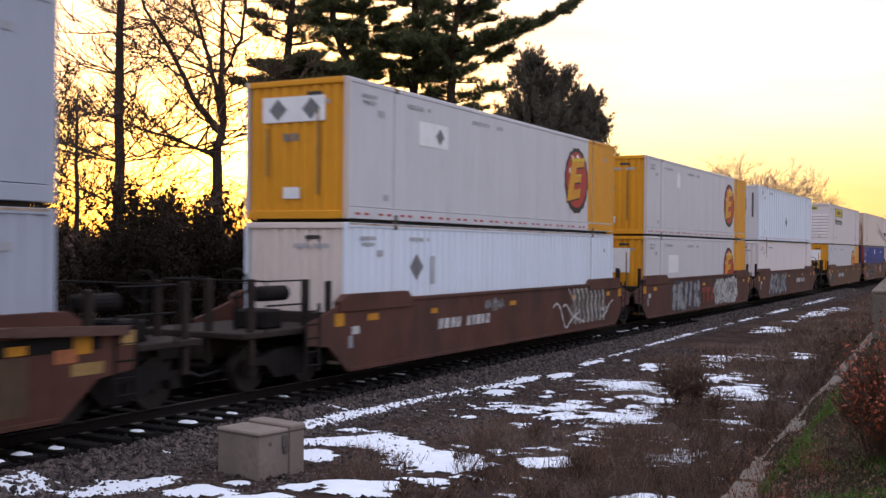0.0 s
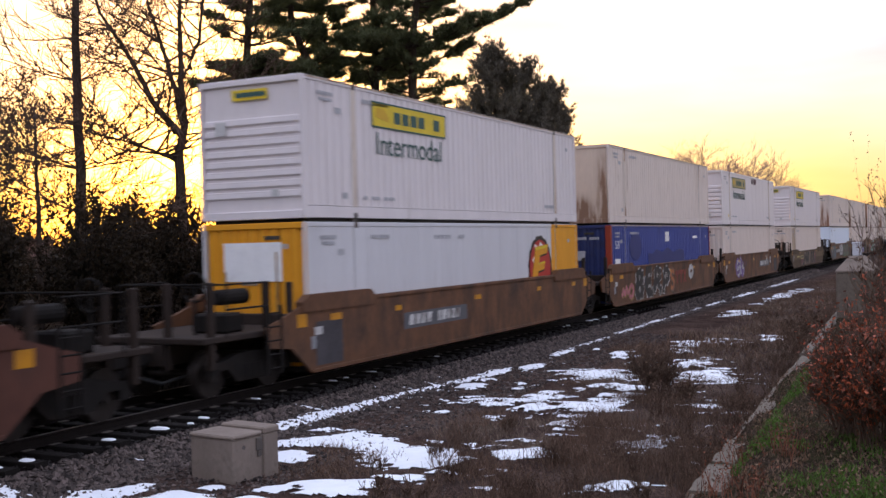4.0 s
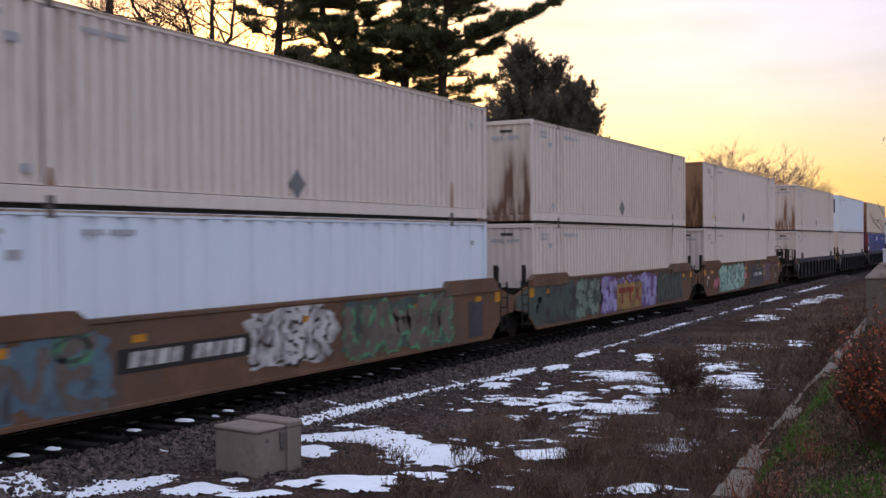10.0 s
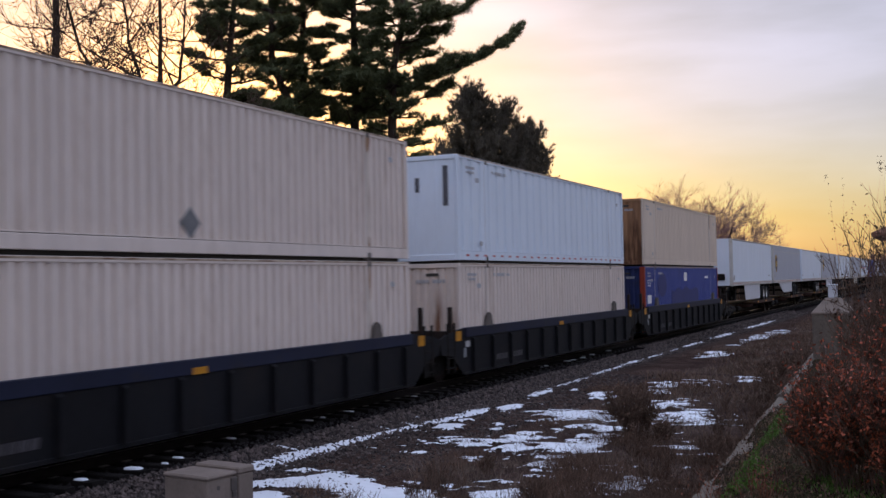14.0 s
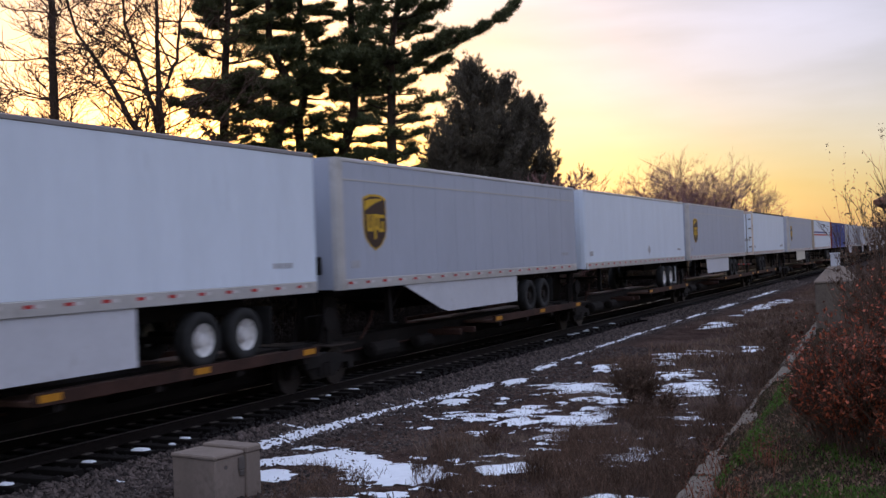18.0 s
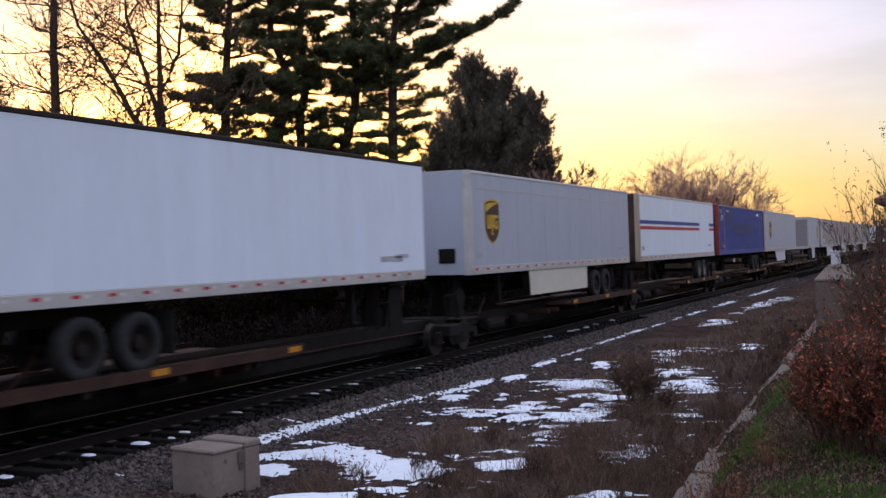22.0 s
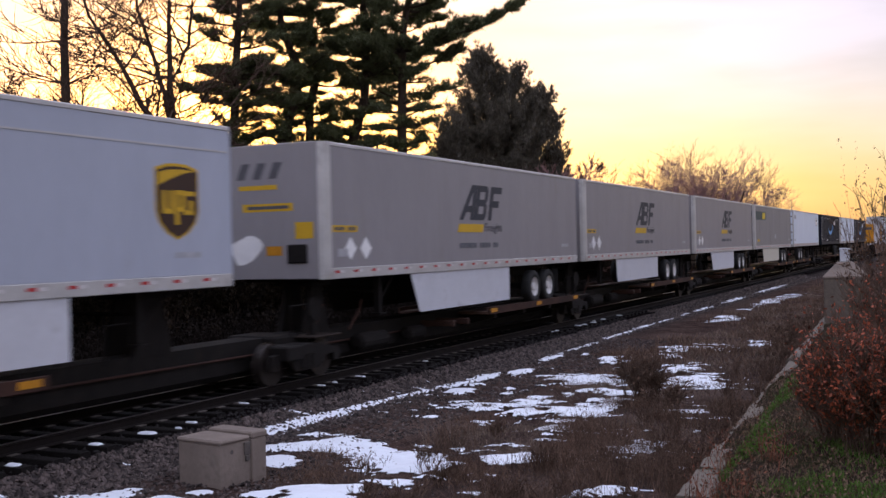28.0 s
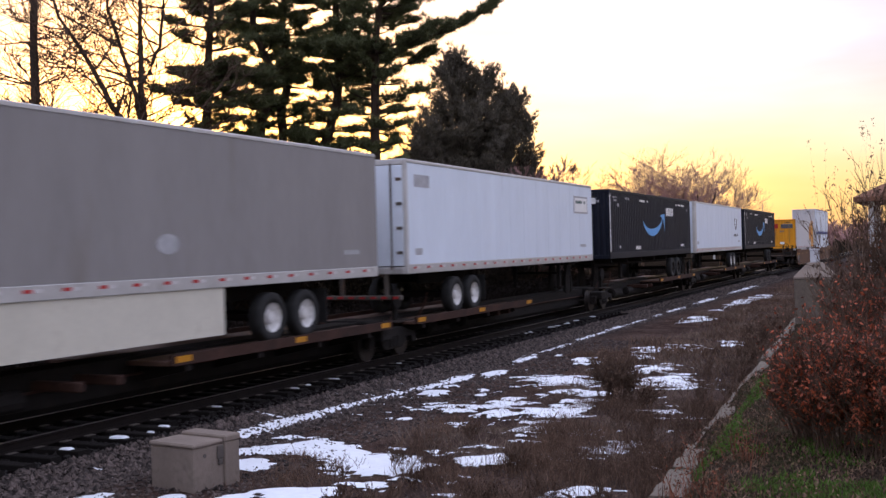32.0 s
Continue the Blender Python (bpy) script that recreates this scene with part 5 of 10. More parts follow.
# ---- running gear ----
def truck(parent, y, side=True):
    """A two-axle railway truck: cast side frames, bolster, springs, wheels on axles."""
    def frame_mesh():
        s = Shape()
        pts = [(-1.25, 0.34), (-1.2, 0.62), (-0.85, 0.66), (-0.45, 0.76), (0.45, 0.76), (0.85, 0.66), (1.2, 0.62), (1.25, 0.34), (1.02, 0.34), (1.0, 0.5), (0.72, 0.5), (0.45, 0.25), (-0.45, 0.25), (-0.72, 0.5), (-1.0, 0.5), (-1.02, 0.34)]
        for x0, x1 in ((0.93, 1.09), (-1.09, -0.93)):
            s.prism(pts, x0, x1, "x")
            for k in (-0.2, 0.0, 0.2):
                s.tube([((x0 + x1) / 2 + 0.06 * (1 if x0 > 0 else -1), k, 0.3), ((x0 + x1) / 2 + 0.06 * (1 if x0 > 0 else -1), k, 0.56)], [0.07, 0.07], 8)
        s.box(-1.1, 1.1, -0.2, 0.2, 0.55, 0.78, 0.02)
        return s.mesh("truck", MAT["under"])
    t = part("truck", shared(("truck",), frame_mesh), "under", parent, "cast steel two-axle truck", pose(0, y, 0))

    def wheel_mesh():
        s = Shape()
        s.wheel(0.69, 0.82, 0, 0.42, 0.42, 28).wheel(0.66, 0.69, 0, 0.42, 0.45, 28)
        s.wheel(0.82, 0.95, 0, 0.42, 0.13, 14)
        return s.mesh("wheel", MAT["wheel"])

    def ring_mesh():
        s, n = Shape(), 28
        vs = []
        for r in (0.42, 0.33):
            vs += [(0.823, r * math.cos(2 * math.pi * i / n), 0.42 + r * math.sin(2 * math.pi * i / n)) for i in range(n)]
        return s.add(vs, [(i, (i + 1) % n, n + (i + 1) % n, n + i) for i in range(n)]).mesh("wheel_rim", MAT["tread"])
    for dy in (-0.89, 0.89):
        for sx in (1, -1):
            w = part("wheel", shared(("wheel",), wheel_mesh), "wheel", t)
            w.matrix_basis = pose(0, dy, 0, 0, 0, 0) if sx > 0 else pose(0, dy, 0, 0, 0, 180)
            if sx > 0:
                part("axle", shared(("axle",), lambda: Shape().wheel(-0.7, 0.7, 0, 0.42, 0.08, 10).mesh("axle", MAT["wheel"])), "wheel", t, at=pose(0, dy, 0))
    return t


def coupler(parent, y, d):
    s = Shape().box(-0.09, 0.09, min(y, y + d * 1.4), max(y, y + d * 1.4), 0.72, 0.92, 0.02)
    s.box(-0.16, 0.18, min(y + d * 1.2, y + d * 1.62), max(y + d * 1.2, y + d * 1.62), 0.66, 0.98, 0.04)
    part("coupler", s, "under", parent, "knuckle coupler")
    part("air_hose", Shape().tube([(0.4, y, 0.7), (0.45, y + d * 0.6, 0.42), (0.42, y + d * 1.2, 0.35), (0.3, y + d * 1.6, 0.5)], [0.03] * 4, 6), "tyre", parent)


SX = 1.40   # outer face of the car sides


def well_end(car, y, d, paint, free, kind):
    """Platform, posts, ladder and rails at one end of a well car. y: the container's end, d: outward."""
    reach = 3.5 if free else 1.62
    a, b = sorted((y + d * 0.12, y + d * (reach - 0.35 if free else reach)))
    part("end_platform", Shape().box(-1.25, 1.25, a, b, 1.02, 1.14, 0.02).box(-0.3, 0.3, a, b, 0.62, 1.02, 0.02), "deck", car)
    part("end_bulkhead", Shape().box(-1.3, 1.3, *sorted((y + d * 0.10, y + d * 0.24)), 0.4, 1.36, 0.02), "deck", car)
    for x in ((1.3, 0.95) if free else (1.28, 0.55)):
        p = y + d * (0.55 if x > 1.2 else 0.85)
        part("end_post", Shape().box(x - 0.05, x + 0.05, min(p, p + d * 0.12), max(p, p + d * 0.12), 1.1, 2.02, 0.012), "deck", car)
    if free:
        p = y + d * 2.5
        r = Shape()
        for x in (1.25, -1.25):
            r.tube([(x, p, 1.1), (x, p, 2.05), (x, p - d * 1.3, 2.05), (x, p - d * 1.3, 1.1)], [0.022] * 4, 6)
            r.tube([(x, p, 1.6), (x, p - d * 1.3, 1.6)], [0.02] * 2, 6)
        r.tube([(1.25, p, 2.05), (-1.25, p, 2.05)], [0.02] * 2, 6)
        part("handrail", r, "under", car)
        wl_ = Shape()
        n = 18
        pts = [(0.55 + 0.27 * math.cos(2 * math.pi * i / n), p, 2.0 + 0.27 * math.sin(2 * math.pi * i / n)) for i in range(n + 1)]
        wl_.tube(pts, [0.022] * (n + 1), 6)
        wl_.tube([(0.55, p, 1.1), (0.55, p, 2.0)], [0.03, 0.03], 6).tube([(0.3, p, 2.0), (0.8, p, 2.0)], [0.015] * 2, 5)
        part("brake_wheel", wl_, "under", car, "hand brake wheel on its staff")
        part("equipment_box", Shape().box(0.2, 0.95, *sorted((p - d * 0.9, p - d * 0.3)), 1.14, 1.5, 0.04), "under", car)
        part("air_tank", Shape().tube([(0.55, p - d * 1.5, 1.78), (0.55, p - d * 1.45, 1.78), (0.55, p - d * 0.65, 1.78), (0.55, p - d * 0.6, 1.78)], [0.1, 0.15, 0.15, 0.1], 14), "under", car, "small brake air tank")
        for x, q in ((1.15, 2.75), (0.35, 2.95)):
            part("end_stanchion", Shape().box(x - 0.06, x + 0.06, *sorted((y + d * q, y + d * (q + 0.13))), 0.55, 2.1, 0.015), "deck", car, "rusty upright at the coupling")
        coupler(car, y + d * 2.1, d)
    lad = Shape()
    p = y + d * (0.8 if not free else 1.25)
    for k in range(5):
        lad.tube([(SX, p - 0.2, 0.42 + 0.26 * k), (SX, p + 0.2, 0.42 + 0.26 * k)], [0.016] * 2, 5)
    for q in (-0.21, 0.21):
        lad.box(SX - 0.03, SX + 0.01, p + q - 0.03, p + q + 0.03, 0.30, 1.6)
    part("ladder", lad, "under", car)


def well_car(along, paint="rustcar", label="", free=(False, False), numbers=None, tags=(), style="plain", L=16.15, marks=True, top=1.58):
    car = thing("well_car", label, "railway car", "well cars of the train")
    ROLLING.append((car, along, 0.0))
    e0, e1 = (-3.2 if free[0] else -1.55), (L + 3.2 if free[1] else L + 1.55)
    f0, f1 = -0.75, L + 0.75

    def sill():
        high = top if style == "plain" else 1.42
        pts = [(-0.05, 0.2), (L + 0.05, 0.2), (f1 - 0.05, 0.72), (L + 1.4, 0.8), (L + 1.5, 1.2), (L + 1.1, 1.3), (L + 0.15, high), (-0.15, high), (-1.1, 1.3), (-1.5, 1.2), (-1.4, 0.8), (f0 + 0.05, 0.72)]
        return Shape().prism(pts, SX - 0.06, SX, "x")
    me = shared(("sill", free, paint, style, L, top), lambda: sill().mesh("side_sill", MAT[paint]))
    part("side_sill", me, paint, car)
    part("side_sill", me, paint, car, at=pose(-2 * SX + 0.06, 0, 0))
    part("well_floor", shared(("wfloor", L), lambda: Shape().box(-SX + 0.06, SX - 0.06, 0.0, L, 0.2, 0.3).mesh("well_floor", MAT["under"])), "under", car)
    cp = paint if style == "plain" else "bluesill"
    zt = top if style == "plain" else 1.42
    for sx in (1, -1):
        part("top_chord", shared(("chord", cp, zt, sx, L), lambda: Shape().box(*sorted((sx * (SX - 0.1), sx * (SX + 0.03))), 0.1, L - 0.1, zt - (0.06 if style == "plain" else 0.24), zt + 0.02, 0.01).mesh("top_chord", MAT[cp])), cp, car)
        part("bottom_chord", shared(("bchord", paint, sx, L), lambda: Shape().box(*sorted((sx * (SX - 0.08), sx * (SX + 0.025))), 0.0, L, 0.17, 0.25, 0.01).mesh("bottom_chord", MAT[paint])), paint, car)
    if style == "plain":
        def shoulder():
            return Shape().prism([(-0.35, top - 0.18), (2.55, top - 0.18), (2.55, top - 0.02), (2.3, top + 0.16), (-0.1, top + 0.16), (-0.35, top + 0.02)], SX - 0.14, SX + 0.035, "x").mesh("shoulder", MAT[paint])
        me = shared(("shoulder", paint, top), shoulder)
        part("shoulder", me, paint, car)
        part("shoulder", me, paint, car, at=pose(0, L, 0, 0, 0, 180))
        part("shoulder", me, paint, car, at=pose(-2 * SX + 0.1, 0, 0))
        part("shoulder", me, paint, car, at=pose(2 * SX - 0.1, L, 0, 0, 0, 180))
    else:
        for k in range(12):
            yk = 0.55 + k * (L - 1.1) / 11
            part("rib", shared(("rib", paint), lambda: Shape().prism([(SX, 0.2), (SX + 0.1, 0.26), (SX + 0.1, 1.12), (SX, 1.18)], -0.05, 0.05, "y").mesh("rib", MAT[paint])), paint, car, at=pose(0, yk, 0))
        for yk in (1.8, L - 1.8):
            part("guide_lug", shared(("lug",), lambda: Shape().prism([(-0.2, 1.44), (0.2, 1.44), (0.12, 1.72), (0.0, 1.8), (-0.12, 1.72)], SX - 0.08, SX + 0.02, "x").mesh("guide_lug", MAT["cast"])), "cast", car, "black container guide", at=pose(0, yk, 0))
    well_end(car, 0.0, -1, paint, free[0], style)
    well_end(car, L, 1, paint, free[1], style)
    # reflectors
    zr = 1.3 if style == "plain" else 1.3
    for k, (yk, w, h) in enumerate(((-0.35, 0.34, 0.26), (0.9, 0.42, 0.14), (3.55, 0.30, 0.12), (7.9, 0.4, 0.12), (12.3, 0.30, 0.12), (15.4, 0.34, 0.13), (L + 0.4, 0.34, 0.26))):
        if style != "plain" and k in (1, 2, 4, 5):
            continue
        part("reflector", shared(("refl", w, h), lambda: Shape().box(SX, SX + 0.006, -w / 2, w / 2, -h / 2, h / 2).mesh("reflector", MAT["reflect"])), "reflect", car, "yellow reflector", at=pose(0.032 if style != "plain" and 0 < yk < L else 0.001, yk, zr - 0.06))
    part("stencil_plate", shared(("sten",), lambda: Shape().box(SX + 0.001, SX + 0.005, 0.0, 0.28, 0.92, 1.08).mesh("stencil_plate", MAT["gwhite"])), "gwhite", car, at=pose(0, 0.1, 0))
    part("stencil_plate", shared(("sten2",), lambda: Shape().box(SX + 0.001, SX + 0.005, 0.0, 0.16, 0.55, 0.8).mesh("stencil_plate", MAT["ggrey"])), "ggrey", car, at=pose(0, -0.02, 0.1))
    if numbers is not None:
        n0, backing = numbers
        if backing:
            plate("number_backing", car, n0 - 0.2, n0 + 3.2, 0.72, 1.10, backing, SX + 0.001)
        bars("number_bars", car, n0, n0 + 1.2, 0.80, 1.04, 4, "gwhite", SX + 0.006, "white reporting mark bars", 2)
        bars("number_bars", car, n0 + 1.45, n0 + 3.05, 0.80, 1.04, 6, "gwhite", SX + 0.006, "white number bars", 3)
    if paint in ("tancar", "greencar") and marks:
        pr = random.Random(int(along))
        for a0 in (0.15, L - 1.3):
            if pr.random() < 0.7:
                plate("repainted_patch", car, a0, a0 + pr.uniform(0.8, 1.15), 0.3, pr.uniform(0.9, 1.3), "slate", SX + 0.0005, "dark repainted patch")
    for g in tags:
        graffiti(car, *g[:4], g[4], g[5], int(along * 10) + int(g[0] * 10), SX + 0.012, *g[6:])
    if free[0]:
        truck(car, -1.55)
    if free[1]:
        truck(car, L + 1.55)
    else:
        truck(car, L + 1.72)
    return car


def stencil(car, y0, y1, z0, z1, mat, lift=0.014):
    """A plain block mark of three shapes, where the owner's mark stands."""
    w = (y1 - y0) / 3
    for k in range(3):
        a, g = y0 + k * w, (z1 - z0) * 0.16
        if k < 2:
            s = Shape().box(SX + lift, SX + lift + 0.003, a + 0.04, a + w - 0.04, z1 - 2 * g, z1).box(SX + lift, SX + lift + 0.003, a + w / 2 - g, a + w / 2 + g, z0, z1 - 2 * g)
        else:
            s = Shape().prism([(a + 0.05, z0), (a + 0.05 + 1.6 * g, z0), (a + w - 0.05, z1), (a + w - 0.05 - 1.6 * g, z1)], SX + lift, SX + lift + 0.003, "x")
            s.prism([(a + 0.05, z1), (a + w / 2 - 0.5 * g, (z0 + z1) / 2 + 0.4 * g), (a + w / 2 + 0.2 * g, (z0 + z1) / 2 + 1.6 * g), (a + 0.05 + 1.6 * g, z1)], SX + lift - 0.0005, SX + lift + 0.0025, "x")
            s.prism([(a + w - 0.05, z0), (a + w / 2 + 0.5 * g, (z0 + z1) / 2 - 0.4 * g), (a + w / 2 - 0.2 * g, (z0 + z1) / 2 - 1.6 * g), (a + w - 0.05 - 1.6 * g, z0)], SX + lift - 0.0005, SX + lift + 0.0025, "x")
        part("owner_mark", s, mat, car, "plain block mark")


def ribcage(car):
    """White sprayed lines like a row of ribs, with long curled tails."""
    x = SX + 0.008
    outline("sprayed_cloud", car, [(11.9, 0.8), (12.3, 0.42), (14.9, 0.42), (15.2, 0.75), (15.0, 1.48), (12.2, 1.5), (12.35, 1.2)], "gtaupe", x - 0.004, "sprayed colour field", 0.001)
    for k in range(8):
        a = 12.35 + 0.36 * k
        spray(car, "graffiti_stroke", [[(a - 0.1, 1.5), (a + 0.14, 1.2), (a, 0.95), (a + 0.2, 0.62), (a + 0.12, 0.4)]], 0.05, x, "gwhite", "white sprayed line")
        spray(car, "graffiti_stroke", [[(a + 0.1, 1.42), (a + 0.3, 1.12), (a + 0.18, 0.98)], [(a + 0.2, 0.8), (a + 0.36, 0.55)]], 0.045, x + 0.001, "gblack", "black sprayed line")
    tails = [[(10.7, 1.0), (10.95, 1.12), (11.25, 0.98), (11.55, 0.45), (11.75, 0.3), (12.1, 0.55), (12.7, 0.75)], [(11.45, 0.98), (11.7, 1.06), (11.95, 0.85), (12.4, 0.6), (13.2, 0.45)], [(11.9, 1.5), (12.3, 1.15), (12.6, 0.8)], [(14.8, 0.5), (15.2, 0.62), (15.5, 0.92), (15.9, 1.02)], [(14.7, 0.8), (15.0, 0.72), (15.3, 0.82)]]
    for p in tails:
        spray(car, "graffiti_stroke", [p], 0.045, x + 0.002, "gwhite", "long curled white line")


def swirls(car):
    """Fat white curls in a cloud of purple spray."""
    x = SX + 0.008
    for k, (a, c, r, q) in enumerate(((3.3, 0.85, 0.75, 0.55), (4.0, 0.95, 0.6, 0.5), (4.5, 0.75, 0.55, 0.42))):
        outline("sprayed_cloud", car, [(a + r * (1 + 0.1 * math.sin(3 * t + k)) * math.cos(t), min(max(c + q * (1 + 0.12 * math.sin(4 * t + k)) * math.sin(t), 0.26), 1.5)) for t in [2 * math.pi * i / 36 for i in range(36)]], "gpurple", x - 0.005 + 0.0008 * k, "purple sprayed cloud", 0.0006)
    for p, g in (([(3.45, 1.15), (3.2, 1.3), (2.95, 1.1), (2.9, 0.75), (3.1, 0.72), (3.5, 0.95), (3.72, 0.85), (3.65, 0.55), (3.3, 0.42), (3.1, 0.5)], 0.085), ([(3.95, 1.42), (3.85, 1.05), (3.95, 0.65), (4.05, 0.5)], 0.12), ([(4.6, 1.1), (4.45, 0.95), (4.3, 0.85), (4.75, 0.85), (4.85, 0.65), (4.7, 0.45)], 0.085)):
        spray(car, "graffiti_letter", [p], g, x + 0.002, "gwhite", "fat white sprayed curl")


# the stacked part of the train, front to back
u0 = well_car(-5.57, "rustcar", "dark rusty well car with ribbed sides and an overhanging top rail", (False, True), None)
part("top_rail", Shape().box(SX + 0.035, SX + 0.15, 0.2, 15.2, 1.44, 1.58, 0.015).prism([(15.2, 1.44), (17.35, 1.34), (17.35, 1.48), (15.2, 1.58)], SX + 0.035, SX + 0.15, "x"), "runwaytop", u0, "worn overhanging top rail")
# the shade below the overhanging rail, painted as a black strip
plate("upper_web", u0, 0.2, 16.9, 1.16, 1.40, "under", SX + 0.001, "black strip painted as shade under the rail")
for k in range(8):
    plate("sunk_panel", u0, 0.4 + k * 1.95, 1.95 + k * 1.95, 0.34, 1.14, "duncar", SX + 0.0006, "grimy brown panel between ribs")
    part("side_rib", shared(("u0rib",), lambda: Shape().box(SX, SX + 0.06, -0.09, 0.09, 0.22, 1.36, 0.01).mesh("side_rib", MAT["rustcar"])), "rustcar", u0, at=pose(0, 0.2 + k * 1.95, 0))
for a, b, z0, z1, m in ((16.05, 16.45, 1.0, 1.2, "gorange"), (16.35, 16.95, 0.8, 0.98, "gochre"), (17.3, 17.6, 1.18, 1.4, "gochre")):
    plate("paint_patch", u0, a, b, z0, z1, m, SX + 0.006)
container(-5.57, 0.30, "grey container, plain and slightly dirty, in a well car", "grey", "shallow", "ribs")
container(-5.57, 3.27, "grey smooth container stacked on another", "grey", "smooth", "ribs")

c = well_car(17.93, "rustcar", "rust-brown well car with a white scribbled tag on its side", (True, False), (3.7, None), [(6.2, 7.3, 1.12, 1.42, "gtaupe", "ggrey", None, "~S~")])
ribcage(c)
c = container(17.93, 0.30, "white container with a dark diamond placard in a well car", "cold", "shallow", "ribs", "cream")
diamond(c, 2.9, 1.96, 0.3, "dimmark", 1.2965)
plate("notice", c, 3.55, 3.75, 1.55, 2.2, "fademark", 1.2965)
c = yellow_container(17.93, 3.27, ", placarded")
plate("placard_board", c, 2.95, 4.35, 1.75, 2.3, "placard", 1.29, "white placard board")
diamond(c, 3.95, 2.02, 0.2, "dimmark", 1.295)
part("end_placard_board", Shape().box(-0.85, 0.75, 0.014, 0.02, 2.02, 2.55), "placard", c, "white board with two dark diamonds on the end")
for k in (-0.45, 0.4):
    part("end_diamond", Shape().prism([(k - 0.23, 2.28), (k, 2.05), (k + 0.23, 2.28), (k, 2.51)], 0.008, 0.013, "y"), "dimmark", c)

c = well_car(37.6, "rustcar", "rust-brown well car with large grey and white sprayed lettering", (False, False), None, [(3.2, 7.3, 0.26, 1.48, "ggrey", "slate", "slate", "HUIK", 0.2), (9.8, 13.9, 0.28, 1.46, "gwhite", "gblack", "gwhite", "ROUTEN", 0.12)])
stencil(c, 7.5, 9.6, 0.45, 1.1, "ttred")
c = yellow_container(37.6, 0.30, " in a well car")
plate("placard_board", c, 2.95, 4.35, 1.5, 2.2, "placard", 1.29, "white torn placard board")
part("end_placard_board", Shape().box(-0.75, 0.7, 0.014, 0.02, 1.55, 2.45), "placard", c, "large white board on the end")
c = yellow_container(37.6, 3.27)
outline("torn_label", c, [(4.0, 1.95), (4.45, 1.9), (4.5, 2.35), (4.25, 2.55), (4.0, 2.4)], "placard", 1.29)

well_car(56.95, "rustcar", "rust-brown well car with a large grey sprayed tag", (False, True), (10.3, None), [(2.3, 7.1, 0.28, 1.46, "ggrey", "slate", "slate", "AOUK", 0.15)])
container(56.95, 0.30, "pale cream container with fine upright folds in a well car", "pale", "fine", "ribs")
c = container(56.95, 3.27, "cold white container with wide upright ribs", "cold", "wide", "smooth", "white", tape=True)
diamond(c, 7.42, 1.1, 0.3, "dimmark", 1.298)
part("end_mark", Shape().box(0.5, 0.62, 0.01, 0.02, 1.6, 2.2), "mark", c)
part("end_mark", Shape().box(0.9, 1.0, 0.01, 0.02, 1.2, 2.5), "mark", c)

well_car(80.65, "tancar", "ochre-brown well car with worn paint and white number bars", (True, False), (4.0, "mark"))
c = yellow_container(80.65, 0.30, " in a well car")
part("end_placard_board", Shape().box(-0.75, 0.7, 0.014, 0.02, 1.7, 2.5), "placard", c, "large white board on the end")
hunt_container(80.65, 3.27)

c = well_car(100.45, "tancar", "ochre well car with a big black and white sprayed tag", (False, False), None, [(2.6, 7.9, 0.27, 1.47, "gblack", "gwhite", None, "BERP", 0.2), (7.9, 8.7, 0.35, 1.35, "gorange", "gtaupe", None, "S", 0.13), (0.9, 2.5, 0.32, 0.95, "gpink", "gochre", None, "~O", 0.16), (11.2, 12.2, 0.8, 1.4, "gwhite", "gwhite", None, "O", 0.2)], marks=False)
stencil(c, 8.8, 10.8, 0.62, 1.2, "ttred")
blue_container(100.45, 0.30)
container(100.45, 3.27, "cream container with a rust-stained front end", "cream", "shallow", "smooth", "stain", rusty=2)

c = well_car(119.85, "tancar", "ochre well car with a white and purple sprayed tag", (False, True), (10.0, "mark"), [(4.75, 5.8, 0.75, 1.35, "gplum", "slate", None, "~~", 0.12), (12.0, 12.5, 1.05, 1.45, "gwhite", "gwhite", None, "U", 0.12), (13.3, 13.8, 0.85, 1.3, "gwhite", "gwhite", None, "K", 0.12)])
swirls(c)
container(119.85, 0.30, "cream container with fine upright folds and rusty posts", "cream", "fine", "ribs")
hunt_container(119.85, 3.27, True)

u7 = well_car(143.2, "duncar", "single dun-brown well car with a black and buff sprayed tag", (True, True), None, [(5.35, 11.0, 0.24, 1.24, "gjet", "gskin", "gskin", "MAFIEK", 0.235)], top=1.34)
plate("upper_strake", u7, 0.1, 16.05, 0.74, 1.27, "dunlight", SX - 0.0018, "lighter upper part of the side")
for pts, m in (([(3.75, 0.26), (3.7, 0.62), (4.2, 0.76), (5.45, 0.72), (5.5, 0.35), (4.9, 0.26)], "gplum"), ([(4.0, 0.25), (4.35, 0.4), (4.8, 0.5), (5.3, 0.52), (5.4, 0.25)], "gskin"), ([(4.45, 0.25), (4.6, 0.42), (4.95, 0.5), (5.3, 0.42), (5.45, 0.25)], "gjet"),
               ([(5.2, 1.02), (5.3, 1.2), (6.4, 1.27), (5.8, 1.1)], "gplum"), ([(10.7, 0.3), (11.0, 0.62), (10.75, 1.2), (11.5, 1.26), (12.1, 0.9), (11.7, 0.45), (12.3, 0.26), (11.2, 0.26)], "gplum"), ([(10.9, 0.3), (10.8, 0.55), (11.1, 0.7), (11.45, 0.5), (11.35, 0.3)], "gjet"), ([(10.75, 0.95), (11.3, 1.02), (11.3, 0.9), (10.85, 0.85)], "reflect")):
    outline("sprayed_cloud", u7, pts, m, SX + 0.0022 + 0.0007 * (m == "gskin") + 0.0014 * (m in ("gjet", "reflect")), "sprayed colour field", 0.0006)
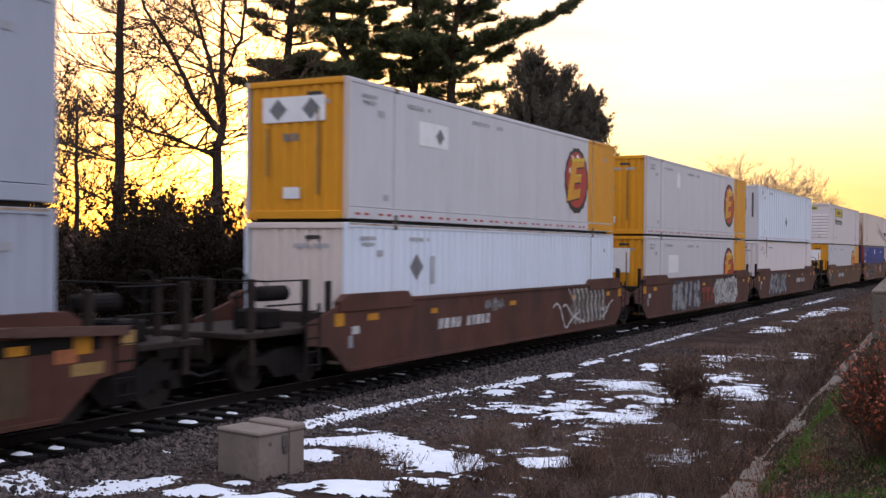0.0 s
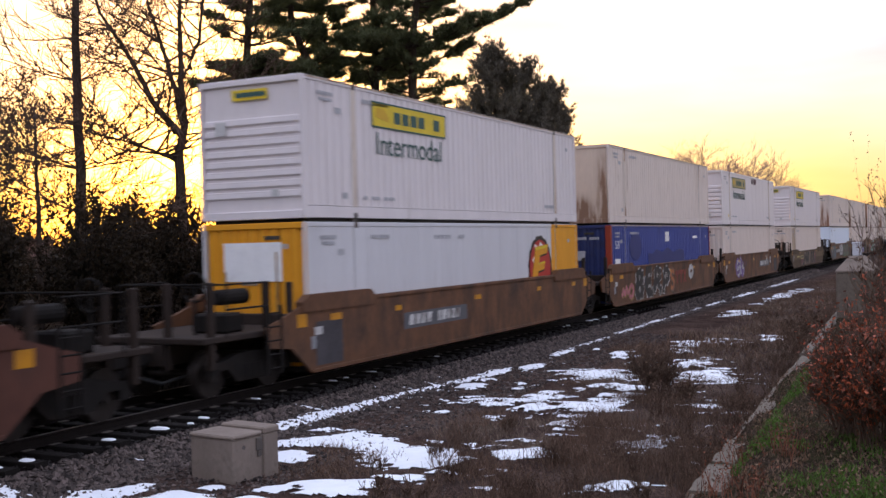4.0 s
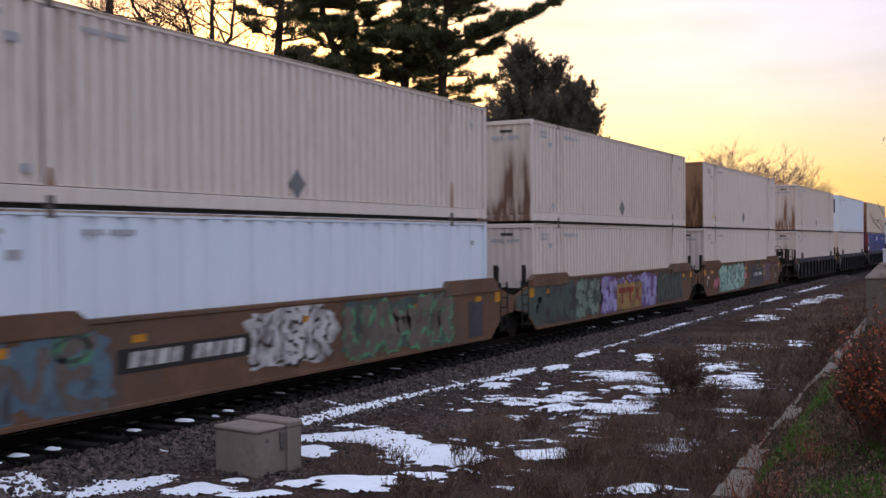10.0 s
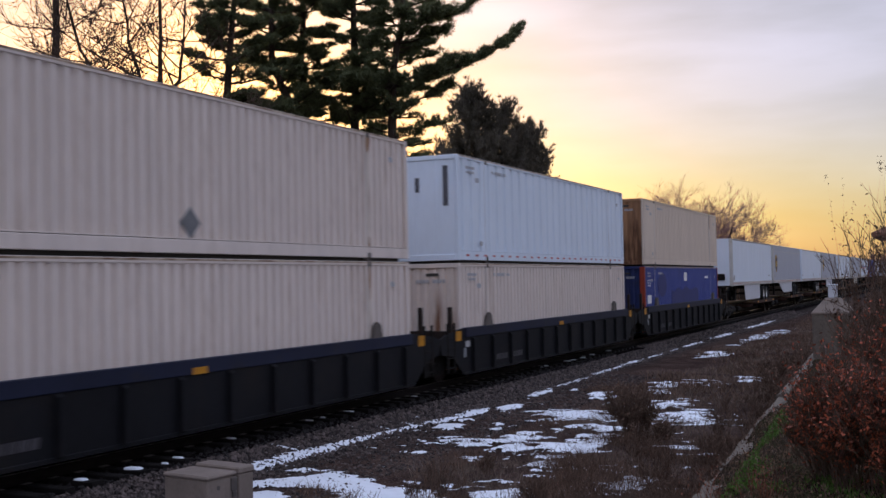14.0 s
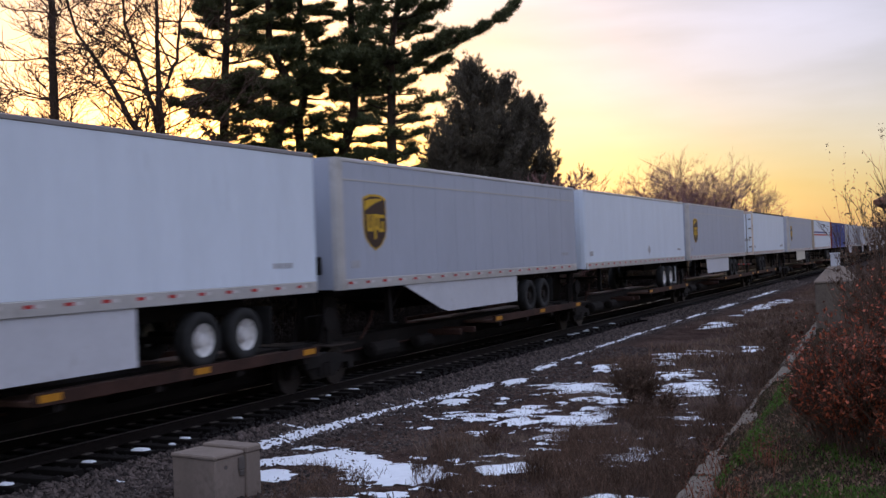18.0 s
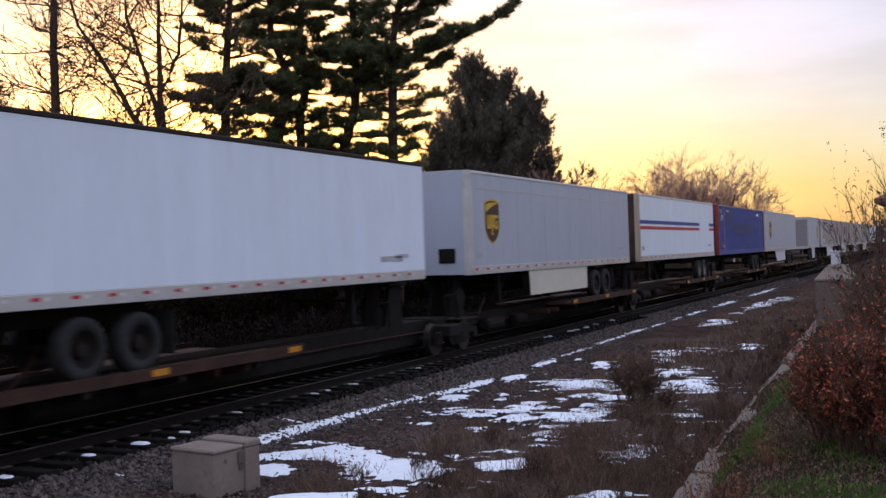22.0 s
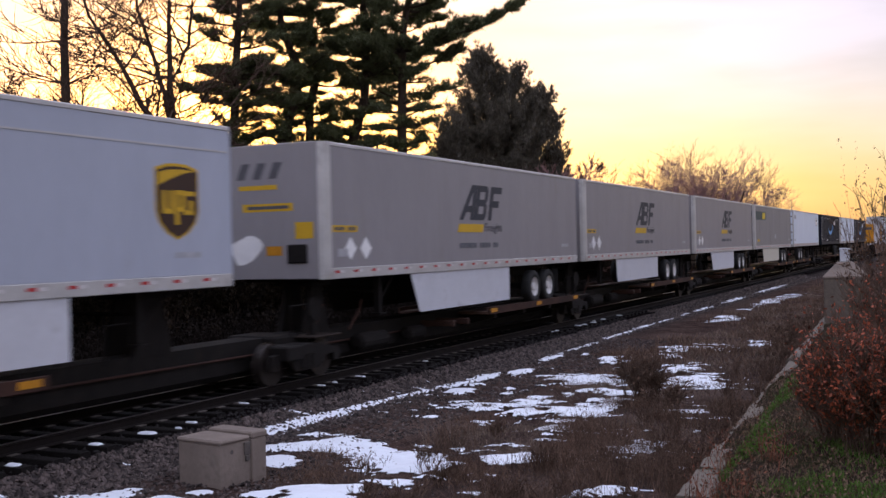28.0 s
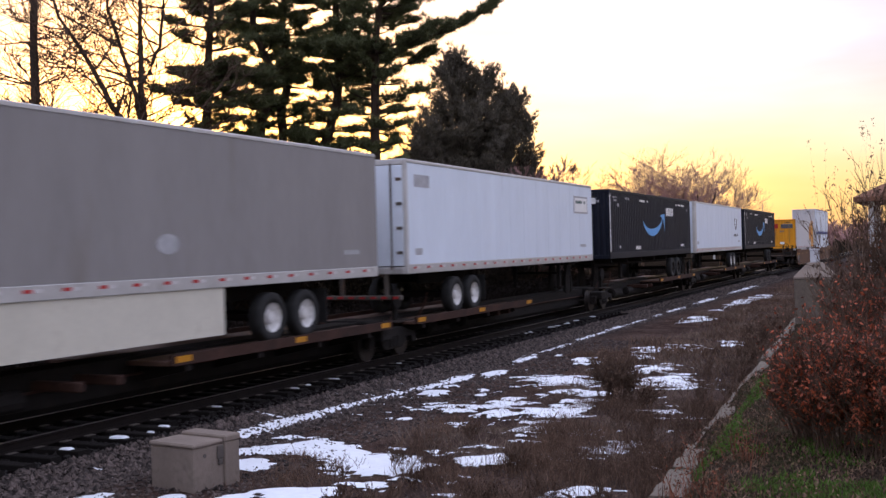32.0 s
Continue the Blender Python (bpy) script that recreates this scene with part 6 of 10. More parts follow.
b = plate("yellow_sign", u7, 3.55, 5.2, 0.76, 1.02, "wornyellow", SX + 0.004, "worn yellow sign with dark bars")
bars("sign_print", b, 3.75, 5.0, 0.81, 0.97, 4, "slate", SX + 0.0085, seed=3)
plate("worn_yellow_strip", u7, 1.9, 2.87, 0.9, 1.01, "wornyellow", SX + 0.003)
c = container(143.2, 0.30, "cream container with a tan stained bay in a well car", "cream", "fine", "ribs", rusty=1)
plate("stained_bay", c, 0.2, 1.85, 0.3, 2.78, "stain", 1.291, "tan stained bay")
hunt_container(143.2, 3.27)

well_car(166.4, "greencar", "well car covered in faded green, grey and brown sprayed paint", (True, False), (3.3, "black"), [(6.3, 8.8, 0.40, 1.48, "gwhite", "gblack", "gwhite", "MSR", 0.12), (9.3, 14.0, 0.28, 1.46, "gtaupe", "gleaf", "gmoss", "UAMER", 0.2), (-0.3, 2.9, 0.26, 1.4, "gtaupe", "gblue", "gblue", "ANE", 0.13), (1.8, 2.7, 0.95, 1.45, "gmoss", "gleaf", "gmoss", "O")])
container(166.4, 0.30, "cold white container with wide upright ribs in a well car", "cold", "wide", "smooth", "cold")
c = container(166.4, 3.27, "cream container with rust running down its front end", "cream", "fine", "ribs", "cream", rusty=1)
diamond(c, 7.85, 0.55, 0.28, "dimmark", 1.298)

c = well_car(185.55, "greencar", "well car with purple and green sprayed clouds round a block mark", (False, False), None, [(5.4, 7.0, 0.28, 1.48, "glilac", "gpurple", "gpurple", "SK", 0.2), (7.0, 9.6, 1.1, 1.5, "glilac", "gpurple", None, "~S~"), (9.6, 11.5, 0.28, 1.48, "glilac", "gpurple", "gpurple", "RU", 0.2), (3.0, 5.3, 0.3, 1.45, "gsage", "gmoss", "gmoss", "SC", 0.2), (0.4, 3.0, 0.26, 1.48, "gmoss", "slate", "slate", "HNE", 0.17), (11.8, 15.2, 0.28, 1.46, "gmoss", "slate", "slate", "APHIKA", 0.12)])
outline("sprayed_field", c, [(-1.35, 0.85), (-0.6, 0.76), (-0.1, 0.28), (0.55, 0.27), (0.5, 1.5), (-0.1, 1.52), (-1.0, 1.26), (-1.4, 1.18)], "gmoss", SX + 0.001, "dark green and black sprayed end")
plate("mark_backing", c, 6.95, 9.7, 0.3, 1.2, "gochre", SX + 0.0165)
stencil(c, 7.1, 9.6, 0.5, 1.05, "ttred", 0.022)
container(185.55, 0.30, "cream container with fine upright folds in a well car", "cream", "fine", "ribs")
c = container(185.55, 3.27, "cream container with dark rust streaks on its front end", "cream", "fine", "ribs", "cream", rusty=2)
diamond(c, 7.9, 0.55, 0.28, "dimmark", 1.298)

c = well_car(204.8, "tancar", "ochre-brown well car with mint-green and pink sprayed lettering", (False, True), None, [(2.3, 7.5, 0.28, 1.47, "gmint", "slate", "ggreen", "PUSER", 0.2), (1.2, 2.4, 0.35, 1.0, "gpink", "gpink", None, "~", 0.2), (5.5, 6.6, 1.2, 1.5, "gpink", "gpink", None, "~"), (14.5, 16.2, 1.02, 1.45, "ghaze", "ghaze", None, "O~", 0.12)], marks=False)
outline("repainted_patch", c, [(8.9, 0.22), (8.85, 0.8), (8.95, 1.4), (9.3, 1.46), (9.6, 1.3), (10.0, 1.47), (10.6, 1.42), (11.2, 1.5), (11.7, 1.35), (12.15, 1.1), (12.18, 0.22)], "slate", SX + 0.001, "dark repainted patch", 0.001)
outline("pink_blot", c, [(7.0, 0.72), (7.3, 0.62), (7.8, 0.66), (8.1, 0.8), (8.05, 0.98), (7.75, 1.05), (7.3, 0.9), (7.5, 1.3), (7.35, 1.32), (7.15, 0.95)], "gpink", SX + 0.003, "pink sprayed blot", 0.001)
outline("purple_smudge", c, [(12.4, 0.5), (12.9, 0.42), (14.1, 0.4), (14.3, 0.7), (13.9, 1.05), (14.2, 1.3), (13.6, 1.42), (12.9, 1.3), (12.5, 1.45), (12.3, 1.1)], "ghaze", SX + 0.001, "thin purple sprayed smudge", 0.001)
plate("number_backing", c, 9.5, 12.08, 0.70, 1.02, "navy", SX + 0.002)
bars("number_bars", c, 9.65, 10.65, 0.77, 0.95, 4, "gwhite", SX + 0.007, "white reporting mark bars", 2)
bars("number_bars", c, 10.85, 11.95, 0.77, 0.95, 6, "gwhite", SX + 0.007, "white number bars", 3)
plate("ochre_patch", c, 12.14, 12.75, 0.70, 1.03, "gochre", SX + 0.003, "plain ochre patch")
for a, b, z0, z1 in ((10.5, 10.75, 1.25, 1.38), (10.8, 11.15, 1.1, 1.17)):
    plate("ochre_patch", c, a, b, z0, z1, "gochre", SX + 0.003)
part("square_mark", Shape().box(SX, SX + 0.004, 15.4, 15.89, 0.72, 0.76).box(SX, SX + 0.004, 15.4, 15.89, 0.52, 0.56).box(SX, SX + 0.004, 15.4, 15.44, 0.56, 0.72).box(SX, SX + 0.004, 15.85, 15.89, 0.56, 0.72), "gwhite", c, "white outlined square")
container(204.8, 0.30, "cream container in a well car", "cream", "shallow", "ribs")
c = container(204.8, 3.27, "cream container with a rust-brown front end", "cream", "shallow", "smooth", "brown", rusty=2)
diamond(c, 7.85, 0.55, 0.28, "dimmark", 1.298)

for k, (y, lab) in enumerate(((227.9, "cream container with rust streaks, stacked"), (247.0, ""), (266.3, ""))):
    c = well_car(y, "blackcar", "black well car with upright ribs and a navy blue top chord", (k == 0, k == 2), None, style="ribbed")
    bars("number_bars", c, 2.2, 3.1, 0.42, 0.58, 4, "slate", SX + 0.002, "faded reporting mark bars", 2)
    bars("number_bars", c, 3.3, 4.5, 0.42, 0.58, 6, "slate", SX + 0.002, "faded number bars", 3)
    if k == 0:
        part("end_chord", Shape().box(SX - 0.05, SX + 0.03, -1.45, 0.08, 1.2, 1.46, 0.01), "blackcar", c)
        outline("red_smear", c, [(-1.4, 1.22), (-0.3, 1.22), (-0.1, 1.34), (-0.4, 1.42), (-1.4, 1.4)], "gplum", SX + 0.031, "dark red sprayed smear", 0.002)
        for a in (0.35, 1.0):
            outline("grey_smear", c, [(a, 1.2), (a + 0.35, 1.2), (a + 0.42, 1.4), (a + 0.08, 1.42)], "slate", SX + 0.031, "grey sprayed smear", 0.002)
container(227.9, 0.30, "cream container with fine upright folds and rusty front end", "cream", "fine", "ribs", rusty=1)
c = container(227.9, 3.27, "cream container with fine upright folds and rust streaks", "cream", "fine", "ribs", rusty=1)
diamond(c, 7.85, 0.55, 0.28, "dimmark", 1.298)
container(247.0, 0.30, "cream container with fine upright folds in a black well car", "cream", "fine", "ribs", rusty=1)
c = container(247.0, 3.27, "cold white container with wide upright ribs", "cold", "wide", "smooth", "cold", tape=True)
part("end_mark", Shape().box(0.0, 0.12, 0.01, 0.02, 1.9, 2.3), "mark", c)
part("end_mark", Shape().box(0.85, 1.0, 0.01, 0.02, 1.5, 2.6), "mark", c)
blue_container(266.3, 0.30)
c = container(266.3, 3.27, "tan container with a rusty front end", "tan", "shallow", "ribs", "brown", rusty=2)
plate("front_bay", c, 0.2, 1.85, 0.3, 2.78, "tan", 1.2915)


# ---- road trailers on spine cars ----
TZ0, TZ1 = 2.08, 5.0     # underside and top of a trailer body


def tandem(tr, y, rims="rim", axles=(0.0, 1.27)):
    """Two axles with double tyres, slider frame and mud flap, at y and y + 1.27."""
    part("axle_slider", shared(("slider",), lambda: Shape().box(-0.55, -0.45, -0.9, 2.2, 1.75, 2.05, 0.02).box(0.45, 0.55, -0.9, 2.2, 1.75, 2.05, 0.02).box(-0.5, 0.5, -0.5, -0.4, 1.78, 2.0).box(-0.5, 0.5, 1.7, 1.8, 1.78, 2.0).mesh("axle_slider", MAT["under"])), "under", tr, at=pose(0, y, 0))

    def tyre_mesh():
        s, n = Shape(), 28
        prof = [(0.98, 0.30), (0.98, 0.46), (1.01, 0.50), (1.07, 0.51), (1.18, 0.51), (1.24, 0.50), (1.27, 0.46), (1.27, 0.30)]
        vs = [(x, r * math.cos(2 * math.pi * i / n), r * math.sin(2 * math.pi * i / n)) for i in range(n) for x, r in prof]
        m = len(prof)
        return s.add(vs, [(i * m + k, i * m + (k + 1) % m, ((i + 1) % n) * m + (k + 1) % m, ((i + 1) % n) * m + k) for i in range(n) for k in range(m)]).mesh("tyre", MAT["tyre"], True)

    def rim_mesh():
        s, n = Shape(), 24
        prof = [(1.26, 0.30), (1.20, 0.27), (1.12, 0.16), (1.15, 0.13), (1.24, 0.11), (1.25, 0.0)]
        vs = [(x, r * math.cos(2 * math.pi * i / n), r * math.sin(2 * math.pi * i / n)) for i in range(n) for x, r in prof]
        m = len(prof)
        return s.add(vs, [(i * m + k, i * m + k + 1, ((i + 1) % n) * m + k + 1, ((i + 1) % n) * m + k) for i in range(n) for k in range(m - 1)]).mesh("wheel_rim", MAT[rims])
    for dy in axles:
        w = part("axle", shared(("taxle",), lambda: Shape().wheel(-1.1, 1.1, 0, 0, 0.07, 10).mesh("axle", MAT["under"])), "under", tr, at=pose(0, y + dy, 1.41))
        for q in (0, 180):
            part("tyre", shared(("tyre",), tyre_mesh), "tyre", w, at=pose(0, 0, 0, 0, 0, q))
            part("wheel_rim", shared(("rimm", rims), rim_mesh), rims, w, at=pose(0, 0, 0, 0, 0, q))
    part("mud_flap", shared(("flap",), lambda: Shape().box(0.6, 1.25, -0.012, 0.012, 1.15, 1.9).mesh("mud_flap", MAT["tyre"])), "tyre", tr, at=pose(0, y + 2.1, 0))


def landing_gear(tr, y):
    s = Shape()
    for x in (-0.85, 0.85):
        s.box(x - 0.07, x + 0.07, y - 0.07, y + 0.07, 1.2, 2.05, 0.01).box(x - 0.14, x + 0.14, y - 0.14, y + 0.14, 1.16, 1.2)
    s.tube([(-0.85, y, 1.7), (0.85, y, 1.7)], [0.04] * 2, 6).tube([(0.85, y, 1.4), (0.85, y + 0.7, 2.0)], [0.03] * 2, 6)
    part("landing_gear", s, "under", tr)


def trailer(along, L, label, paint="grey", skirt=None, rev=False, nose="plain", seams=1.22, wheels=True, tape=True, band=False, wheel_at=None, rims="rim", top="alu", skirt_paint="skirt", corner="alu", cut=0.5, foot=1.12, nose_paint=None, frame_paint="rail"):
    """A box trailer. rev: its doors and wheels lead."""
    tr = thing("box_trailer", label, "trailer", "trailers on the train")
    ROLLING.append((tr, along, 0.0))

    def wall():
        pts, k = [(1.285, 0.1)], seams
        while seams and k < L - 0.6:
            pts += [(1.285, k - 0.014), (1.2885, k - 0.009), (1.2885, k + 0.009), (1.285, k + 0.014)]
            k += seams
        return Shape().prism(pts + [(1.285, L - 0.06), (1.24, L - 0.06), (1.24, 0.1)], TZ0 + 0.24, TZ1 - 0.1, "z").mesh("side_wall", MAT[paint])
    part("side_wall", shared(("twall", L, paint, seams), wall), paint, tr)
    part("side_wall", shared(("tfar", L, paint), lambda: Shape().box(-1.29, -1.24, 0.06, L - 0.06, TZ0 + 0.24, TZ1 - 0.1).mesh("side_wall", MAT[paint])), paint, tr)
    part("roof", shared(("troof", L), lambda: Shape().prism([(-1.27, TZ1 - 0.06), (1.27, TZ1 - 0.06), (1.22, TZ1 - 0.005), (0.6, TZ1 + 0.01), (-0.6, TZ1 + 0.01), (-1.22, TZ1 - 0.005)], 0.08, L - 0.04, "y").mesh("roof", MAT["alu"])), "alu", tr)
    part("floor", shared(("tfloor", L), lambda: Shape().box(-1.25, 1.25, 0.1, L - 0.05, TZ0 + 0.02, TZ0 + 0.14).mesh("floor", MAT["under"])), "under", tr)
    for sx in (1, -1):
        part("bottom_rail", shared(("tbr", L, sx, paint), lambda: Shape().box(*sorted((sx * 1.24, sx * 1.302)), 0.06, L - 0.03, TZ0, TZ0 + 0.235, 0.012).mesh("bottom_rail", MAT["alu"])), "alu", tr)
        part("top_rail", shared(("ttr", L, sx, top), lambda: Shape().box(*sorted((sx * 1.23, sx * 1.302)), 0.06, L - 0.03, TZ1 - 0.105, TZ1 - 0.01, 0.02).mesh("top_rail", MAT[top])), top, tr)
    if band:
        part("upper_band", shared(("tband", L, paint), lambda: Shape().box(1.28, 1.294, 0.12, L - 0.1, TZ1 - 0.5, TZ1 - 0.47).mesh("upper_band", MAT["alu"])), "alu", tr, "thin moulding below the roof")
    d = 0.0 if not rev else 0.0
    if nose == "shutter":
        for k in range(6):
            part("shutter_slat", shared(("shslat",), lambda: Shape().box(-1.14, 1.14, 0.03, 0.07, 0.0, 0.40, 0.008).mesh("shutter_slat", MAT["warmgrey"])), "warmgrey", tr, "roll-up door slat", at=pose(0, 0, TZ0 + 0.18 + 0.405 * k))
        part("door_handle", Shape().box(-0.2, 0.15, 0.01, 0.035, TZ0 + 0.28, TZ0 + 0.36, 0.01), "cast", tr, "dark door latch")
        part("rear_frame", Shape().box(-1.3, -1.16, 0.0, 0.12, TZ0, TZ1, 0.02).box(1.16, 1.3, 0.0, 0.12, TZ0, TZ1, 0.02).box(-1.16, 1.16, 0.0, 0.12, TZ1 - 0.28, TZ1, 0.02).box(-1.16, 1.16, 0.0, 0.12, TZ0 - 0.06, TZ0 + 0.17, 0.02), "rail", tr, "grey metal door frame")
        part("bumper", Shape().box(-1.1, 1.1, 0.02, 0.12, 1.34, 1.48, 0.02).box(-0.7, -0.6, 0.04, 0.12, 1.48, 2.1).box(0.6, 0.7, 0.04, 0.12, 1.48, 2.1).box(-0.45, 0.45, 0.05, 0.1, 1.62, 1.95, 0.02), "cast", tr, "steel rear bumper with a light panel")
        for k in (-0.95, -0.35, 0.35, 0.95):
            part("tail_reflector", Shape().box(k - 0.12, k + 0.12, 0.012, 0.018, 1.38, 1.44), "redtape", tr, "red reflector strip")
    elif nose == "doors":
        for a, b in ((-1.2, -0.012), (0.012, 1.2)):
            dr = part("door", shared(("tdoor", a, paint), lambda: Shape().box(a, b, 0.0, 0.07, TZ0 + 0.2, TZ1 - 0.16, 0.015).mesh("door", MAT[paint])), paint, tr)
            for k in (a + 0.32, b - 0.32):
                part("lock_rod", shared(("trod", round(k, 2)), lambda: Shape().tube([(k, -0.03, TZ0 + 0.12), (k, -0.03, TZ1 - 0.12)], [0.022] * 2, 6).mesh("lock_rod", MAT["cast"])), "cast", dr)
            h = b - 0.02 if a > 0 else a + 0.02
            for q in range(4):
                part("hinge", shared(("thinge", a, q), lambda: Shape().box(h - 0.16 if a > 0 else h, h if a > 0 else h + 0.16, -0.02, 0.0, TZ0 + 0.5 + 0.62 * q, TZ0 + 0.58 + 0.62 * q).mesh("hinge", MAT["cast"])), "cast", dr)
        part("rear_frame", shared(("tframe", frame_paint), lambda: Shape().box(-1.3, -1.2, 0.0, 0.12, TZ0, TZ1, 0.02).box(1.2, 1.3, 0.0, 0.12, TZ0, TZ1, 0.02).box(-1.2, 1.2, 0.0, 0.12, TZ1 - 0.15, TZ1, 0.02).box(-1.2, 1.2, 0.0, 0.12, TZ0, TZ0 + 0.18, 0.02).mesh("rear_frame", MAT[frame_paint])), frame_paint, tr)
        part("bumper", shared(("tbump",), lambda: Shape().box(-1.1, 1.1, 0.02, 0.12, 1.42, 1.54, 0.02).box(-0.7, -0.6, 0.04, 0.12, 1.54, 2.1).box(0.6, 0.7, 0.04, 0.12, 1.54, 2.1).mesh("bumper", MAT["cast"])), "cast", tr, "steel rear bumper")
        s = Shape()
        for k in range(7):
            s.box(-1.08 + k * 0.32, -0.92 + k * 0.32, 0.012, 0.018, 1.45, 1.51)
        part("bumper_tape", s, "redtape", tr)
    else:
        def nosewall():
            # front wall with rounded upright corners
            pts = [(-1.3, 0.22), (-1.29, 0.1), (-1.24, 0.03), (-1.12, 0.0), (1.12, 0.0), (1.24, 0.03), (1.29, 0.1), (1.3, 0.22)]
            return Shape().prism(pts, TZ0 + 0.02, TZ1 - 0.02, "z").mesh("front_wall", MAT[nose_paint or paint])
        part("front_wall", shared(("tnose", nose_paint or paint), nosewall), paint, tr)
        part("corner_post", shared(("tcorner", corner), lambda: Shape().prism([(1.13, -0.006), (1.245, 0.024), (1.297, 0.095), (1.307, 0.24), (1.28, 0.24), (1.27, 0.1), (1.2, 0.04)], TZ0, TZ1 - 0.01, "z").mesh("corner_post", MAT[corner])), corner, tr, "rounded metal corner post")
        part("air_connection", shared(("tconn",), lambda: Shape().box(0.35, 0.85, -0.05, 0.0, TZ0 + 0.35, TZ0 + 0.75, 0.03).mesh("air_connection", MAT["under"])), "under", tr, "dark connection box on the nose")
    part("end_wall", shared(("tend", L, paint), lambda: Shape().box(-1.29, 1.29, L - 0.06, L, TZ0 + 0.05, TZ1 - 0.05, 0.02).mesh("end_wall", MAT[paint])), paint, tr)
    if tape:
        for mat, off in (("redtape", 0.0), ("whitetape", 0.19)):
            def dashes():
                s, k = Shape(), 0.35 + off
                while k < L - 0.4:
                    s.box(1.302, 1.3055, k, k + 0.18, TZ0 + 0.12, TZ0 + 0.175)
                    k += 0.78
                return s.mesh("reflective_tape", MAT[mat])
            part("reflective_tape", shared(("ttape", L, mat), dashes), mat, tr)["kind"] = "stuff"
    flip = (lambda v: L - v) if rev else (lambda v: v)
    if wheels:
        wy = wheel_at if wheel_at is not None else L - 4.75
        if rev:
            tandem(tr, (wheel_at if wheel_at is not None else 3.4), rims=rims)
        else:
            tandem(tr, wy, rims=rims)
        landing_gear(tr, flip(2.95))
    part("kingpin_plate", Shape().box(-0.9, 0.9, *sorted((flip(0.4), flip(1.8))), TZ0 - 0.06, TZ0 + 0.02), "under", tr)
    if skirt:
        a, b = skirt
        form = [(a, TZ0), (a + cut * 0.84, foot + 0.08), (a + cut, foot), (b, foot), (b, TZ0)]
        part("side_skirt", shared(("skirt", a, b, skirt_paint, cut, foot), lambda: Shape().prism(form, 1.24, 1.262, "x").mesh("side_skirt", MAT[skirt_paint])), skirt_paint, tr, "pale side skirt")
        # far skirt in underframe black, the shade beneath the trailer painted in
        part("side_skirt", shared(("skirtf", a, b, cut, foot), lambda: Shape().prism(form, -1.262, -1.24, "x").mesh("side_skirt", MAT["under"])), "under", tr)
    bars("small_print", tr, L - 1.6, L - 0.9, 2.62, 2.72, 4, "fademark", 1.2895, seed=int(along))
    plate("small_notice", tr, 0.5, 0.9, 2.55, 2.72, "fademark", 1.2895)
    return tr


def chassis_container(along, kind):
    """A container on a road chassis."""
    ch = thing("container_chassis", "dark steel road chassis under a container on a spine car", "chassis", "container chassis on the train")
    ROLLING.append((ch, along, 0.0))
    part("frame_rail", Shape().box(0.35, 0.5, 0.3, 15.9, 1.75, 2.06, 0.02), "under", ch)
    part("frame_rail", Shape().box(-0.5, -0.35, 0.3, 15.9, 1.75, 2.06, 0.02), "under", ch)
    for k in range(7):
        part("cross_member", shared(("xm",), lambda: Shape().box(-1.2, 1.2, -0.06, 0.06, 1.88, 2.06).mesh("cross_member", MAT["under"])), "under", ch, at=pose(0, 0.5 + k * 2.5, 0))
    tandem(ch, 11.8, rims="under")
    landing_gear(ch, 3.0)
    return ch


